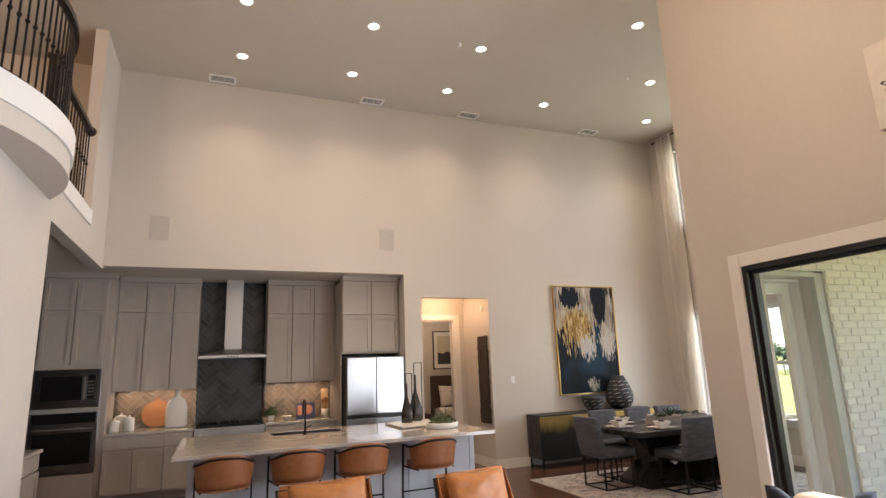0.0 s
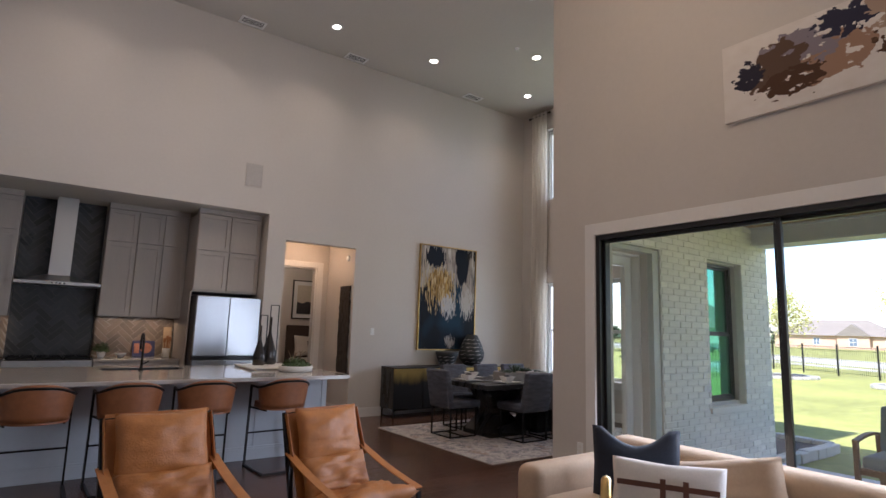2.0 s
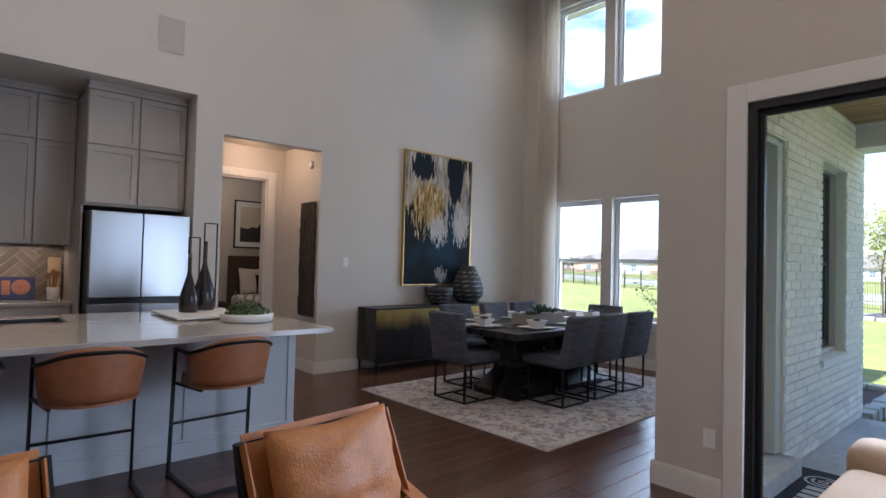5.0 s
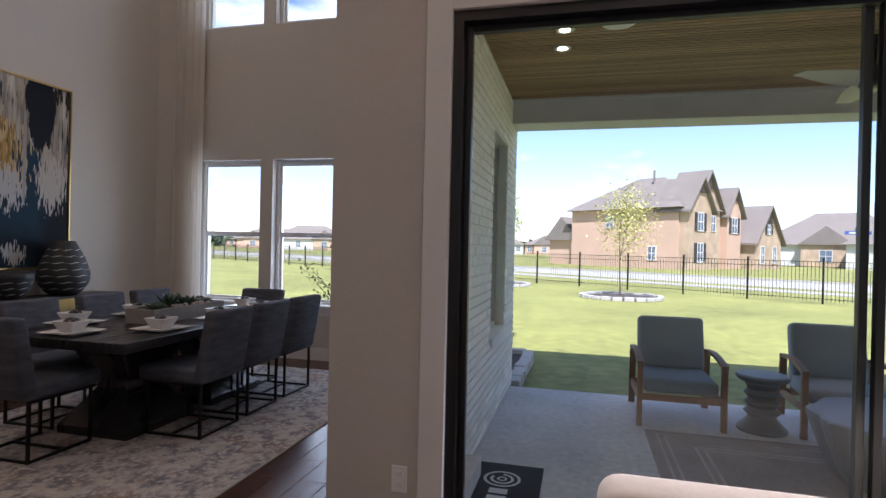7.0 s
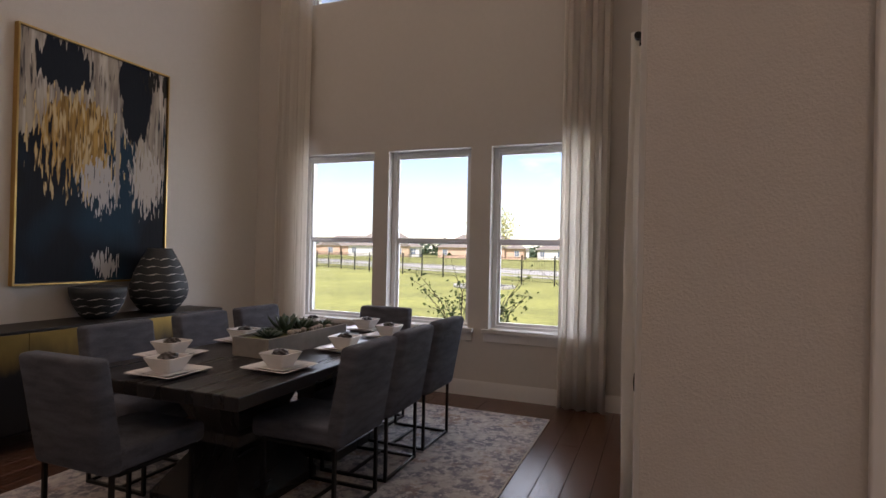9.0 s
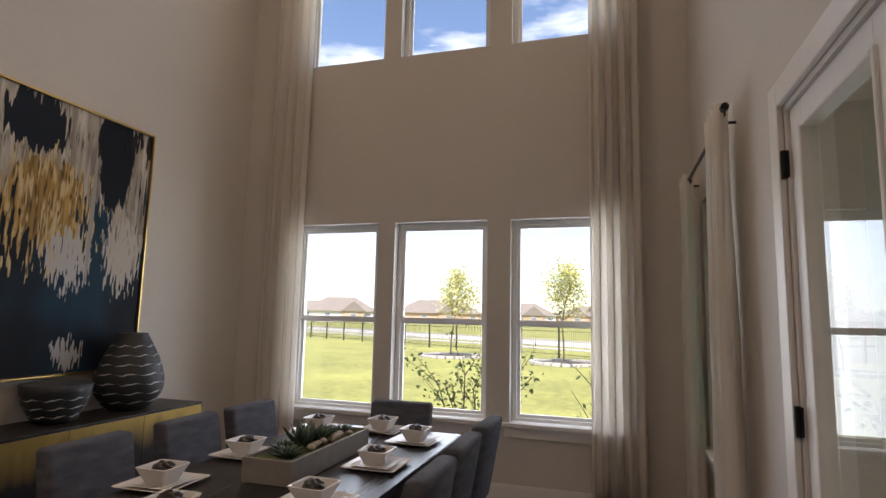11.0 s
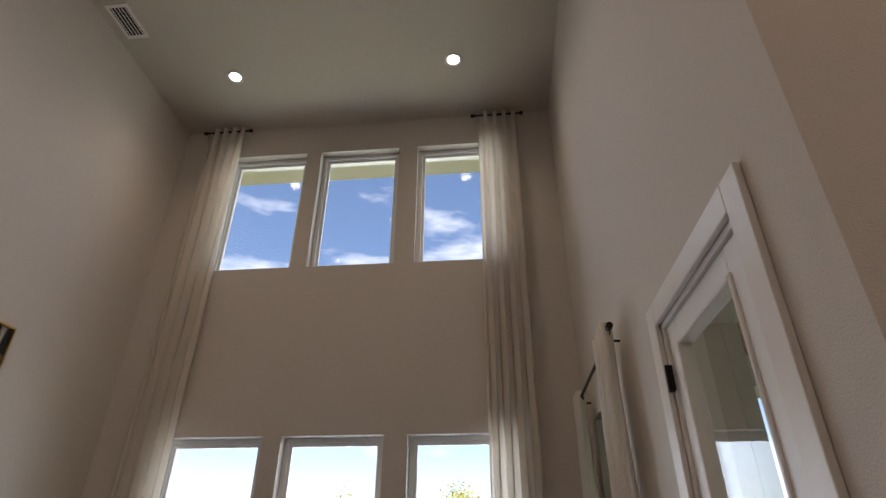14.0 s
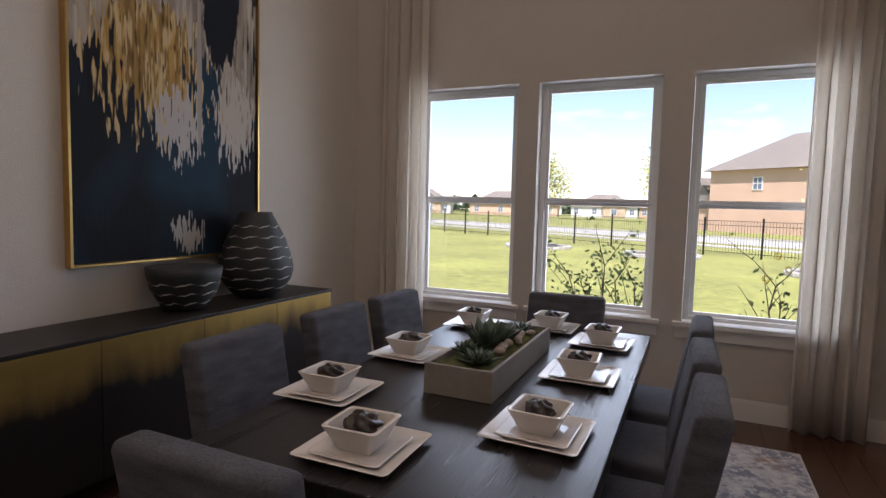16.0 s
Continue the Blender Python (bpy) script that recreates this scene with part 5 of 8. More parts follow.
RUGZ = 0.012
tb = thing("dining_table", pose(6.58, 5.585, RUGZ), "large black wooden pedestal dining table", "table")
bm = bmesh.new()
box(bm, -1.095, 1.095, -0.56, 0.56, 0.672, 0.738, 0.006)
part("tabletop", bm, BLACKWOOD, tb, "dark grained tabletop")
for s in (-1, 1):
    bm = bmesh.new()
    vs = []
    for z, w, d in ((0.0, 0.34, 0.30), (0.06, 0.34, 0.30), (0.30, 0.16, 0.14), (0.36, 0.16, 0.14), (0.64, 0.30, 0.26), (0.67, 0.30, 0.26)):
        vs.append([bm.verts.new((s * 0.45 + sx * w, sy * d, z)) for sx, sy in ((-1, -1), (1, -1), (1, 1), (-1, 1))])
    for r0, r1 in zip(vs, vs[1:]):
        for i in range(4):
            bm.faces.new((r0[i], r0[(i + 1) % 4], r1[(i + 1) % 4], r1[i]))
    bm.faces.new(vs[0][::-1])
    bm.faces.new(vs[-1])
    part("pedestal", bm, BLACKWOOD, tb)

TWEED = mat("grey_tweed", (0.085, 0.088, 0.108), 0.95, vary=0.6, scale=45, bump=0.6, bscale=350, stretch=(1, 1, 4))


def dining_chair():
    """Faces +y; the back stands at -y."""
    th = thing("dining_chair", pose(0, 0, 0), "grey tweed dining chair with black steel sled legs", "chair", "chairs round the table")
    bm = bmesh.new()
    box(bm, -0.235, 0.235, -0.24, 0.27, 0.385, 0.49, 0.03, 3)
    part("seat", bm, TWEED, th, "upholstered grey seat", True)
    bm = bmesh.new()
    vs = box(bm, -0.235, 0.235, -0.05, 0.05, 0.0, 0.52, 0.025, 3)
    for v in bm.verts:
        t = v.co.z / 0.52
        v.co.y += -0.09 * t - 0.02 * math.sin(math.pi * t) + 0.025 * (1 - (v.co.x / 0.235) ** 2) * -t
    part("backrest", bm, TWEED, th, "upholstered grey backrest", True, at=pose(0, -0.235, 0.385))
    for s in (-1, 1):
        for y in (-0.25, 0.19):
            bm = bmesh.new()
            bar(bm, (s * 0.218, y, 0.018), (s * 0.218, y, 0.39), 0.018, 0.018)
            part("leg", bm, IRON, th)
        bm = bmesh.new()
        bar(bm, (s * 0.218, -0.259, 0.009), (s * 0.218, 0.199, 0.009), 0.018, 0.018)
        part("runner", bm, IRON, th)
    for y in (-0.25, 0.0):
        bm = bmesh.new()
        bar(bm, (-0.21, y, 0.009 if y else 0.009), (0.21, y, 0.009), 0.016, 0.016)
        part("stretcher", bm, IRON, th)
    bm = bmesh.new()
    for a, b in (((-0.218, -0.22), (0.218, -0.22)), ((-0.218, 0.22), (0.218, 0.22)), ((-0.218, -0.22), (-0.218, 0.22)), ((0.218, -0.22), (0.218, 0.22))):
        bar(bm, (*a, 0.378), (*b, 0.378), 0.016, 0.016)
    part("seat_frame", bm, IRON, th)
    return th


dc = dining_chair()
dc.matrix_basis = pose(6.19, 5.09, RUGZ)
for x, y, r in ((6.76, 5.10, 1), (7.35, 5.10, -1), (6.05, 6.17, 180), (6.72, 6.16, 181), (7.29, 6.14, 179), (5.54, 5.75, -90), (7.53, 5.54, 90)):
    copy_thing(dc, pose(x, y, RUGZ, 0, 0, r))

# place settings
TZ = RUGZ + 0.739
GLAZE = mat("white_glaze", (0.66, 0.64, 0.62), 0.16, vary=0.03)
NAPKIN = mat("dark_satin", (0.03, 0.024, 0.022), 0.3, vary=0.4, scale=30)


def square_dish(bm, half, base, z0, z1, lip=0.012):
    rings = [(base, z0), (half, z1), (half - lip * 0.3, z1 + 0.002), (half - lip, z1), (base - lip * 0.4, z0 + 0.006)]
    vs = []
    for w, z in rings:
        r = min(0.016, w * 0.2)
        ring = []
        for cx, cy, a0 in ((1, 1, 0), (-1, 1, 90), (-1, -1, 180), (1, -1, 270)):
            for k2 in range(4):
                a = radians(a0 + k2 * 30)
                ring.append(bm.verts.new((cx * (w - r) + r * math.cos(a), cy * (w - r) + r * math.sin(a), z)))
        vs.append(ring)
    for a, b in zip(vs, vs[1:]):
        for i in range(16):
            bm.faces.new((a[i], a[(i + 1) % 16], b[(i + 1) % 16], b[i]))
    bm.faces.new(vs[0][::-1])
    bm.faces.new(vs[-1])


dish_meshes = []
for half, base, z0, z1 in ((0.150, 0.105, 0.0, 0.018), (0.112, 0.08, 0.0, 0.012), (0.086, 0.05, 0.0, 0.075)):
    bm = bmesh.new()
    square_dish(bm, half, base, z0, z1)
    dish_meshes.append(mesh_of(bm, "dish", GLAZE))
bm = bmesh.new()
bmesh.ops.create_icosphere(bm, subdivisions=4, radius=1.0)
for v in bm.verts:
    a = math.atan2(v.co.y, v.co.x)
    ridge = 1 + 0.14 * math.sin(5 * a + 6 * v.co.z) + 0.22 * noise.noise(v.co * 2.2)
    v.co = Vector((v.co.x * 0.05 * ridge, v.co.y * 0.042 * ridge, v.co.z * 0.03 * ridge))
knot = mesh_of(bm, "napkin", NAPKIN, True)
for px, py, rz in ((5.69, 5.66, 1), (6.04, 5.24, -2), (6.04, 6.02, 2), (6.70, 5.24, 1), (6.64, 6.01, 0), (7.32, 5.235, -1), (7.42, 5.99, 2), (7.56, 5.56, -1)):
    rnd = random.Random(int(px * 100 + py * 10))
    for nm, me, z, lab, cat in (("dinner_plate", dish_meshes[0], 0.0, "square white dinner plate on the table", "plate"), ("salad_plate", dish_meshes[1], 0.008, "square white salad plate on a dinner plate", "plate"), ("bowl", dish_meshes[2], 0.0145, "square white bowl on stacked plates", "bowl")):
        ob = new(nm, me)
        ob.matrix_basis = pose(px + rnd.uniform(-0.006, 0.006), py + rnd.uniform(-0.006, 0.006), TZ + z, 0, 0, rz + rnd.uniform(-2, 2))
        tagged(ob, lab, cat, nm + "s on the table")
    nk = new("napkin", knot)
    nk.matrix_basis = pose(px, py, TZ + 0.0145 + 0.062, rnd.uniform(-12, 12), rnd.uniform(-12, 12), rnd.uniform(0, 360))
    tagged(nk, "dark satin knotted napkin in a bowl", "napkin", "napkins on the table")

# planter
pl = thing("planter_box", pose(6.64, 5.59, TZ), "long grey planter box with succulents, moss and pebbles", "planter")
GREYBOX = mat("grey_box", (0.24, 0.22, 0.20), 0.75, vary=0.15, bump=0.2)
bm = bmesh.new()
for a in ((-0.43, 0.43, -0.135, -0.12), (-0.43, 0.43, 0.12, 0.135), (-0.43, -0.415, -0.12, 0.12), (0.415, 0.43, -0.12, 0.12)):
    box(bm, a[0], a[1], a[2], a[3], 0, 0.115, 0.002)
box(bm, -0.415, 0.415, -0.12, 0.12, 0, 0.03)
part("box", bm, GREYBOX, pl)
MOSS = mat("moss", (0.075, 0.085, 0.02), 0.95, vary=0.5, scale=40, bump=1.0, bscale=150)
bm = bmesh.new()
bmesh.ops.create_grid(bm, x_segments=60, y_segments=20, size=1)
for v in bm.verts:
    x, y = v.co.x * 0.413, v.co.y * 0.118
    v.co = Vector((x, y, 0.094 + 0.02 * noise.noise(Vector((x * 14, y * 14, 0))) + 0.007 * noise.noise(Vector((x * 60, y * 60, 3)))))
part("moss_bed", bm, MOSS, pl, "rough green moss", True)
SUCC = mat("succulent", (0.045, 0.075, 0.05), 0.4, vary=0.4, scale=12)


def succulent(px, py, r, n, up, seed):
    rnd = random.Random(seed)
    bm = bmesh.new()
    bmesh.ops.create_icosphere(bm, subdivisions=1, radius=r * 0.12)
    core = part("succulent", bm, SUCC, pl, "dark green succulent rosette", True, at=pose(px, py, 0.105))
    bm = bmesh.new()
    rows = []
    for t, ww, th2 in ((0.0, 0.5, 0.08), (0.35, 1.0, 0.12), (0.7, 0.75, 0.08), (1.0, 0.04, 0.01)):
        rows.append([bm.verts.new((t, 0.2 * ww, 0.1 * t * t)), bm.verts.new((t, 0, 0.1 * t * t - th2)), bm.verts.new((t, -0.2 * ww, 0.1 * t * t)), bm.verts.new((t, 0, 0.1 * t * t + th2 * 0.3))])
    for r0, r1 in zip(rows, rows[1:]):
        for q in range(4):
            bm.faces.new((r0[q], r0[(q + 1) % 4], r1[(q + 1) % 4], r1[q]))
    bm.faces.new(rows[-1])
    me = mesh_of(bm, "leaf", SUCC, True)
    for i in range(n):
        f = 1 - i / n
        L = r * (0.45 + 0.55 * f)
        ob = new("leaf", me)
        ob.parent = core
        ob.matrix_basis = pose(0, 0, 0.0, 0, 0, math.degrees(i * 2.4 + rnd.uniform(-0.2, 0.2))) @ pose(0, 0, 0, 0, -(up + 45 * (1 - f)), 0) @ Matrix.Diagonal((L, L, L, 1))


for a in ((-0.3, -0.03, 0.11, 22, 8, 1), (-0.08, 0.02, 0.17, 14, 35, 2), (0.06, 0.0, 0.14, 16, 25, 3), (0.2, 0.04, 0.10, 20, 15, 4), (-0.18, 0.06, 0.09, 18, 12, 5), (0.32, -0.02, 0.09, 18, 12, 6)):
    succulent(*a)
PEBBLE = mat("pebble", (0.36, 0.31, 0.27), 0.7, vary=0.3, scale=12)
rnd = random.Random(11)
for i in range(9):
    bm = bmesh.new()
    bmesh.ops.create_icosphere(bm, subdivisions=2, radius=1)
    sx, sy, sz = rnd.uniform(0.02, 0.034), rnd.uniform(0.016, 0.024), rnd.uniform(0.012, 0.018)
    for v in bm.verts:
        v.co = Vector((v.co.x * sx, v.co.y * sy, v.co.z * sz)) * (1 + 0.2 * noise.noise(v.co * 2 + Vector((i, 0, 0))))
    part("pebble", bm, PEBBLE, pl, "pale rounded pebble", True, at=pose(-0.12 + i * 0.05, -0.06 + rnd.uniform(-0.02, 0.03), 0.112, 0, 0, rnd.uniform(0, 180)))

# sideboard
sbm = bpy.data.materials.new("ombre_brass")
sbm.use_nodes = True
sn, sl = sbm.node_tree.nodes, sbm.node_tree.links
stc, ssp, snz = sn.new("ShaderNodeTexCoord"), sn.new("ShaderNodeSeparateXYZ"), sn.new("ShaderNodeTexNoise")
snz.inputs["Scale"].default_value, snz.inputs["Detail"].default_value = 3.0, 6
smp = sn.new("ShaderNodeMapping")
smp.inputs["Scale"].default_value = (2.5, 1, 0.6)
sl.new(stc.outputs["Object"], smp.inputs[0])
sl.new(smp.outputs[0], snz.inputs["Vector"])
sl.new(stc.outputs["Object"], ssp.inputs[0])
sfac = step(sn, sl, math_node(sn, sl, "ADD", ssp.outputs[2], math_node(sn, sl, "MULTIPLY", snz.outputs["Fac"], 0.3)), 0.70, 0.90)
scol = mixc(sn, sl, sfac, (0.008, 0.007, 0.007), (0.40, 0.27, 0.08))
sb_ = sn["Principled BSDF"]
sl.new(scol, sb_.inputs["Base Color"])
sl.new(math_node(sn, sl, "MULTIPLY", sfac, 0.85), sb_.inputs["Metallic"])
sb_.inputs["Roughness"].default_value = 0.42
side = thing("sideboard", pose(6.58, 7.46, 0), "black sideboard with brass ombre doors on steel legs", "sideboard")
bm = bmesh.new()
box(bm, -1.16, 1.16, -0.19, 0.21, 0.15, 0.80)
part("body", bm, BLACKWOOD, side)
bm = bmesh.new()
box(bm, -1.165, 1.165, -0.212, 0.215, 0.80, 0.82, 0.003)
part("top", bm, mat("dark_bronze_top", (0.022, 0.018, 0.015), 0.45, metal=0.3, vary=0.2), side, "dark bronze top")
for i in range(4):
    bm = bmesh.new()
    box(bm, -1.16 + i * 0.58 + 0.002, -1.16 + (i + 1) * 0.58 - 0.002, -0.21, -0.19, 0.152, 0.798, 0.002)
    part("door", bm, sbm, side, "brass fading to black door")
for x in (-1.13, 1.13):
    for y in (-0.18, 0.19):
        bm = bmesh.new()
        bar(bm, (x, y, 0), (x, y, 0.15), 0.02, 0.02)
        part("leg", bm, IRON, side)
    bm = bmesh.new()
    bar(bm, (x, -0.18, 0.03), (x, 0.19, 0.03), 0.014, 0.014)
    part("leg_rail", bm, IRON, side)
bm = bmesh.new()
bar(bm, (-1.13, -0.18, 0.14), (1.13, -0.18, 0.14), 0.018, 0.018)
bar(bm, (-1.13, 0.19, 0.14), (1.13, 0.19, 0.14), 0.018, 0.018)
part("frame", bm, IRON, side)

# striped vase and bowl
CLAY = mat("dark_clay", (0.02, 0.024, 0.027), 0.6, vary=0.3, scale=14, bump=0.3, bscale=80)
CHALK = mat("chalk_line", (0.55, 0.53, 0.5), 0.8, vary=0.2, scale=40)


def ribbed(name, label, cat, at, prof, bands):
    th = thing(name, at, label, cat)
    bm = bmesh.new()
    lathe(bm, prof, 40)
    part("body", bm, CLAY, th, smooth=True)

    def rad(z):
        for (r0, z0), (r1, z1) in zip(prof, prof[1:]):
            if z0 <= z <= z1 and z1 > z0:
                return r0 + (r1 - r0) * (z - z0) / (z1 - z0)
        return prof[-1][0]
    for k2, z in enumerate(bands):
        bm = bmesh.new()
        n = 72
        vs = []
        for i in range(n):
            a = 2 * math.pi * i / n
            zz = z + 0.006 * math.sin(a * 9 + k2) + 0.003 * math.sin(a * 23)
            h = 0.0022 + 0.002 * math.sin(a * 9 + 1.5 + k2)
            r = rad(zz) + 0.0015
            vs.append((bm.verts.new((r * math.cos(a), r * math.sin(a), zz - h)), bm.verts.new((rad(zz + h) * math.cos(a) + 0.0015 * math.cos(a), (rad(zz + h) + 0.0015) * math.sin(a), zz + h))))
        for i in range(n):
            a, b = vs[i], vs[(i + 1) % n]
            bm.faces.new((a[0], b[0], b[1], a[1]))
        part("painted_band", bm, CHALK, th, "chalk white wavy line")


vprof = [(0.12, 0), (0.17, 0.04), (0.225, 0.12), (0.24, 0.19), (0.23, 0.26), (0.19, 0.38), (0.14, 0.48), (0.105, 0.545), (0.10, 0.56), (0.09, 0.555), (0.10, 0.5)]
ribbed("vase", "dark clay vase with wavy white lines on sideboard", "vase", pose(7.22, 7.48, 0.821), vprof[:9] + [(0.088, 0.5601)], [0.07 + i * 0.066 for i in range(7)])
bprof = [(0.09, 0), (0.13, 0.03), (0.18, 0.12), (0.2, 0.2), (0.205, 0.245), (0.195, 0.2455)]
ribbed("clay_bowl", "dark clay bowl with wavy white lines on sideboard", "bowl", pose(6.65, 7.48, 0.821), bprof, [0.05, 0.105, 0.16])

# ---- living room ----
CARAMEL = mat("caramel_leather", (0.37, 0.135, 0.03), 0.5, vary=0.22, scale=6, bump=0.35, bscale=90)
FRAME = mat("gunmetal", (0.03, 0.032, 0.036), 0.35, metal=0.7)


def pillow(bm, w, h, d, m, sharp=0.35, crease=0.0, seed=0):
    """A soft cushion in the local xz plane."""
    n = 18
    for s in (-1, 1):
        g = []
        for j in range(n + 1):
            row = []
            for i in range(n + 1):
                u, v = 2 * i / n - 1, 2 * j / n - 1
                b = ((1 - u * u) * (1 - v * v)) ** sharp
                pinch = 1 - 0.11 * (1 - abs(u)) * abs(v) ** 3
                wr = crease * (noise.noise(Vector((u * 2.2 + seed, v * 3.5, s))) + 0.5 * noise.noise(Vector((u * 6, v * 6 + seed, s))))
                row.append(bm.verts.new(m @ Vector((u * w / 2 * (1 - 0.04 * (1 - abs(v)) * abs(u) ** 3), s * (d / 2) * b * (1 + wr), v * h / 2 * pinch))))
            g.append(row)
        for j in range(n):
            for i in range(n):
                q = (g[j][i], g[j][i + 1], g[j + 1][i + 1], g[j + 1][i])
                bm.faces.new(q if s < 0 else q[::-1])
    bmesh.ops.remove_doubles(bm, verts=bm.verts, dist=0.0005)


def sling_chair(at):
    """Faces -y. Seat and back hang in a steel frame with leather arm straps."""
    th = thing("lounge_chair", at, "caramel leather sling lounge chair with gunmetal steel frame", "chair", "leather lounge chairs")
    W = 0.33
    bm = bmesh.new()
    pillow(bm, 0.56, 0.42, 0.20, pose(0, 0.30, 0.75, -20, 0, 0), 0.42, 0.25, 1)
    part("head_cushion", bm, CARAMEL, th, "plump leather head cushion", True)
    bm = bmesh.new()
    pillow(bm, 0.58, 0.32, 0.17, pose(0, 0.15, 0.475, -27, 0, 0), 0.3, 0.45, 2)
    part("back_cushion", bm, CARAMEL, th, "creased leather back cushion", True)
    bm = bmesh.new()
    pillow(bm, 0.60, 0.68, 0.17, pose(0, -0.22, 0.38, -102, 0, 0), 0.28, 0.6, 3)
    part("seat_cushion", bm, CARAMEL, th, "creased leather seat cushion", True)
    bm = bmesh.new()
    prof = [(-0.53, 0.40), (-0.2, 0.33), (0.06, 0.285), (0.16, 0.34), (0.46, 0.93)]
    for (y0, z0), (y1, z1) in zip(prof, prof[1:]):
        a = [bm.verts.new((sx * (W - 0.012), y, z - 0.03 * (1 if y < 0.1 else 0))) for sx in (-1, 1) for y, z in ((y0, z0), (y1, z1))]
        bm.faces.new((a[0], a[1], a[3], a[2]))
    ob = part("sling", bm, CARAMEL, th, "leather sling")
    m = ob.modifiers.new("thickness", "SOLIDIFY")
    m.thickness = 0.006
    for s in (-1, 1):
        bm = bmesh.new()
        bar(bm, (s * W, -0.50, 0.0), (s * W, -0.50, 0.43), 0.035, 0.02)
        bar(bm, (s * W, -0.50, 0.43), (s * W, -0.47, 0.445), 0.035, 0.02)
        part("front_leg", bm, FRAME, th)
        bm = bmesh.new()
        bar(bm, (s * W, 0.20, 0.0), (s * W, 0.30, 0.62), 0.035, 0.02)
        bar(bm, (s * W, 0.30, 0.62), (s * W, 0.45, 0.91), 0.03, 0.018)
        part("rear_leg", bm, FRAME, th)
        bm = bmesh.new()
        bar(bm, (s * W, -0.50, 0.30), (s * W, 0.22, 0.22), 0.022, 0.016)
        bar(bm, (s * W, 0.22, 0.22), (s * W, 0.45, 0.88), 0.022, 0.016)
        part("side_rail", bm, FRAME, th)
        bm = bmesh.new()
        n = 10
        lo = []
        for i in range(n + 1):
            t = i / n
            y, z = -0.505 + 0.83 * t, 0.457 + 0.19 * t - 0.02 * math.sin(math.pi * t)
            lo.append([bm.verts.new((s * W + q, y, z)) for q in (-0.033, 0.033)])
        for a, b in zip(lo, lo[1:]):
            bm.faces.new((a[0], a[1], b[1], b[0]))
        ob = part("arm_strap", bm, CARAMEL, th, "leather arm strap")
        m = ob.modifiers.new("thickness", "SOLIDIFY")
        m.thickness = 0.008
        bm = bmesh.new()
        pv2 = [(s * (W - 0.005), y, z) for y, z in ((0.28, 0.55), (0.44, 0.90), (0.40, 0.92), (0.22, 0.58))]
        bm.faces.new([bm.verts.new(p) for p in pv2])
        ob = part("side_flap", bm, CARAMEL, th, "leather side flap")
        m = ob.modifiers.new("thickness", "SOLIDIFY")
        m.thickness = 0.006
    for y, z in ((-0.5, 0.30), (0.22, 0.22), (0.45, 0.9)):
        bm = bmesh.new()
        bar(bm, (-W, y, z), (W, y, z), 0.02, 0.02)
        part("cross_rail", bm, FRAME, th)
    return th


SNUG = Matrix.Diagonal((0.95, 0.90, 0.97, 1))
lc = sling_chair(pose(1.35, 2.93, 0, 0, 0, 6) @ SNUG)
copy_thing(lc, pose(2.43, 2.93, 0, 0, 0, 8) @ SNUG)

BOUCLE = mat("cream_upholstery", (0.50, 0.365, 0.25), 0.95, vary=0.08, scale=20, bump=0.4, bscale=400)
NAVY = mat("navy_velvet", (0.010, 0.014, 0.026), 0.8, vary=0.3, scale=20, bump=0.2, bscale=300)
OFFW = mat("off_white_linen", (0.70, 0.65, 0.60), 0.9, vary=0.08, scale=30, bump=0.4, bscale=400)
so = thing("sofa", pose(3.80, 0.86, 0), "cream upholstered low sofa with rounded arms", "sofa")
bm = bmesh.new()
box(bm, -0.50, 0.70, -1.35, 1.33, 0.09, 0.35, 0.03, 3)
part("base", bm, BOUCLE, so, smooth=True)
for y0, y1 in ((-1.36, -1.14), (1.11, 1.34)):
    bm = bmesh.new()
    box(bm, -0.51, 0.5, y0, y1, 0.08, 0.61, 0.07, 4)
    part("arm", bm, BOUCLE, so, smooth=True)
bm = bmesh.new()
box(bm, 0.47, 0.72, -1.36, 1.34, 0.08, 0.70, 0.07, 4)
part("back", bm, BOUCLE, so, smooth=True)
for y in (-0.57, 0.55):
    bm = bmesh.new()
    box(bm, -0.50, 0.46, y - 0.555, y + 0.555, 0.352, 0.455, 0.045, 3)
    part("seat_cushion", bm, BOUCLE, so, smooth=True)
    bm = bmesh.new()
    pillow(bm, 1.1, 0.38, 0.22, pose(0.38, y, 0.50, 0, 12, 90) @ pose(0, 0, 0), 0.18, 0.1, y)
    part("back_cushion", bm, BOUCLE, so, smooth=True)
for x in (-0.42, 0.62):
    for y in (-1.26, 1.24):
        bm = bmesh.new()
        cyl(bm, (x, y, 0), (x, y, 0.09), 0.02, 0.028, seg=12)
        part("foot", bm, BLACKWOOD, so)
bm = bmesh.new()
pillow(bm, 0.54, 0.46, 0.18, Matrix.Identity(4), 0.42, 0.1, 5)
for v in bm.verts:
    if v.co.z > 0:
        v.co.z -= 0.10 * (v.co.z / 0.23) * max(0, 1 - (v.co.x / 0.2) ** 2)
solid("throw_pillow", bm, NAVY, "navy velvet throw pillow with chopped top", "pillow", at=pose(3.82, 1.63, 0.645, -8, 0, -52), smooth=True)
lp = thing("lumbar_pillow", pose(3.64, 1.30, 0.59, -14, 0, -62), "off-white lumbar pillow with brown leather strap", "pillow")
bm = bmesh.new()
pillow(bm, 0.62, 0.32, 0.15, Matrix.Identity(4), 0.4, 0.08, 6)
part("cover", bm, OFFW, lp, smooth=True)
bm = bmesh.new()
for z in (0.02, -0.09):
    bar(bm, (-0.27, -0.072, z), (0.27, -0.072, z), 0.006, 0.03)
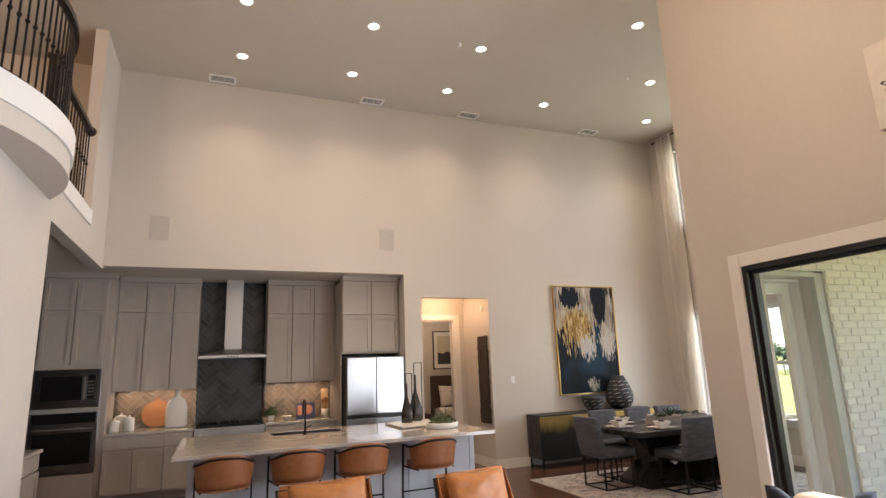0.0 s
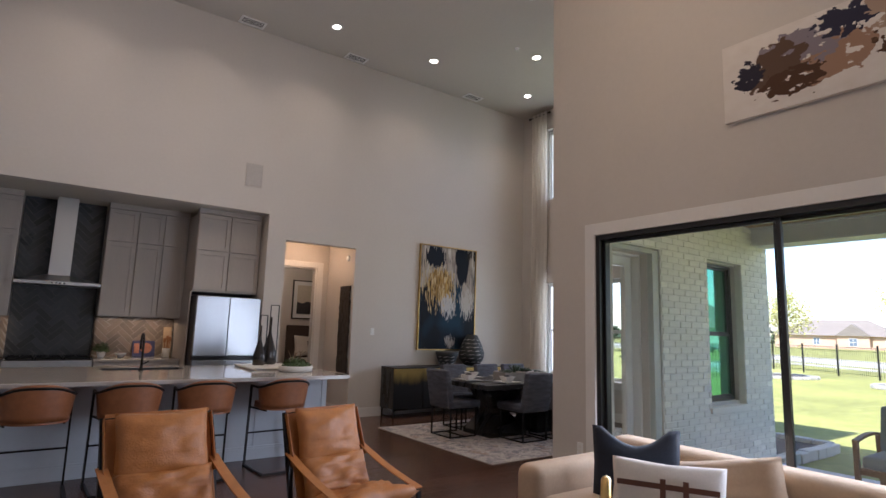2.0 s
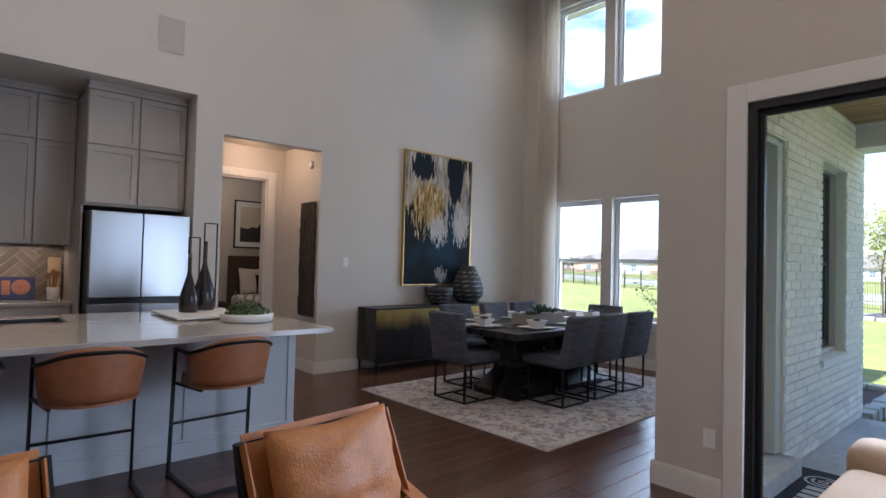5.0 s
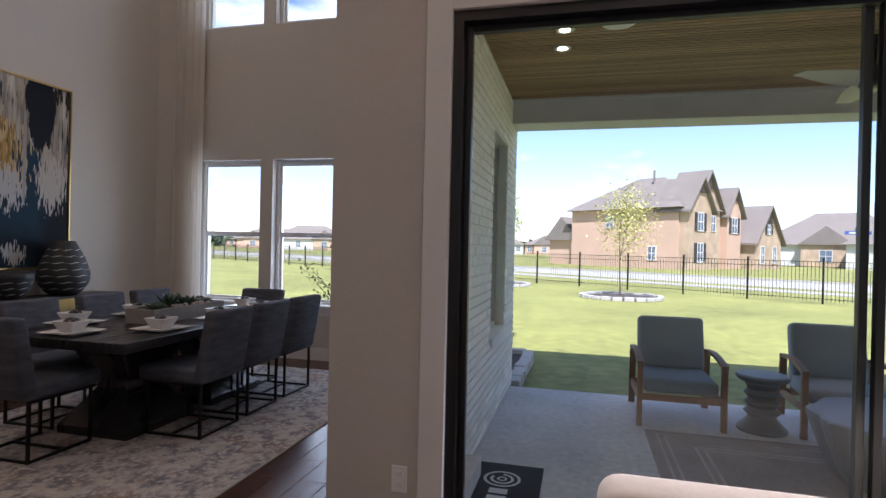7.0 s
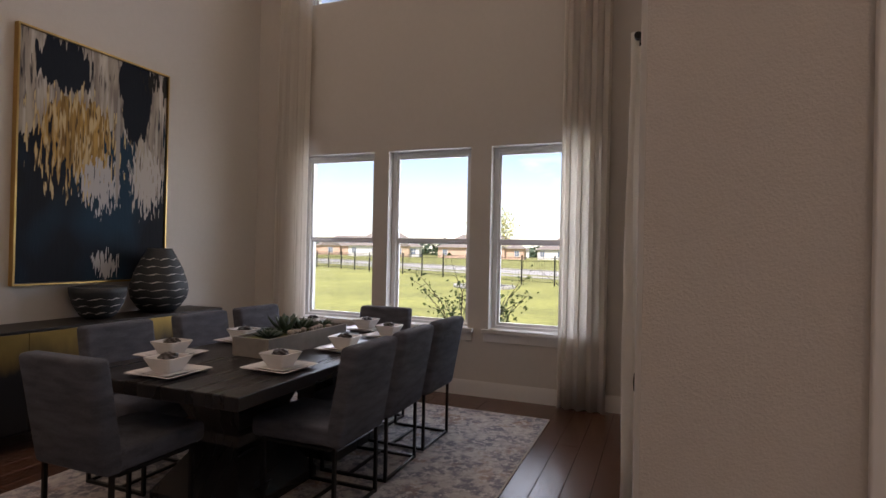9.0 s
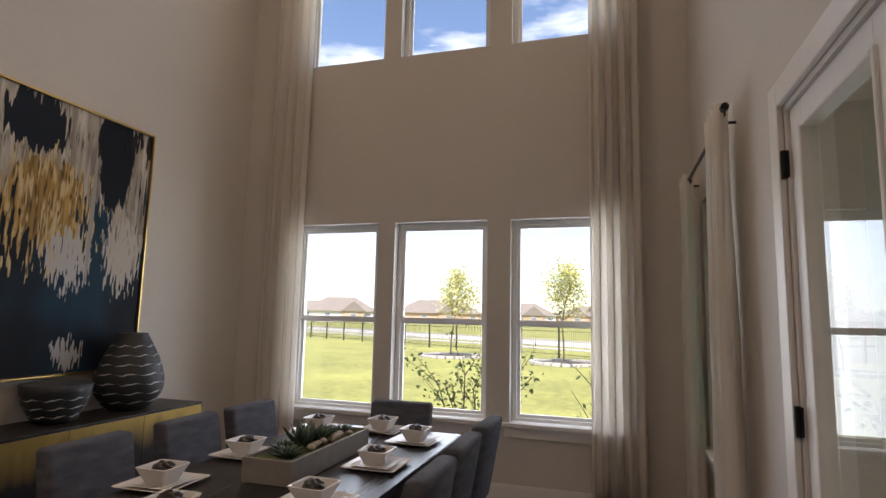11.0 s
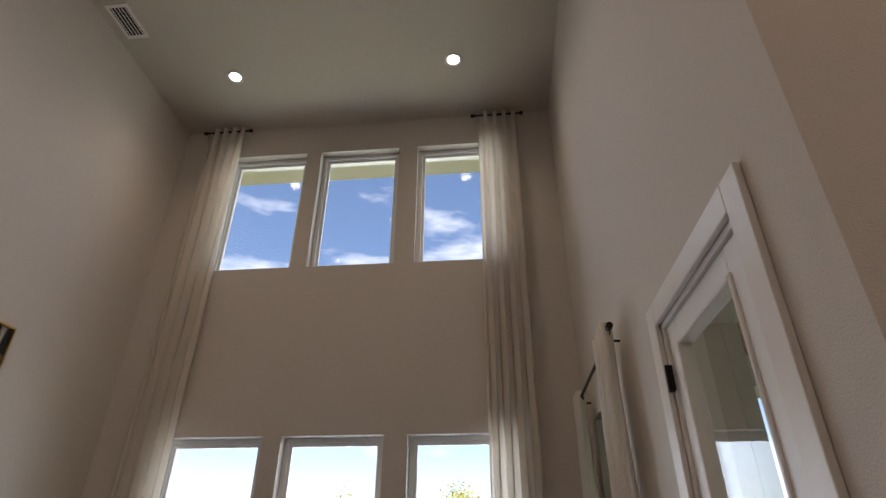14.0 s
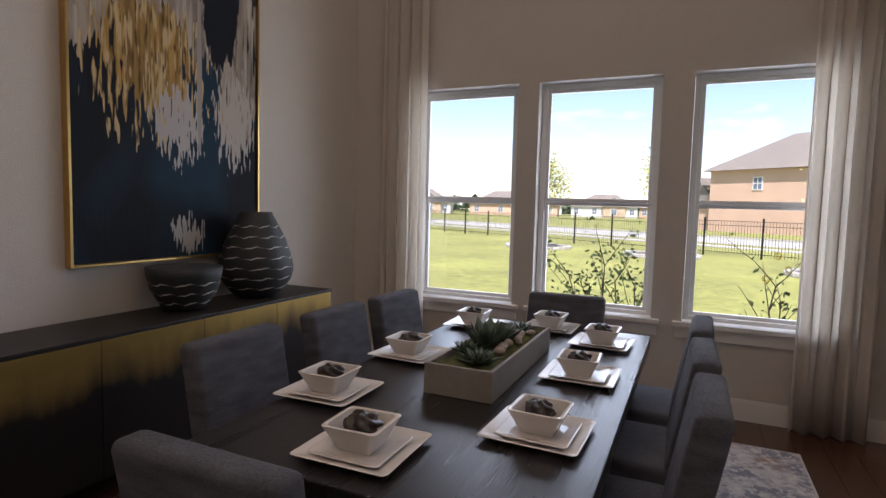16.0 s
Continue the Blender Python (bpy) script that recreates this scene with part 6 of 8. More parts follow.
bar(bm, (-0.02, -0.078, 0.06), (-0.02, -0.078, -0.12), 0.03, 0.006)
bar(bm, (0.10, -0.076, 0.06), (0.10, -0.076, -0.12), 0.03, 0.006)
part("strap", bm, mat("brown_strap", (0.11, 0.035, 0.018), 0.5), lp, "brown leather strap")

# low table with brass ring
ct = thing("coffee_table", pose(2.85, 1.05, 0), "low dark wooden coffee table before the sofa", "table")
bm = bmesh.new()
lathe(bm, [(0.33, 0.36), (0.345, 0.37), (0.345, 0.39), (0.335, 0.40)], 40)
part("tabletop", bm, BLACKWOOD, ct)
for i in range(3):
    a = i * 2.094
    bm = bmesh.new()
    cyl(bm, (0.26 * math.cos(a), 0.26 * math.sin(a), 0), (0.2 * math.cos(a), 0.2 * math.sin(a), 0.36), 0.018, seg=10)
    part("leg", bm, IRON, ct)
rs = thing("ring_sculpture", pose(2.85, 1.12, 0.40, 0, 0, 35), "brass ring sculpture on a small base", "sculpture")
bm = bmesh.new()
n, m2 = 36, 10
ring = [[bm.verts.new(((0.17 + 0.024 * math.cos(b)) * math.cos(a) * 0.55, 0.024 * math.sin(b), 0.22 + (0.17 + 0.024 * math.cos(b)) * math.sin(a))) for b in [2 * math.pi * j / m2 for j in range(m2)]] for a in [2 * math.pi * i / n for i in range(n)]]
for i in range(n):
    for j in range(m2):
        bm.faces.new((ring[i][j], ring[(i + 1) % n][j], ring[(i + 1) % n][(j + 1) % m2], ring[i][(j + 1) % m2]))
part("ring", bm, GOLD, rs, smooth=True)
bm = bmesh.new()
box(bm, -0.06, 0.06, -0.04, 0.04, 0.0, 0.035, 0.004)
part("base", bm, BLACKWOOD, rs)

wa = thing("armchair", pose(-0.02, 1.80, 0), "white upholstered armchair with rounded edges", "chair")
WHITEUP = mat("white_upholstery", (0.66, 0.63, 0.6), 0.95, vary=0.06, bump=0.4, bscale=400)
bm = bmesh.new()
box(bm, -0.5, 0.5, 0.42, 0.66, 0.1, 0.58, 0.06, 4)
part("back", bm, WHITEUP, wa, smooth=True)
for s in (-1, 1):
    bm = bmesh.new()
    box(bm, s * 0.4 - 0.1, s * 0.4 + 0.1, -0.4, 0.44, 0.1, 0.50, 0.06, 4)
    part("arm", bm, WHITEUP, wa, smooth=True)
bm = bmesh.new()
box(bm, -0.3, 0.3, -0.42, 0.42, 0.1, 0.44, 0.05, 4)
part("seat", bm, WHITEUP, wa, smooth=True)
for x in (-0.42, 0.42):
    for y in (-0.34, 0.58):
        bm = bmesh.new()
        cyl(bm, (x, y, 0), (x, y, 0.11), 0.018, 0.026, seg=10)
        part("foot", bm, BLACKWOOD, wa)

# ---- hall and bedroom ----
bm = bmesh.new()
bmesh.ops.create_grid(bm, x_segments=10, y_segments=40, size=1)
for v in bm.verts:
    u, w = v.co.x, v.co.y
    wob = 1 + 0.10 * noise.noise(Vector((w * 3, 0, 5))) if abs(u) > 0.95 else 1
    v.co = Vector((-0.012 - 0.015 * noise.noise(Vector((u * 3, w * 9, 1))), u * 0.185 * wob, w * 0.72 * (1 + (0.03 * noise.noise(Vector((u * 4, 2, 2))) if abs(w) > 0.95 else 0))))
wp = solid("wood_panel_art", bm, mat("dark_driftwood", (0.035, 0.026, 0.02), 0.8, vary=0.5, scale=9, bump=0.8, bscale=30, stretch=(1, 3, 0.4)), "rough dark carved wood wall panel", "wall art", at=pose(4.835, 7.96, 1.42))
sm_ = wp.modifiers.new("thickness", "SOLIDIFY")
sm_.thickness = 0.02
bm = bmesh.new()
lathe(bm, [(0.05, 0), (0.05, -0.02), (0.04, -0.03), (0.015, -0.032)], 20)
solid("smoke_alarm", bm, WHITE, "round white smoke alarm on the hall wall", "smoke alarm", at=pose(4.839, 7.95, 2.62, 0, -90, 0) @ pose(0, 0, 0, 0, 180, 0), smooth=True)
fp = thing("framed_print", pose(5.83, 12.099, 2.06), "black-framed mountain print on the bedroom wall", "picture")
bm = bmesh.new()
for x0, x1, z0, z1 in ((-0.36, -0.335, -0.46, 0.46), (0.335, 0.36, -0.46, 0.46), (-0.335, 0.335, 0.435, 0.46), (-0.335, 0.335, -0.46, -0.435)):
    box(bm, x0, x1, -0.03, -0.002, z0, z1)
part("frame", bm, BLACKF, fp)
bm = bmesh.new()
box(bm, -0.335, 0.335, -0.012, -0.003, -0.435, 0.435)
part("mat_board", bm, WHITE, fp, "white mat board")
bm = bmesh.new()
box(bm, -0.24, 0.24, -0.014, -0.0125, -0.34, 0.34)
part("print", bm, mat("print_paper", (0.62, 0.56, 0.46), 0.6), fp)
bm = bmesh.new()
hill = [(-0.24, -0.34), (0.24, -0.34), (0.24, 0.10), (0.18, 0.06), (0.1, -0.06), (0.0, -0.04), (-0.1, -0.09), (-0.24, -0.06)]
bm.faces.new([bm.verts.new((x, -0.0155, z)) for x, z in hill])
part("mountain", bm, mat("print_ink", (0.04, 0.04, 0.045), 0.6, vary=0.4), fp, "dark mountain shape")
bd = thing("bed", pose(6.25, 11.0, 0), "bed with dark headboard and white bedding", "bed")
bm = bmesh.new()
box(bm, -0.9, 0.9, 0.95, 1.05, 0.1, 1.45, 0.03, 3)
part("headboard", bm, mat("brown_headboard", (0.05, 0.032, 0.024), 0.6), bd, smooth=True)
bm = bmesh.new()
box(bm, -0.88, 0.88, -1.05, 0.94, 0.1, 0.4, 0.02)
part("bed_base", bm, BLACKWOOD, bd)
bm = bmesh.new()
box(bm, -0.87, 0.87, -1.04, 0.93, 0.401, 0.72, 0.08, 4)
part("mattress", bm, OFFW, bd, "white duvet", True)
for x in (-0.8, 0.8):
    for y in (-0.95, 0.85):
        bm = bmesh.new()
        cyl(bm, (x, y, 0), (x, y, 0.1), 0.03, seg=10)
        part("leg", bm, BLACKWOOD, bd)
for x, y, z, w, m3, lab in ((-0.45, 0.80, 0.98, 0.62, OFFW, "white bed pillow against the headboard"), (0.42, 0.80, 0.98, 0.62, OFFW, "white bed pillow against the headboard"), (-0.28, 0.62, 0.92, 0.46, NAVY, "small navy pillow on the bed")):
    bm = bmesh.new()
    pillow(bm, w, w * 0.8, 0.16, Matrix.Identity(4), 0.4, 0.1, x)
    solid("pillow", bm, m3, lab, "pillow", at=pose(6.25 + x, 11.0 + y, z, -14, 0, 0), smooth=True)
ns = thing("nightstand", pose(5.0, 11.75, 0), "dark wooden nightstand beside the bed", "nightstand")
bm = bmesh.new()
box(bm, -0.24, 0.24, -0.22, 0.22, 0.08, 0.6, 0.004)
part("body", bm, mat("brown_stand", (0.06, 0.03, 0.02), 0.5), ns)
bm = bmesh.new()
box(bm, -0.22, 0.22, -0.235, -0.221, 0.34, 0.58, 0.003)
part("drawer", bm, mat("brown_stand", (0.06, 0.03, 0.02), 0.5), ns)
for x in (-0.2, 0.2):
    for y in (-0.18, 0.18):
        bm = bmesh.new()
        cyl(bm, (x, y, 0), (x, y, 0.08), 0.016, seg=8)
        part("leg", bm, BLACKWOOD, ns)
# point lamps added to warm the bedroom and hall, their sources unseen
lamp = new("bedroom_fill", bpy.data.lights.new("bedroom_fill", "POINT"))
lamp.data.energy, lamp.data.color, lamp.data.shadow_soft_size = 9, (1.0, 0.75, 0.5), 0.2
lamp.matrix_basis = pose(4.6, 10.9, 2.9)
lamp = new("hall_fill", bpy.data.lights.new("hall_fill", "POINT"))
lamp.data.energy, lamp.data.color, lamp.data.shadow_soft_size = 3.5, (1.0, 0.62, 0.32), 0.1
lamp.matrix_basis = pose(4.25, 8.25, 2.8)
# unseen ceiling fittings, added to carry those lamps
for nm, at in (("hall_light", pose(4.25, 8.25, 2.9)), ("bedroom_light", pose(4.6, 10.9, KH))):
    th = thing(nm, at, "small round ceiling light added out of view, lit warm", "light")
    bm = bmesh.new()
    lathe(bm, [(0.09, -0.001), (0.085, -0.008), (0.062, -0.008)], 24)
    part("trim_ring", bm, WHITE, th)
    bm = bmesh.new()
    lathe(bm, [(0.06, -0.002), (0.055, -0.009), (0.02, -0.011)], 24)
    part("lens", bm, CAN_GLOW, th)

# ---- loft balcony ----
BC, BR = Vector((-2.2, 4.1, 0)), 1.62
a0 = math.asin(-(5.2 - 4.1) / BR)
angs = [radians(-37 + i * 74 / 26) for i in range(27)]


def arc_slab(bm, r0, r1, z0, z1):
    vs = []
    for a in angs:
        c, s = math.cos(a), math.sin(a)
        vs.append([bm.verts.new((BC.x + r * c, BC.y + r * s, z)) for r, z in ((r0, z0), (r1, z0), (r1, z1), (r0, z1))])
    for a, b in zip(vs, vs[1:]):
        for i in range(4):
            bm.faces.new((a[i], a[(i + 1) % 4], b[(i + 1) % 4], b[i]))
    bm.faces.new(vs[0])
    bm.faces.new(vs[-1][::-1])


bm = bmesh.new()
arc_slab(bm, 1.2, BR, 3.26, 3.60)
solid("balcony", bm, WALL, "curved plaster balcony of the loft", kind="structure")
bm = bmesh.new()
arc_slab(bm, BR + 0.001, BR + 0.02, 3.42, 3.62)
box(bm, XW + 0.001, XW + 0.02, 5.3, 6.71, 3.45, 3.62)
solid("balcony_trim", bm, WHITE, "white fascia board under the balcony rail", kind="structure")
rlg = thing("railing", pose(0, 0, 3.62), "black iron balcony railing with dark wooden handrail", "railing")
RAILW = mat("espresso_wood", (0.018, 0.012, 0.010), 0.35, vary=0.2)
pts = [BC + Vector((math.cos(a), math.sin(a), 0)) * (BR - 0.06) for a in angs]
line = [Vector((-0.93, 5.2 + i * 0.12, 0)) for i in range(1, 12)]
allp = pts + line
bm = bmesh.new()
for z, w, h in ((0.93, 0.06, 0.05), (0.02, 0.07, 0.04)):
    for p, q in zip(allp, allp[1:]):
        bar(bm, p + Vector((0, 0, z)), q + Vector((0, 0, z)), w, h)
part("handrail", bm, RAILW, rlg, "dark handrail and shoe")
bm = bmesh.new()
bmesh.ops.create_uvsphere(bm, u_segments=14, v_segments=8, radius=0.06, matrix=Matrix.Translation(allp[-1] + Vector((0, 0, 0.93))))
part("rail_end", bm, RAILW, rlg, smooth=True)
bm = bmesh.new()
cyl(bm, (0, 0, 0.0), (0, 0, 0.92), 0.008, seg=6)
bmesh.ops.create_uvsphere(bm, u_segments=8, v_segments=5, radius=0.018, matrix=Matrix.Translation((0, 0, 0.5)))
bal = mesh_of(bm, "baluster", IRON)
for i, (p, q) in enumerate(zip(allp, allp[1:])):
    ob = new("baluster", bal)
    ob.parent = rlg
    ob.matrix_basis = Matrix.Translation((p + q) / 2)
for p in (allp[26],):
    bm = bmesh.new()
    box(bm, p.x - 0.05, p.x + 0.05, p.y - 0.05, p.y + 0.05, 0, 1.02, 0.004)
    box(bm, p.x - 0.065, p.x + 0.065, p.y - 0.065, p.y + 0.065, 1.02, 1.06, 0.006)
    part("newel_post", bm, RAILW, rlg, "square dark newel post")
# warm lamp and fitting added out of view to brighten the loft
lamp = new("loft_fill", bpy.data.lights.new("loft_fill", "POINT"))
lamp.data.energy, lamp.data.color, lamp.data.shadow_soft_size = 12, (1.0, 0.66, 0.38), 0.1
lamp.matrix_basis = pose(-2.4, 4.6, 5.8)
th = thing("loft_light", pose(-2.4, 4.6, H), "round ceiling light added out of view in the loft, lit", "light")
bm = bmesh.new()
lathe(bm, [(0.09, -0.001), (0.085, -0.008), (0.062, -0.008)], 24)
part("trim_ring", bm, WHITE, th)
bm = bmesh.new()
lathe(bm, [(0.06, -0.002), (0.055, -0.009), (0.02, -0.011)], 24)
part("lens", bm, CAN_GLOW, th)
bm = bmesh.new()
box(bm, -4.0, XW - 0.14, 2.0, YN + 0.14, KH + 0.301, KH + 0.46)
solid("floor_loft", bm, mat("loft_carpet", (0.4, 0.34, 0.28), 0.95), "beige carpeted loft floor", kind="structure")
shell("wall_loft_inner", "y", YN, YN + 0.14, -4.0, XW, KH + 0.3, H, [], WALL, "beige loft wall")

# ---- patio ----
TEAK = mat("teak", (0.27, 0.155, 0.08), 0.6, vary=0.25, scale=10, bump=0.2, bscale=60, stretch=(3, 3, 0.5))
SLATE = mat("blue_grey_canvas", (0.319, 0.355, 0.377), 0.9, vary=0.08, scale=25, bump=0.4, bscale=400)


def patio_chair():
    """Faces -x; stands on its feet at z = 0."""
    th = thing("patio_armchair", pose(0, 0, 0), "teak patio armchair with blue-grey cushions", "chair", "patio armchairs")
    W = 0.35
    for s in (-1, 1):
        bm = bmesh.new()
        bar(bm, (-0.36, s * W, 0), (-0.36, s * W, 0.56), 0.06, 0.045)
        part("front_leg", bm, TEAK, th)
        bm = bmesh.new()
        bar(bm, (0.42, s * W, 0), (0.36, s * W, 0.60), 0.06, 0.04)
        part("rear_leg", bm, TEAK, th)
        bm = bmesh.new()
        n = 8
        pts = [Vector((-0.385 + 0.77 * i / n, s * W, 0.565 + 0.035 * math.sin(math.pi * i / n) + 0.02 * i / n)) for i in range(n + 1)]
        for p, q in zip(pts, pts[1:]):
            bar(bm, p, q + (q - p) * 0.05, 0.055, 0.028)
        part("armrest", bm, TEAK, th)
        bm = bmesh.new()
        bar(bm, (-0.36, s * W, 0.26), (0.39, s * W, 0.22), 0.03, 0.06)
        part("side_rail", bm, TEAK, th)
        bm = bmesh.new()
        bar(bm, (0.30, s * 0.28, 0.24), (0.46, s * 0.28, 0.80), 0.03, 0.045)
        part("back_post", bm, TEAK, th)
    for p, q in (((-0.36, -W, 0.26), (-0.36, W, 0.26)), ((0.36, -W, 0.24), (0.36, W, 0.24)), ((0.46, -0.28, 0.78), (0.46, 0.28, 0.78)), ((0.39, -0.28, 0.55), (0.39, 0.28, 0.55))):
        bm = bmesh.new()
        bar(bm, p, q, 0.03, 0.06)
        part("rail", bm, TEAK, th)
    bm = bmesh.new()
    box(bm, -0.36, 0.3, -0.315, 0.315, 0.292, 0.42, 0.045, 3)
    for v in bm.verts:
        if v.co.z > 0.36:
            v.co.z += 0.025 * (1 - (v.co.y / 0.315) ** 2)
    part("seat_cushion", bm, SLATE, th, "blue-grey seat cushion", True)
    bm = bmesh.new()
    box(bm, -0.075, 0.075, -0.31, 0.31, 0.0, 0.52, 0.045, 3)
    for v in bm.verts:
        if v.co.x < 0:
            v.co.x -= 0.03 * (1 - (v.co.y / 0.31) ** 2) * math.sin(math.pi * min(max(v.co.z / 0.52, 0), 1))
    part("back_cushion", bm, SLATE, th, "blue-grey back cushion", True, at=pose(0.27, 0, 0.40, 0, 15, 0))
    return th


pc = patio_chair()
pc.matrix_basis = pose(8.26, 1.38, SLAB, 0, 0, 0)
copy_thing(pc, pose(8.26, 0.02, SLAB, 0, 0, -5))
CAST = mat("grey_cast", (0.13, 0.145, 0.15), 0.55, vary=0.12)
bm = bmesh.new()
lathe(bm, [(0.20, 0), (0.205, 0.02), (0.13, 0.10), (0.11, 0.13), (0.15, 0.17), (0.11, 0.21), (0.15, 0.25), (0.11, 0.29), (0.15, 0.33), (0.12, 0.37), (0.14, 0.42), (0.20, 0.45), (0.215, 0.47), (0.215, 0.49), (0.20, 0.50)], 36)
solid("garden_stool", bm, CAST, "grey zigzag garden stool between the patio chairs", "stool", at=pose(8.08, 0.68, SLAB))
bm = bmesh.new()
prof = [(0.50, 0.0), (0.56, 0.12), (0.62, 0.28), (0.66, 0.40), (0.66, 0.43), (0.64, 0.44)]
seg = 40
rings = []
for r, z in prof:
    rings.append([bm.verts.new((r * (1 + 0.035 * math.cos(10 * 2 * math.pi * i / seg)) * math.cos(2 * math.pi * i / seg), r * (1 + 0.035 * math.cos(10 * 2 * math.pi * i / seg)) * math.sin(2 * math.pi * i / seg), z)) for i in range(seg)])
for a, b in zip(rings, rings[1:]):
    for i in range(seg):
        bm.faces.new((a[i], a[(i + 1) % seg], b[(i + 1) % seg], b[i]))
bm.faces.new(rings[0][::-1])
bm.faces.new(rings[-1])
solid("patio_table", bm, mat("grey_drum", (0.22, 0.24, 0.25), 0.5, vary=0.1), "fluted grey drum coffee table on the patio", "table", at=pose(7.05, -0.02, SLAB + 0.011))
prug = thing("outdoor_rug", pose(6.75, 0.0, SLAB), "faded patterned outdoor rug on the patio", "rug")
bm = bmesh.new()
box(bm, -1.0, 1.0, -1.7, 1.7, 0.001, 0.01, 0.002)
part("weave", bm, mat("faded_rug", (0.30, 0.26, 0.24), 0.95, vary=0.3, scale=14, bump=0.4, bscale=200), prug)
bm = bmesh.new()
for i, q in enumerate((0.08, 0.14, 0.34, 0.40)):
    w = 0.02
    for a in ((-1 + q, 1 - q, -1.7 + q, -1.7 + q + w), (-1 + q, 1 - q, 1.7 - q - w, 1.7 - q), (-1 + q, -1 + q + w, -1.7 + q, 1.7 - q), (1 - q - w, 1 - q, -1.7 + q, 1.7 - q)):
        box(bm, a[0], a[1], a[2], a[3], 0.01, 0.0112)
part("border", bm, mat("faded_border", (0.40, 0.36, 0.33), 0.95, vary=0.3, scale=20), prug, "paler border stripes")
dm = thing("door_mat", pose(5.98, 2.75, SLAB), "black rubber door mat with white round emblem", "mat")
bm = bmesh.new()
box(bm, -0.62, 0.62, -0.26, 0.26, 0.001, 0.012, 0.003)
part("mat", bm, mat("black_rubber", (0.012, 0.012, 0.013), 0.8, bump=0.4, bscale=300), dm)
MARK = mat("mat_white", (0.6, 0.6, 0.6), 0.8)
bm = bmesh.new()
for r0, r1, gap in ((0.105, 0.125, 0), (0.06, 0.08, 1), (0.02, 0.035, 0)):
    n = 36
    vs = [(bm.verts.new((0.35 + r0 * math.cos(2 * math.pi * i / n), 0.0 + r0 * math.sin(2 * math.pi * i / n), 0.0135)), bm.verts.new((0.35 + r1 * math.cos(2 * math.pi * i / n), r1 * math.sin(2 * math.pi * i / n), 0.0135))) for i in range(n)]
    for i in range(n):
        if not (gap and i < 6):
            bm.faces.new((vs[i][0], vs[i][1], vs[(i + 1) % n][1], vs[(i + 1) % n][0]))
part("emblem", bm, MARK, dm, "white round emblem")
for i in range(7):
    bm = bmesh.new()
    x = 0.16 - i * 0.105
    box(bm, x - 0.036, x + 0.036, -0.06, 0.06, 0.0125, 0.0135)
    box(bm, x - 0.014, x + 0.014, -0.025, 0.025, 0.0136, 0.0139)
    part("mat_mark", bm, MARK, dm, "white block mark")

# porch ceiling slats in one mesh, fan, lights
PB = mat("porch_boards", (0.38, 0.25, 0.13), 0.6)
verts, faces = [], []
x = XP + 0.28
while x < 8.56:
    o = len(verts)
    verts += [(xx, yy, zz) for zz in (3.005, 3.039) for xx, yy in ((x, -4.5), (x + 0.032, -4.5), (x + 0.032, 3.03), (x, 3.03))]
    faces += [(o, o + 1, o + 2, o + 3), (o, o + 4, o + 5, o + 1), (o + 1, o + 5, o + 6, o + 2), (o + 2, o + 6, o + 7, o + 3), (o + 3, o + 7, o + 4, o)]
    x += 0.052
me = bpy.data.meshes.new("ceiling_porch_slats")
me.from_pydata(verts, [], faces)
me.materials.append(PB)
tagged(new("ceiling_porch_slats", me), "narrow stained wooden slats under the porch roof", kind="structure")
island_random(PB, 0.25)
fan = thing("ceiling_fan", pose(7.30, 0.22, 3.005), "black ceiling fan with three pale blades", "fan")
bm = bmesh.new()
lathe(bm, [(0.075, 0), (0.075, -0.05), (0.03, -0.07), (0.014, -0.08)], 24)
cyl(bm, (0, 0, -0.06), (0, 0, -0.24), 0.014, seg=10)
part("mount", bm, IRON, fan, smooth=True)
bm = bmesh.new()
lathe(bm, [(0.03, -0.36), (0.10, -0.35), (0.11, -0.32), (0.09, -0.27), (0.03, -0.21), (0.015, -0.20)], 28)
part("motor", bm, IRON, fan, smooth=True)
for i in range(3):
    bm = bmesh.new()
    n = 10
    rows = []
    for k2 in range(n + 1):
        t = k2 / n
        w = 0.055 + 0.05 * math.sin(math.pi * min(t * 1.1, 1)) * (1 - 0.4 * t)
        y = 0.08 + t * 0.56
        tw = 0.03 * (1 - t)
        rows.append([bm.verts.new((-w, y, tw)), bm.verts.new((w, y, -tw)), bm.verts.new((w, y, -tw - 0.01)), bm.verts.new((-w, y, tw - 0.01))])
    for r0, r1 in zip(rows, rows[1:]):
        for q in range(4):
            bm.faces.new((r0[q], r0[(q + 1) % 4], r1[(q + 1) % 4], r1[q]))
    bm.faces.new(rows[0])
    bm.faces.new(rows[-1][::-1])
    part("blade", bm, mat("pale_blade", (0.55, 0.53, 0.47), 0.5), fan, "pale wooden blade", at=pose(0, 0, -0.305, 0, 0, 25 + i * 120))
for px, py in ((7.10, 2.45), (6.73, 2.42)):
    th = thing("porch_light", pose(px, py, 3.005), "small round recessed porch light, lit", "light", "porch lights")
    bm = bmesh.new()
    lathe(bm, [(0.05, -0.006), (0.065, -0.008), (0.07, 0.0)], 20)
    part("trim_ring", bm, WHITE, th, smooth=True)
    bm = bmesh.new()
    lathe(bm, [(0.049, -0.001), (0.04, -0.006), (0.02, -0.007)], 20)
    part("lens", bm, CAN_GLOW, th)
bm = bmesh.new()
lathe(bm, [(0.115, 0), (0.115, -0.008), (0.10, -0.012), (0.05, -0.013)], 32)
solid("porch_speaker", bm, WHITE, "round white speaker in the porch ceiling", "speaker", at=pose(6.67, 2.05, 3.005), smooth=True)
bm = bmesh.new()
box(bm, 8.55, 9.0, -4.5, 3.03, 2.98, 3.039)
box(bm, 8.58, 8.98, -4.5, 3.03, 2.75, 2.789)
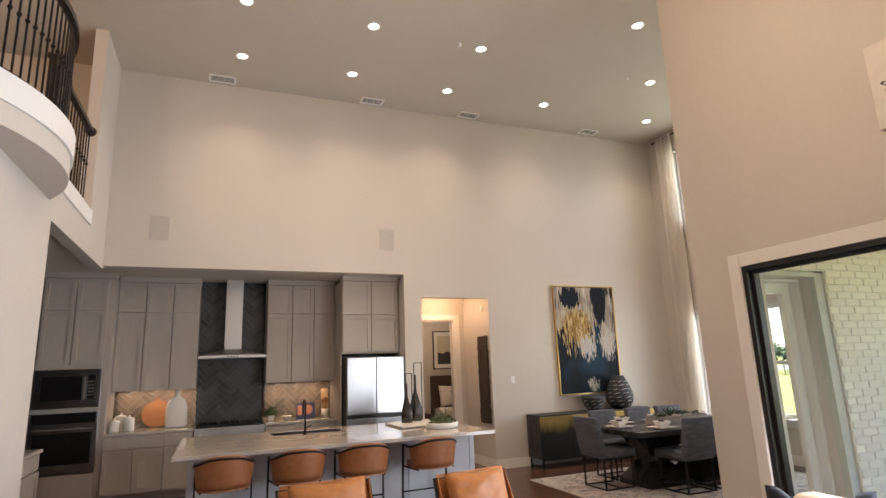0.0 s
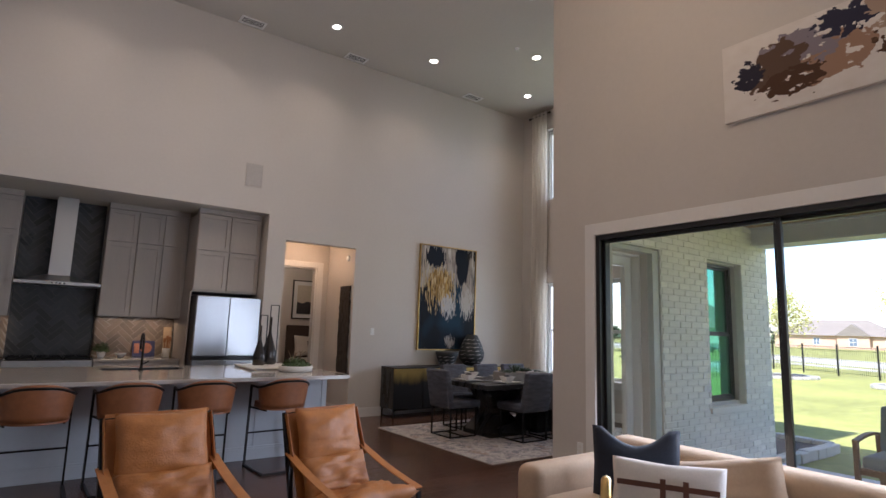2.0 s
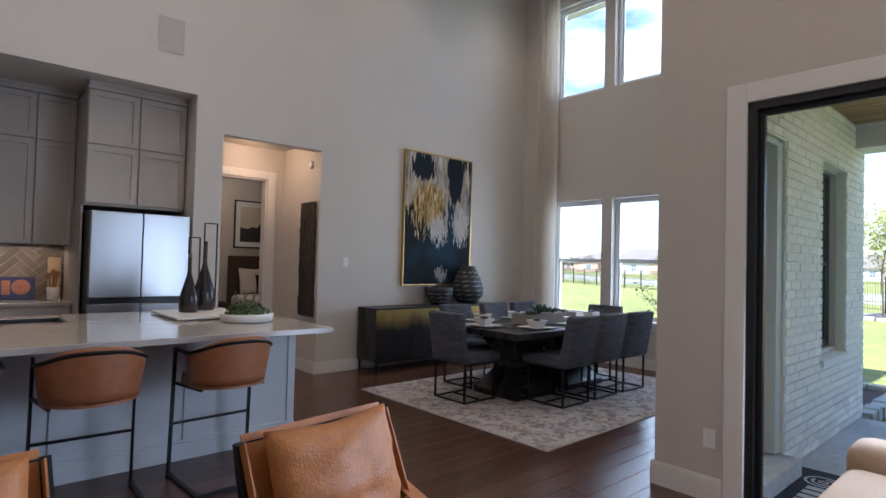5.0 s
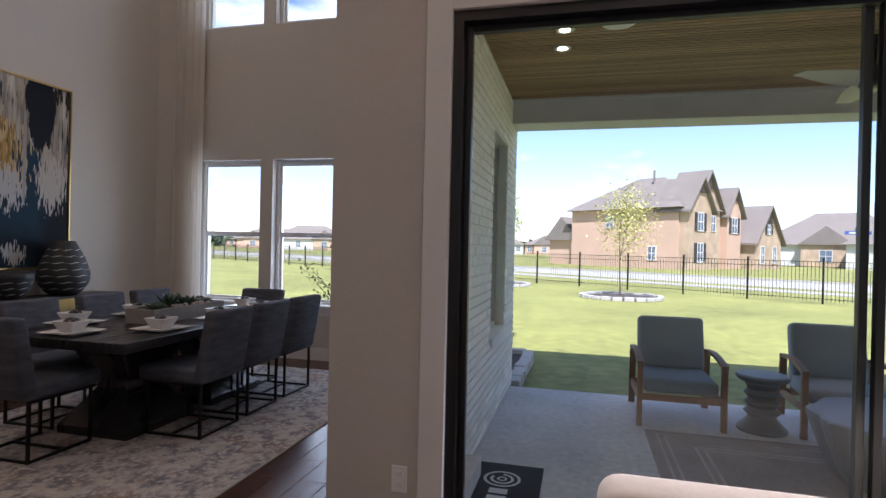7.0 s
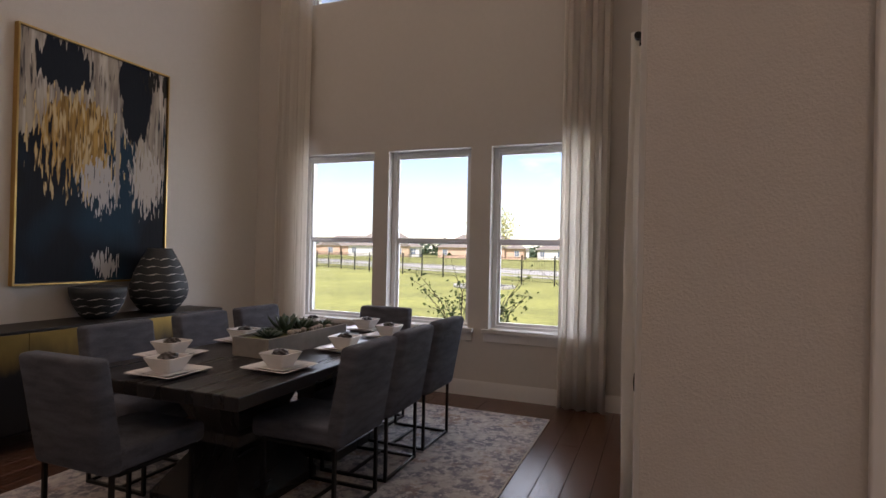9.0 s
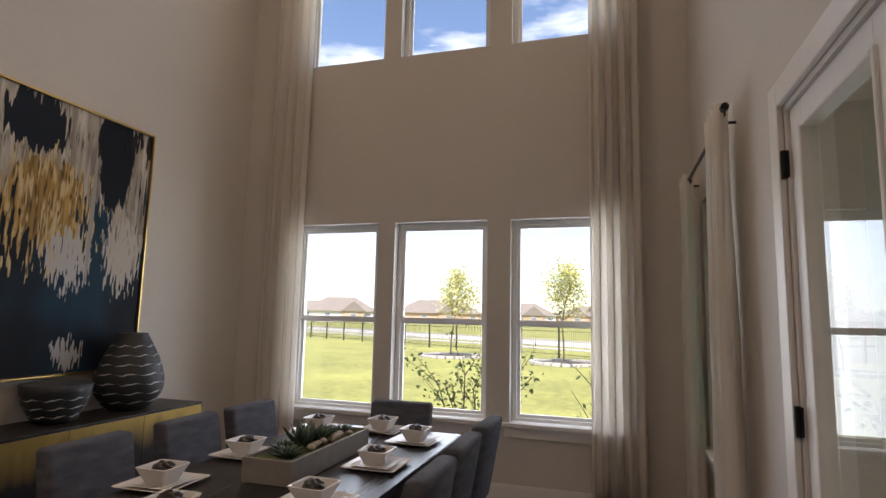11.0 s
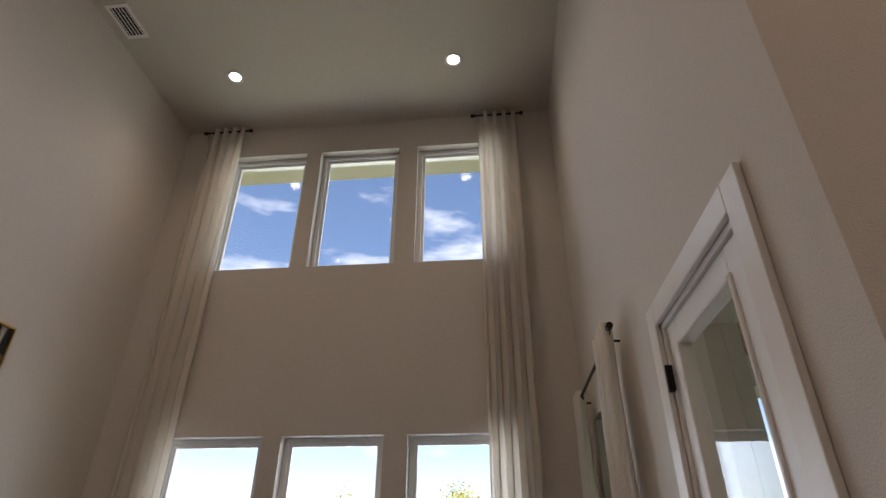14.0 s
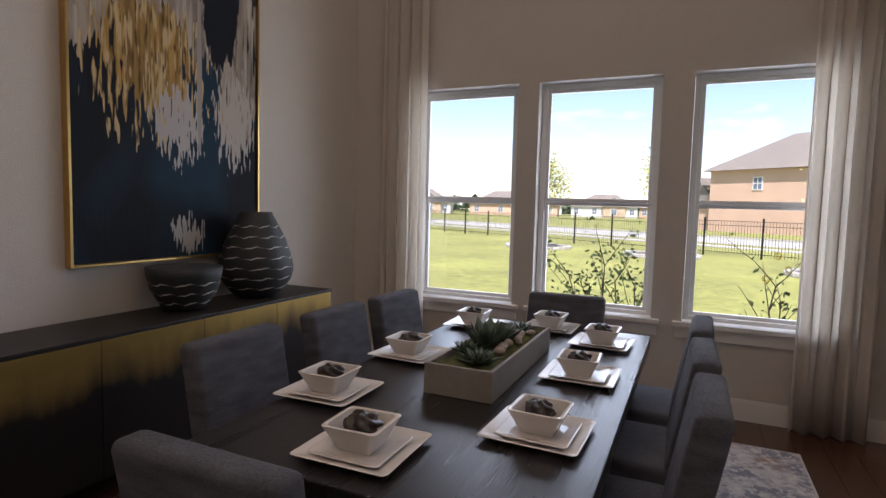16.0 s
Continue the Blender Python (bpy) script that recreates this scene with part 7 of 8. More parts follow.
solid("beam_trim", bm, mat("beam_paint", (0.64, 0.64, 0.62), 0.6), "grey painted trim on the porch beam", kind="structure")
bm = bmesh.new()
box(bm, 8.62, 8.94, -4.5, -4.15, SLAB, 2.75)
solid("porch_post", bm, mat("beam_paint", (0.64, 0.64, 0.62), 0.6), "square painted porch post", kind="structure")
bl = thing("outlet_box", pose(5.27, 3.02, 0.75), "clear plastic weatherproof outlet cover on brick", "outlet")
bm = bmesh.new()
box(bm, -0.05, 0.05, -0.07, -0.001, -0.07, 0.07, 0.012, 3)
part("cover", bm, mat("clear_cover", (0.55, 0.57, 0.6), 0.2), bl)

# ---- planting by the house ----
GZ = -0.27
STONE = mat("pale_stone", (0.42, 0.40, 0.36), 0.85, vary=0.2, scale=8, bump=0.4, bscale=40)
GRAVEL = mat("dark_mulch", (0.07, 0.055, 0.045), 0.95, vary=0.5, scale=30, bump=1.0, bscale=40)
eb = thing("stone_edging", pose(8.97, 3.0, GZ), "row of pale stone edging blocks round a planting bed", "edging")
rnd = random.Random(5)
for i in range(7):
    bm = bmesh.new()
    box(bm, -0.14, 0.14, -0.08, 0.08, 0, 0.15 + rnd.uniform(-0.01, 0.01), 0.015)
    part("stone", bm, STONE, eb, at=pose(0.16 + i * 0.29, rnd.uniform(-0.01, 0.01), 0, 0, 0, rnd.uniform(-3, 3)))
for i in range(18):
    bm = bmesh.new()
    box(bm, -0.08, 0.08, -0.14, 0.14, 0, 0.15 + rnd.uniform(-0.01, 0.01), 0.015)
    part("stone", bm, STONE, eb, at=pose(2.12 + rnd.uniform(-0.01, 0.01), 0.2 + i * 0.29, 0, 0, 0, rnd.uniform(-3, 3)))
bm = bmesh.new()
box(bm, XE + 0.3, 11.0, 3.09, 8.2, GZ, GZ + 0.08)
solid("gravel_bed", bm, GRAVEL, "dark gravel planting bed beside the house", "planting bed", kind="stuff")

BARK = mat("bark", (0.11, 0.08, 0.055), 0.9, vary=0.3, scale=20, bump=0.6, bscale=60)
YLEAF = mat("young_leaf", (0.46, 0.44, 0.14), 0.7, vary=0.35, scale=6)
GLEAF = mat("mid_leaf", (0.15, 0.19, 0.06), 0.7, vary=0.35, scale=6)
for q in (YLEAF, GLEAF):
    island_random(q, 0.35)


def tree(at, height, spread, trunk, seed, leaf, leaves, size, label, stems=1, name="tree", base=0.25):
    th = thing(name, at, label, "tree" if name == "tree" else "shrub")
    rnd = random.Random(seed)
    bm = bmesh.new()
    tips = []

    def limb(p, d, L, r, depth):
        n = 4
        for i in range(n):
            q = p + d * (L / n)
            cyl(bm, p, q, r * (1 - 0.55 * i / n), r * (1 - 0.55 * (i + 1) / n), seg=6)
            p = q
            d = (d + Vector((rnd.gauss(0, 0.09), rnd.gauss(0, 0.09), rnd.gauss(0.03, 0.05)))).normalized()
            if depth > 0 and (i > 0 or depth == 1):
                for _ in range(2):
                    a = rnd.uniform(0, 2 * math.pi)
                    s = Vector((math.cos(a), math.sin(a), rnd.uniform(0.35, 1.1))).normalized()
                    limb(p, (s + d * 0.5).normalized(), L * rnd.uniform(0.28, 0.5) * ((1.2, 1.1, 0.75, 0.45)[i] if depth == 2 else 1.0), r * 0.42, depth - 1)
            if depth == 0:
                tips.append((p, d))
        tips.append((p, d))

    for k2 in range(stems):
        a = rnd.uniform(0, 6.28)
        lean = 0.05 if stems == 1 else 0.33
        limb(Vector((0.04 * k2 * math.cos(a), 0.04 * k2 * math.sin(a), 0)), Vector((lean * math.cos(a), lean * math.sin(a), 1)).normalized(), height * (0.93 if stems == 1 else rnd.uniform(0.6, 0.9)), trunk, 2 if stems == 1 else 1)
    part("trunk", bm, BARK, th, "thin grey-brown stem and limbs")
    bm = bmesh.new()
    tips = [t for t in tips if t[0].z > height * base]
    verts, faces = [], []
    for _ in range(leaves):
        p, d = rnd.choice(tips)
        c = p + Vector((rnd.gauss(0, spread), rnd.gauss(0, spread), rnd.gauss(0, spread)))
        t = Vector((rnd.gauss(0, 1), rnd.gauss(0, 1), rnd.gauss(0, 0.7))).normalized()
        s = t.orthogonal().normalized()
        s = (s * math.cos(1.3 * _) + t.cross(s) * math.sin(1.3 * _))
        L = size * rnd.uniform(0.6, 1.4)
        o = len(verts)
        verts += [tuple(c - t * L * 0.5), tuple(c + s * L * 0.3), tuple(c + t * L * 0.6), tuple(c - s * L * 0.3)]
        faces.append((o, o + 1, o + 2, o + 3))
    bm.free()
    me = bpy.data.meshes.new("crown")
    me.from_pydata(verts, [], faces)
    me.materials.append(leaf)
    ob = new("crown", me)
    ob.parent = th
    return th


def ring_bed(x, y, r, seed):
    th = thing("tree_ring", pose(x, y, GZ), "round mulch bed edged with pale stones", "planting bed")
    bm = bmesh.new()
    lathe(bm, [(r - 0.1, 0.0), (r - 0.12, 0.06), (r * 0.4, 0.11), (0.1, 0.12)], 28)
    part("mulch", bm, GRAVEL, th, "dark bark mulch")
    rnd = random.Random(seed)
    n = int(2 * math.pi * r / 0.36)
    for i in range(n):
        a = 2 * math.pi * i / n
        bm = bmesh.new()
        box(bm, -0.16, 0.16, -0.09, 0.09, 0, 0.13 + rnd.uniform(-0.02, 0.02), 0.02)
        part("stone", bm, STONE, th, at=pose(r * math.cos(a), r * math.sin(a), 0, 0, 0, math.degrees(a) + 90 + rnd.uniform(-5, 5)))


for x, y, r in ((23.2, 0.9, 1.35), (29.0, 11.2, 1.4), (27.6, 5.9, 1.35)):
    ring_bed(x, y, r, int(x))
tree(pose(23.2, 0.9, GZ), 3.2, 0.40, 0.03, 3, YLEAF, 2600, 0.075, "young staked tree with sparse yellow-green leaves")
tree(pose(29.0, 11.2, GZ), 3.5, 0.27, 0.04, 5, YLEAF, 4200, 0.085, "young tree with yellow-green crown in the lawn")
tree(pose(27.6, 5.9, GZ), 3.6, 0.27, 0.04, 9, YLEAF, 4600, 0.085, "young tree with yellow-green crown in the lawn")
tree(pose(10.3, 5.48, GZ + 0.08), 1.25, 0.06, 0.012, 12, GLEAF, 900, 0.05, "sparse flowering shrub outside the dining window", 7, "shrub", 0.2)
tree(pose(10.25, 4.1, GZ + 0.08), 1.35, 0.05, 0.012, 15, GLEAF, 60, 0.055, "tall thin sunflower plant outside the window", 2, "sunflower", 0.25)
bm = bmesh.new()
rnd = random.Random(2)
for x, y, z in ((10.22, 4.12, 1.08), (10.3, 4.02, 0.95), (10.24, 4.2, 0.86)):
    m = pose(x, y, z, 80, 0, -80 + rnd.uniform(-20, 20))
    for i in range(10):
        a = i * 0.628
        vs = [bm.verts.new(m @ Vector((r * math.cos(a + o), r * math.sin(a + o), 0.004))) for r, o in ((0.01, 0), (0.03, 0.25), (0.045, 0), (0.03, -0.25))]
        bm.faces.new(vs)
solid("sunflower_heads", bm, mat("sunflower_yellow", (0.6, 0.38, 0.02), 0.7), "small yellow sunflower heads on thin stems", "flower", kind="stuff")

# ---- fence, road, houses, trees far off ----
def fx(y):
    return 27.6 + 0.583 * y


fe = thing("fence", pose(0, 0, GZ), "black iron picket fence along the lawn", "fence")
step_y = 2.36 / math.hypot(1, 0.583)
ys = [-16 + i * step_y for i in range(46)]
bm = bmesh.new()
box(bm, -0.03, 0.03, -0.03, 0.03, 0, 1.56)
box(bm, -0.036, 0.036, -0.036, 0.036, 1.56, 1.59)
pm = mesh_of(bm, "post", IRON)
for y in ys:
    ob = new("post", pm)
    ob.parent = fe
    ob.matrix_basis = pose(fx(y), y, 0, 0, 0, -30)
bm = bmesh.new()
for y0, y1 in zip(ys, ys[1:]):
    for z in (0.18, 1.28, 1.46):
        bar(bm, (fx(y0), y0, z), (fx(y1), y1, z), 0.02, 0.02)
part("rail", bm, IRON, fe)
verts, faces = [], []
for y0, y1 in zip(ys, ys[1:]):
    for i in range(1, 20):
        t = i / 20
        x, y = fx(y0 + (y1 - y0) * t), y0 + (y1 - y0) * t
        o = len(verts)
        r = 0.007
        verts += [(x + a * r, y + b * r, z) for z in (0.08, 1.46) for a, b in ((-1, -1), (1, -1), (1, 1), (-1, 1))]
        faces += [(o + k2, o + (k2 + 1) % 4, o + 4 + (k2 + 1) % 4, o + 4 + k2) for k2 in range(4)]
me = bpy.data.meshes.new("picket")
me.from_pydata(verts, [], faces)
me.materials.append(IRON)
ob = tagged(new("picket", me), "thin black iron pickets", kind="stuff")
ob.parent = fe

ROAD = mat("pale_road", (0.40, 0.38, 0.355), 0.9, vary=0.08, scale=1, bump=0.2)


def strip(name, o0, o1, z, material, label):
    bm = bmesh.new()
    rows = [[bm.verts.new((fx(y) + o + 0.1 * (y + 10) * 0.6, y, z)) for o in (o0, o1)] for y in range(-90, 160, 10)]
    for a, b in zip(rows, rows[1:]):
        bm.faces.new((a[0], a[1], b[1], b[0]))
    ext = bmesh.ops.extrude_face_region(bm, geom=list(bm.faces))
    for v in ext["geom"]:
        if isinstance(v, bmesh.types.BMVert):
            v.co.z -= 0.1
    return solid(name, bm, material, label, kind="structure")


strip("pavement_path", 6.0, 7.8, GZ + 0.03, ROAD, "pale concrete sidewalk beyond the fence")
strip("road", 10.5, 18.5, GZ + 0.02, ROAD, "pale concrete street beyond the fence")
strip("kerb", 18.5, 18.7, GZ + 0.15, ROAD, "low concrete kerb")

BRICKF = mat("far_brick", (0.50, 0.34, 0.245), 0.9, vary=0.12, scale=3, bump=0.2, bscale=20)
STONEF = mat("far_stone", (0.42, 0.31, 0.21), 0.9, vary=0.45, scale=6, bump=0.5, bscale=6)
WHITEF = mat("far_render", (0.6, 0.58, 0.54), 0.9, vary=0.08, scale=2)
SHUT = mat("shutter_dark", (0.03, 0.026, 0.03), 0.6)
FGLASS = mat("far_glass", (0.12, 0.15, 0.2), 0.1, vary=0.2)


def prism(bm, u0, u1, v0, v1, z0, z1, ridge_along, over=0.5):
    """A gable roof over the box; ridge_along 'u' or 'v'."""
    u0, u1, v0, v1 = u0 - over, u1 + over, v0 - over, v1 + over
    if ridge_along == "u":
        m = (v0 + v1) / 2
        top = [(u0, m), (u1, m)]
        quad = [(u0, v0), (u1, v0), (u1, v1), (u0, v1)]
    else:
        m = (u0 + u1) / 2
        top = [(m, v0), (m, v1)]
        quad = [(u1, v0), (u1, v1), (u0, v1), (u0, v0)]
    q = [bm.verts.new((*p, z0)) for p in quad]
    t = [bm.verts.new((*p, z1)) for p in top]
    bm.faces.new((q[0], q[1], t[1], t[0]))
    bm.faces.new((q[2], q[3], t[0], t[1]))
    bm.faces.new((q[1], q[2], t[1]))
    bm.faces.new((q[3], q[0], t[0]))
    bm.faces.new(q[::-1])


def hip(bm, u0, u1, v0, v1, z0, z1, over=0.5, inset=None):
    u0, u1, v0, v1 = u0 - over, u1 + over, v0 - over, v1 + over
    q = [bm.verts.new((u, v, z0)) for u, v in ((u0, v0), (u1, v0), (u1, v1), (u0, v1))]
    L, W = u1 - u0, v1 - v0
    i = inset or min(L, W) / 2
    if L > W:
        t = [bm.verts.new((u0 + i, (v0 + v1) / 2, z1)), bm.verts.new((u1 - i, (v0 + v1) / 2, z1))]
        fs = ((q[0], q[1], t[1], t[0]), (q[1], q[2], t[1]), (q[2], q[3], t[0], t[1]), (q[3], q[0], t[0]))
    else:
        t = [bm.verts.new(((u0 + u1) / 2, v0 + i, z1)), bm.verts.new(((u0 + u1) / 2, v1 - i, z1))]
        fs = ((q[0], q[1], t[0]), (q[1], q[2], t[1], t[0]), (q[2], q[3], t[1]), (q[3], q[0], t[0], t[1]))
    for f in fs:
        bm.faces.new(f)
    bm.faces.new(q[::-1])


def gable_wall(bm, u, v0, v1, z0, z1, zt, t=0.25):
    """A pentagon wall in the plane u, facing -u."""
    pts = [(v0, z0), (v1, z0), (v1, z1), ((v0 + v1) / 2, zt), (v0, z1)]
    a = [bm.verts.new((u, v, z)) for v, z in pts]
    b = [bm.verts.new((u + t, v, z)) for v, z in pts]
    bm.faces.new(a)
    bm.faces.new(b[::-1])
    for i in range(5):
        bm.faces.new((a[i], a[(i + 1) % 5], b[(i + 1) % 5], b[i]))


def far_window(parent, u, v, z, w, h, axis="u", shutters=False):
    bm = bmesh.new()
    s = 1 if axis == "u" else 0
    def bx(b, o0, o1, a0, a1, z0, z1):
        if s:
            box(b, u + o0, u + o1, a0, a1, z0, z1)
        else:
            box(b, a0, a1, u + o0, u + o1, z0, z1)
    for a in ((v - w / 2 - 0.09, v - w / 2, z - 0.09, z + h + 0.09), (v + w / 2, v + w / 2 + 0.09, z - 0.09, z + h + 0.09), (v - w / 2, v + w / 2, z + h, z + h + 0.09), (v - w / 2, v + w / 2, z - 0.09, z), (v - w / 2, v + w / 2, z + h / 2 - 0.04, z + h / 2 + 0.04), (v - 0.03, v + 0.03, z, z + h)):
        bx(bm, -0.08, -0.005, *a)
    win = part("window", bm, WHITEF, parent)
    bm = bmesh.new()
    bx(bm, -0.045, -0.01, v - w / 2, v + w / 2, z, z + h)
    part("pane", bm, FGLASS, win)
    if shutters:
        for d in (-1, 1):
            bm = bmesh.new()
            c = v + d * (w / 2 + 0.38)
            bx(bm, -0.09, -0.01, c - 0.24, c + 0.24, z - 0.05, z + h + 0.05)
            part("shutter", bm, SHUT, win)


# two-storey house: local u runs back from the front, v to the side
hs = thing("house", pose(60.0, -7.0, GZ, 0, 0, -36.5), "two-storey brick house with stone gables across street", "house", "houses across the street")
bm = bmesh.new()
# local axes: +x runs along the stone front, +y along the brick side
box(bm, 0.0, 12.0, 0.3, 13.0, 0, 6.1)
part("wall", bm, BRICKF, hs, "pinkish brick walls")
bm = bmesh.new()
hip(bm, 0, 12, 0.3, 13, 6.1, 10.0, 0.6, 5.4)
part("roof", bm, ROOF, hs, "brown shingle hip roof")
bm = bmesh.new()
prism(bm, 1.0, 11.0, 13.0, 17.0, 2.8, 5.6, "u", 0.5)
part("roof", bm, ROOF, hs)
bm = bmesh.new()
box(bm, 1.0, 11.0, 13.0, 17.0, 0, 2.8)
part("wall", bm, BRICKF, hs)


def front_gable(x0, x1, y, z1, zt, deep, material):
    bm = bmesh.new()
    pts = [(x0, 0), (x1, 0), (x1, z1), ((x0 + x1) / 2, zt), (x0, z1)]
    a = [bm.verts.new((x, y, z)) for x, z in pts]
    b = [bm.verts.new((x, y + deep, z)) for x, z in pts]
    bm.faces.new(a)
    bm.faces.new(b[::-1])
    for i in range(5):
        bm.faces.new((a[i], a[(i + 1) % 5], b[(i + 1) % 5], b[i]))
    w = part("gable", bm, material, hs, "mixed tan stone gable")
    bm = bmesh.new()
    xm = (x0 + x1) / 2
    e = 0.45
    sl = (zt - z1) / (xm - x0)
    for sgn, xa in ((-1, x0 - e), (1, x1 + e)):
        za = z1 - sl * e
        vs = [bm.verts.new(p) for p in ((xa, y - e, za + 0.02), (xm, y - e, zt + 0.02), (xm, y + deep + 2, zt + 0.02), (xa, y + deep + 2, za + 0.02), (xa, y - e, za + 0.25), (xm, y - e, zt + 0.25), (xm, y + deep + 2, zt + 0.25), (xa, y + deep + 2, za + 0.25))]
        for f in ((0, 1, 2, 3), (7, 6, 5, 4), (0, 4, 5, 1), (1, 5, 6, 2), (2, 6, 7, 3), (3, 7, 4, 0)):
            bm.faces.new([vs[i] for i in f])
    part("gable_roof", bm, ROOF, hs)
    bm = bmesh.new()
    hgt = (zt - z1)
    for dx in (-0.6, -0.2, 0.2, 0.6):
        bar(bm, (xm + dx, y - 0.1, zt - hgt * 0.45), (xm + dx, y - 0.1, zt - 0.1 - abs(dx) * sl), 0.1, 0.06)
    bar(bm, (xm - 1.0, y - 0.1, zt - hgt * 0.45), (xm + 1.0, y - 0.1, zt - hgt * 0.45), 0.14, 0.08)
    part("gable_bracket", bm, SHUT, hs, "dark timber gable bracket")


front_gable(0.2, 5.0, -0.6, 6.1, 9.0, 1.4, STONEF)
front_gable(2.6, 8.2, 0.0, 6.4, 10.0, 1.2, STONEF)
front_gable(9.0, 12.4, -0.4, 6.1, 8.6, 1.2, BRICKF)
front_gable(13.2, 20.6, -1.6, 3.1, 7.0, 7.0, STONEF)
bm = bmesh.new()
box(bm, 12.0, 20.6, 5.4, 13.0, 0, 3.1)
part("wall", bm, BRICKF, hs)
bm = bmesh.new()
hip(bm, 11.8, 20.8, 2.0, 13.0, 3.1, 6.6)
part("roof", bm, ROOF, hs)
for x, z, h in ((2.6, 3.9, 1.7), (2.6, 0.8, 1.8), (6.5, 4.0, 1.5)):
    far_window(hs, -0.6 if x < 5 else 0.0, x, z, 1.1, h, "v", x < 5)
far_window(hs, -0.4, 10.7, 3.9, 1.2, 1.6, "v", True)
far_window(hs, -1.6, 16.9, 4.0, 0.8, 1.0, "v", True)
for x in (15.2, 18.6):
    far_window(hs, -1.6, x, 0.7, 0.9, 1.8, "v")
far_window(hs, 0.0, 8.0, 4.2, 0.8, 1.1, "u")
far_window(hs, 0.0, 3.0, 0.9, 0.8, 1.3, "u")
bm = bmesh.new()
cyl(bm, (4.5, 5.5, 9.4), (4.5, 5.5, 10.6), 0.12, seg=8)
part("vent_pipe", bm, ROOF, hs)


def bungalow(x, y, yaw, w, d, h, top, material, seed, label):
    th = thing("house", pose(x, y, GZ, 0, 0, yaw), label, "house", "houses far off")
    bm = bmesh.new()
    box(bm, 0, d, -w / 2, w / 2, 0, h)
    part("wall", bm, material, th)
    bm = bmesh.new()
    hip(bm, 0, d, -w / 2, w / 2, h, top, 0.6)
    part("roof", bm, ROOF, th, "brown shingle roof")
    rnd = random.Random(seed)
    v = rnd.uniform(-w * 0.3, w * 0.3)
    bm = bmesh.new()
    gable_wall(bm, -1.2, v - 3, v + 3, 0, h, h + 2.6, 1.4)
    part("gable", bm, STONEF if seed % 2 else material, th)
    bm = bmesh.new()
    prism(bm, -1.2, d * 0.5, v - 3, v + 3, h, h + 2.7, "u", 0.4)
    part("gable_roof", bm, ROOF, th)
    for k2 in range(4):
        q = -w * 0.42 + k2 * w * 0.28
        if abs(q - v) > 3.6:
            far_window(th, 0.0, q, 0.9, 1.2, 1.5)
    far_window(th, -1.2, v, 0.8, 1.4, 1.6)
    return th


bungalow(142, 76, 20, 20, 12, 3.0, 7.0, WHITEF, 1, "pale single-storey house with brown hip roof")
bungalow(160, 98, 25, 22, 12, 3.0, 6.5, BRICKF, 2, "low brick house with brown roof")
bungalow(150, 50, 10, 24, 12, 3.0, 6.8, BRICKF, 4, "low brick house with wide brown roof")
bungalow(165, 28, 5, 18, 12, 3.0, 6.6, WHITEF, 3, "pale single-storey house with brown hip roof")
bungalow(170, 10, 0, 18, 12, 3.0, 6.2, BRICKF, 6, "low brick house with brown roof")
bungalow(92, -33, -22, 20, 14, 3.2, 8.2, WHITEF, 5, "pale house with brown roof down the street")
bungalow(78, -40, -30, 22, 12, 3.2, 7.0, WHITEF, 8, "pale house with dark double garage")
bungalow(210, 135, 30, 26, 12, 3.0, 6.5, BRICKF, 10, "low brick house with brown roof")
bungalow(210, 63, 15, 26, 12, 3.0, 6.5, WHITEF, 12, "pale single-storey house with brown hip roof")


def car(x, y, yaw, paint, label):
    th = thing("car", pose(x, y, GZ + 0.02, 0, 0, yaw), label, "car", "cars parked by the street")
    bm = bmesh.new()
    prof = [(-2.2, 0.3), (2.2, 0.3), (2.25, 0.6), (2.1, 0.85), (1.2, 0.95), (0.5, 1.42), (-1.0, 1.45), (-1.8, 1.0), (-2.2, 0.95)]
    a = [bm.verts.new((px, -0.85, pz)) for px, pz in prof]
    b = [bm.verts.new((px, 0.85, pz)) for px, pz in prof]
    bm.faces.new(a)
    bm.faces.new(b[::-1])
    for i in range(len(prof)):
        k2 = (i + 1) % len(prof)
        bm.faces.new((a[i], a[k2], b[k2], b[i]))
    part("body", bm, paint, th)
    bm = bmesh.new()
    box(bm, -1.2, 0.7, -0.86, 0.86, 1.0, 1.36)
    part("side_glass", bm, FGLASS, th)
    for px in (-1.4, 1.4):
        for s in (-1, 1):
            bm = bmesh.new()
            cyl(bm, (px, s * 0.72, 0.32), (px, s * 0.9, 0.32), 0.32, seg=16)
            w = part("wheel", bm, BLACKF, th)
            bm = bmesh.new()
            cyl(bm, (px, s * 0.89, 0.32), (px, s * 0.91, 0.32), 0.19, seg=12)
            part("rim", bm, STEEL, w)


car(66, -29.5, 60, mat("silver_paint", (0.5, 0.52, 0.55), 0.3, metal=0.4), "silver parked car across the street")
car(64.5, -34, 58, mat("white_car", (0.75, 0.75, 0.75), 0.3), "white parked car across the street")
ss = thing("street_sign", pose(52, -18.5, GZ), "blue street name sign on a thin pole", "sign")
bm = bmesh.new()
cyl(bm, (0, 0, 0), (0, 0, 4.0), 0.04, seg=8)
part("pole", bm, STEEL, ss)
for z, a in ((3.5, 0), (3.8, 80)):
    bm = bmesh.new()
    box(bm, -0.02, 0.02, -0.9, 0.9, -0.13, 0.13)
    pb = part("blade", bm, mat("sign_blue", (0.04, 0.08, 0.3), 0.5), ss, "blue sign blade", at=pose(0, 0, z, 0, 0, a))
    bm = bmesh.new()
    box(bm, -0.024, 0.024, -0.6, 0.6, -0.04, 0.04)
    part("lettering_bar", bm, WHITE, pb)

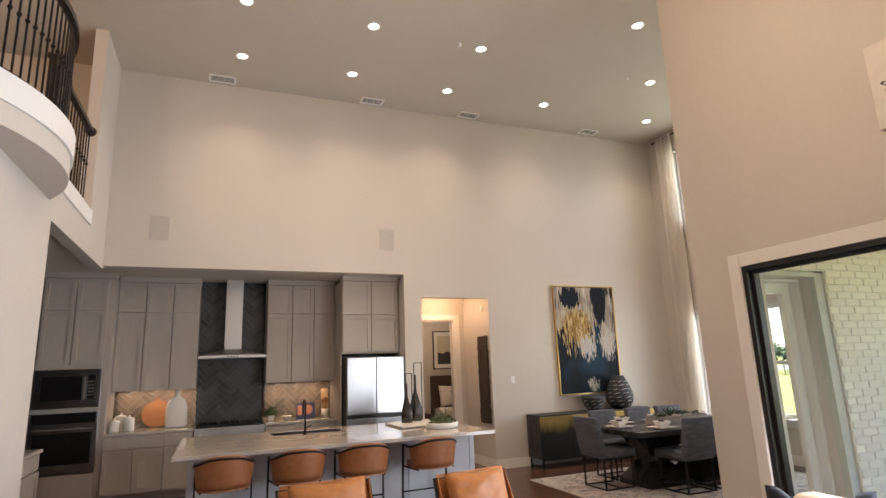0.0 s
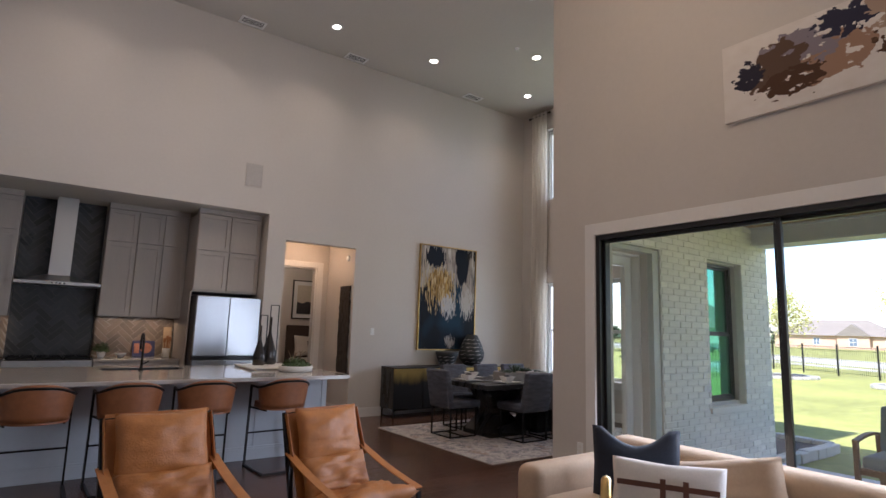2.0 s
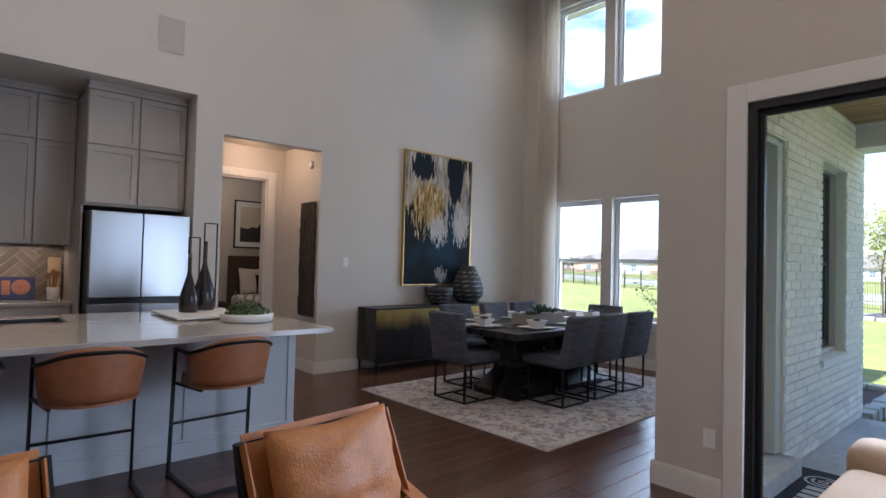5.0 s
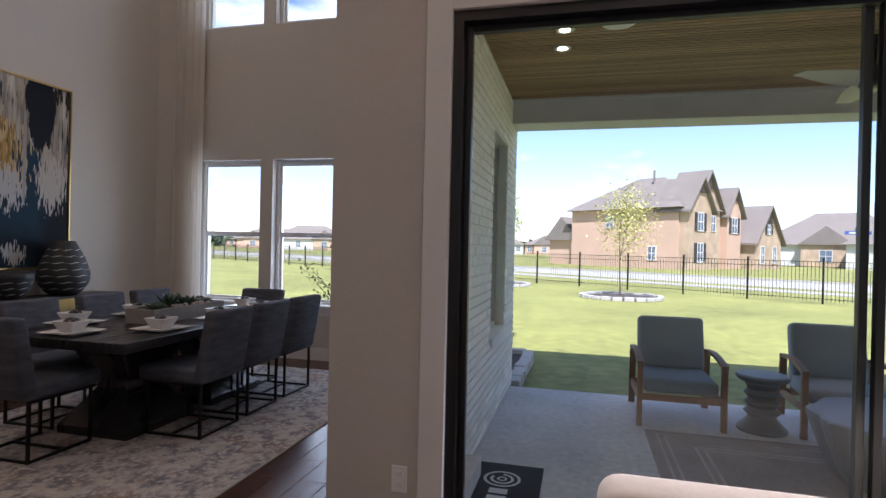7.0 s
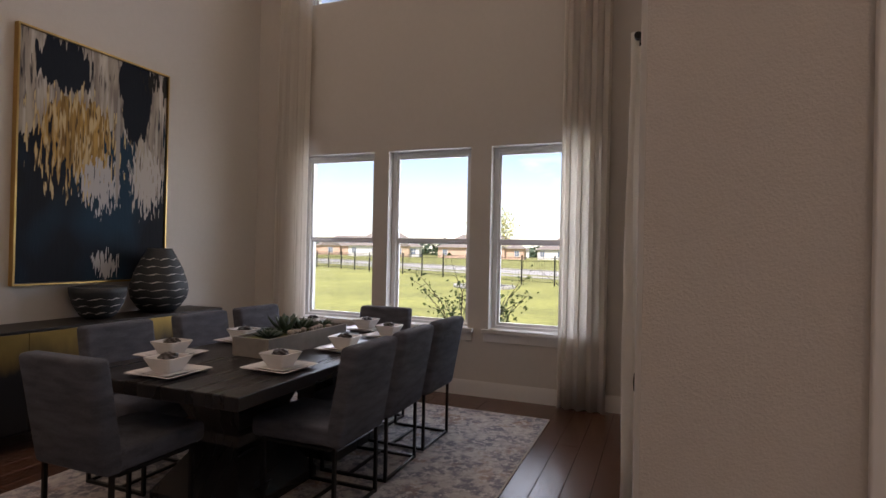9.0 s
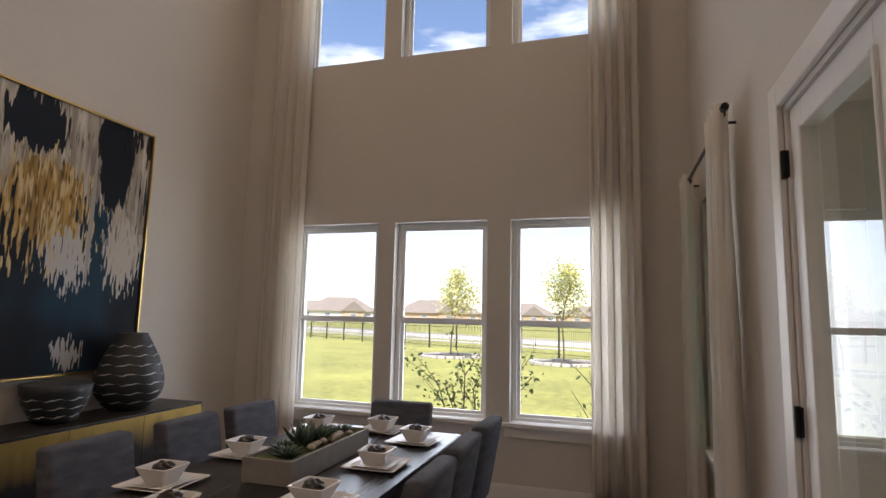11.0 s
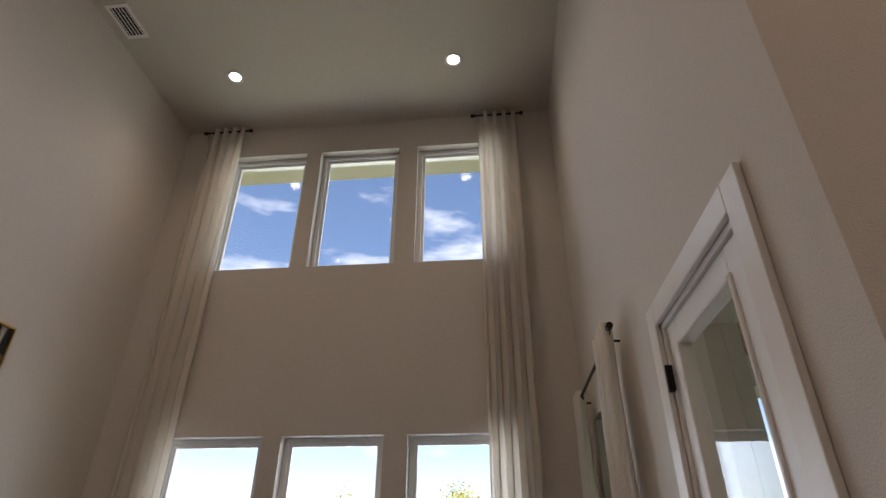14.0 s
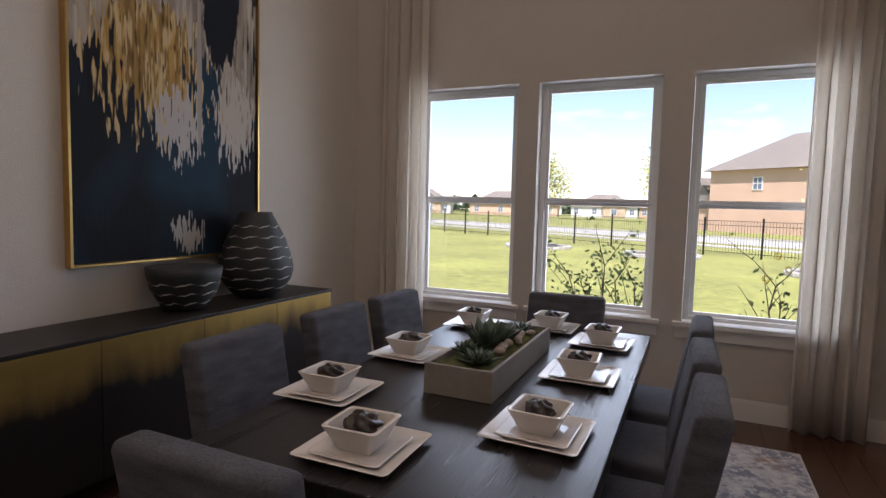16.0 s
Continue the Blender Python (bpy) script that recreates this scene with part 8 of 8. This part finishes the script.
TREEM = mat("far_foliage", (0.05, 0.075, 0.04), 0.9, vary=0.4, scale=2)
bm = bmesh.new()
rnd = random.Random(77)
verts, faces = [], []
for i in range(2600):
    a = radians(rnd.uniform(-35, 75))
    dist = rnd.uniform(240, 300)
    hgt = 4.5 + 3.5 * noise.noise(Vector((a * 9, 0, 0))) + 2 * noise.noise(Vector((a * 40, 1, 0)))
    c = Vector((dist * math.cos(a), dist * math.sin(a), GZ + rnd.uniform(0, max(hgt, 1.5))))
    s = rnd.uniform(1.0, 2.4)
    o = len(verts)
    for _ in range(8):
        verts.append(tuple(c + Vector((rnd.gauss(0, s * 0.6), rnd.gauss(0, s * 0.6), rnd.gauss(0, s * 0.45)))))
    faces += [(o, o + 1, o + 2), (o + 2, o + 3, o + 4), (o + 4, o + 5, o), (o + 5, o + 6, o + 7), (o + 1, o + 3, o + 6)]
bm.free()
me = bpy.data.meshes.new("treeline")
me.from_pydata(verts, [], faces)
me.materials.append(TREEM)
tagged(new("treeline", me), "distant dark green line of trees", "trees", kind="stuff")

# ---- pieces: floor planks ----
PW = 0.165
rnd = random.Random(31)
plank_mesh = {}


def plank_of(L):
    if L not in plank_mesh:
        bm = bmesh.new()
        box(bm, 0.0012, L - 0.0012, 0.0012, PW - 0.0012, -0.015, 0.0, 0.0022, 1)
        plank_mesh[L] = mesh_of(bm, "plank", FLOORWOOD)
    return plank_mesh[L]


regions = [(-4.0, XP, -4.5, 3.36), (-4.0, XE, 3.36, YN), (-4.0, 3.34, YN, KB), (3.63, 4.84, YN, HB), (1.6, 9.4, HB, 12.1)]
LENS = (0.6, 0.9, 1.2, 1.5, 1.8)
verts, faces = [], []
count = 0
for x0, x1, y0, y1 in regions:
    y = y0
    while y < y1 - 0.01:
        w = min(PW, y1 - y)
        x = x0 - rnd.choice((0, 0.3, 0.6, 0.9))
        while x < x1 - 0.01:
            L = rnd.choice(LENS)
            a, b = max(x, x0), min(x + L, x1)
            near = w > PW - 0.001 and a == x and b == x + L and a > 2.2 and 2.4 < y < 7.7 and count < 300
            if near:
                ob = new("plank", plank_of(L))
                ob.parent = floor
                ob.matrix_basis = Matrix.Translation((x, y, 0))
                count += 1
            elif b - a > 0.01:
                o = len(verts)
                g = 0.0012
                verts += [(a + g, y + g, 0), (b - g, y + g, 0), (b - g, y + w - g, 0), (a + g, y + w - g, 0), (a, y, -0.014), (b, y, -0.014), (b, y + w, -0.014), (a, y + w, -0.014)]
                faces += [(o, o + 1, o + 2, o + 3), (o, o + 4, o + 5, o + 1), (o + 1, o + 5, o + 6, o + 2), (o + 2, o + 6, o + 7, o + 3), (o + 3, o + 7, o + 4, o)]
            x += L
        y += PW
FW2 = FLOORWOOD.copy()
FW2.name = "floor_wood_joined"
island_random(FW2, 0.28)
me = bpy.data.meshes.new("planks")
me.from_pydata(verts, [], faces)
me.materials.append(FW2)
ob = tagged(new("planks", me), "dark brown hardwood planks", kind="stuff")
ob.parent = floor

# ---- pieces: painted brick of the patio wall ----
BRICKW = mat("white_brick", (0.80, 0.775, 0.70), 0.85, vary=0.12, scale=9, bump=0.5, bscale=60, random_obj=0.5)
MORTAR = mat("pale_mortar", (0.72, 0.70, 0.64), 0.95, vary=0.1, bump=0.4)
BF = 3.02
OPEN = [(5.22, 6.36, -1, 2.46), (7.38, 8.26, 0.62, 2.46)]
bwall = shell("wall_brick", "y", BF + 0.012, 3.115, XP + 0.26, XE + 0.29, -0.4, 6.1, OPEN, MORTAR, "white painted brick patio wall")
shell("wall_brick_east", "x", XE + 0.222, XE + 0.29, 3.115, YN + 0.2, -0.4, 6.1, holes_e, MORTAR, "white painted brick outside wall")
BLn, BH, J = 0.235, 0.075, 0.01
bm = bmesh.new()
box(bm, 0, BLn - J, 0, 0.06, 0, BH - J, 0.004, 1)
full_brick = mesh_of(bm, "brick", BRICKW)
verts, faces = [], []
count = 0
z, row = -0.15, 0
while z < 3.1:
    x = XP + 0.27 - (BLn / 2 if row % 2 else 0)
    while x < XE + 0.29:
        a, b = max(x, XP + 0.262), min(x + BLn - J, XE + 0.288)
        for h in OPEN:
            if h[2] < z + BH / 2 < h[3]:
                if a < h[0] < b:
                    b = h[0]
                elif a < h[1] < b:
                    a = h[1]
                elif h[0] <= a and b <= h[1]:
                    a = b
        if b - a > 0.02:
            whole = abs(b - a - (BLn - J)) < 1e-4
            if whole and 6.2 < x < 8.8 and 0.1 < z < 2.9 and count < 300:
                ob = new("brick", full_brick)
                ob.parent = bwall
                ob.matrix_basis = pose(x, BF + rnd.uniform(-0.002, 0.002), z, 0, 0, rnd.uniform(-0.4, 0.4))
                count += 1
            else:
                o = len(verts)
                dy = rnd.uniform(-0.002, 0.002)
                verts += [(p, BF + q, r) for q, e in ((dy, 0.003), (0.02, 0)) for p, r in ((a + e, z + e), (b - e, z + e), (b - e, z + BH - J - e), (a + e, z + BH - J - e))]
                faces += [(o, o + 1, o + 2, o + 3), (o, o + 4, o + 5, o + 1), (o + 1, o + 5, o + 6, o + 2), (o + 2, o + 6, o + 7, o + 3), (o + 3, o + 7, o + 4, o)]
        x += BLn
    z += BH
    row += 1
BW2 = BRICKW.copy()
BW2.name = "white_brick_joined"
island_random(BW2, 0.14)
me = bpy.data.meshes.new("bricks")
me.from_pydata(verts, [], faces)
me.materials.append(BW2)
ob = tagged(new("bricks", me), "white painted bricks", kind="stuff")
ob.parent = bwall
bm = bmesh.new()
box(bm, 7.34, 8.30, BF - 0.03, 3.11, 0.55, 0.618, 0.005)
solid("brick_sill", bm, BRICKW, "white painted brick window sill", kind="structure")
bm = bmesh.new()
for a in ((6.237, 6.355, 0, 2.44), (5.225, 5.328, 0, 2.44), (5.328, 6.237, 2.402, 2.45)):
    box(bm, a[0], a[1], 3.05, 3.118, a[2], a[3])
solid("door_brickmould", bm, mat("sage_trim", (0.5, 0.52, 0.48), 0.5), "pale painted frame round the patio door", kind="structure")
bm = bmesh.new()
box(bm, 5.2, 6.36, 2.9, 3.2, SLAB, -0.021)
solid("door_step", bm, CONCRETE, "concrete step at the patio door", kind="structure")
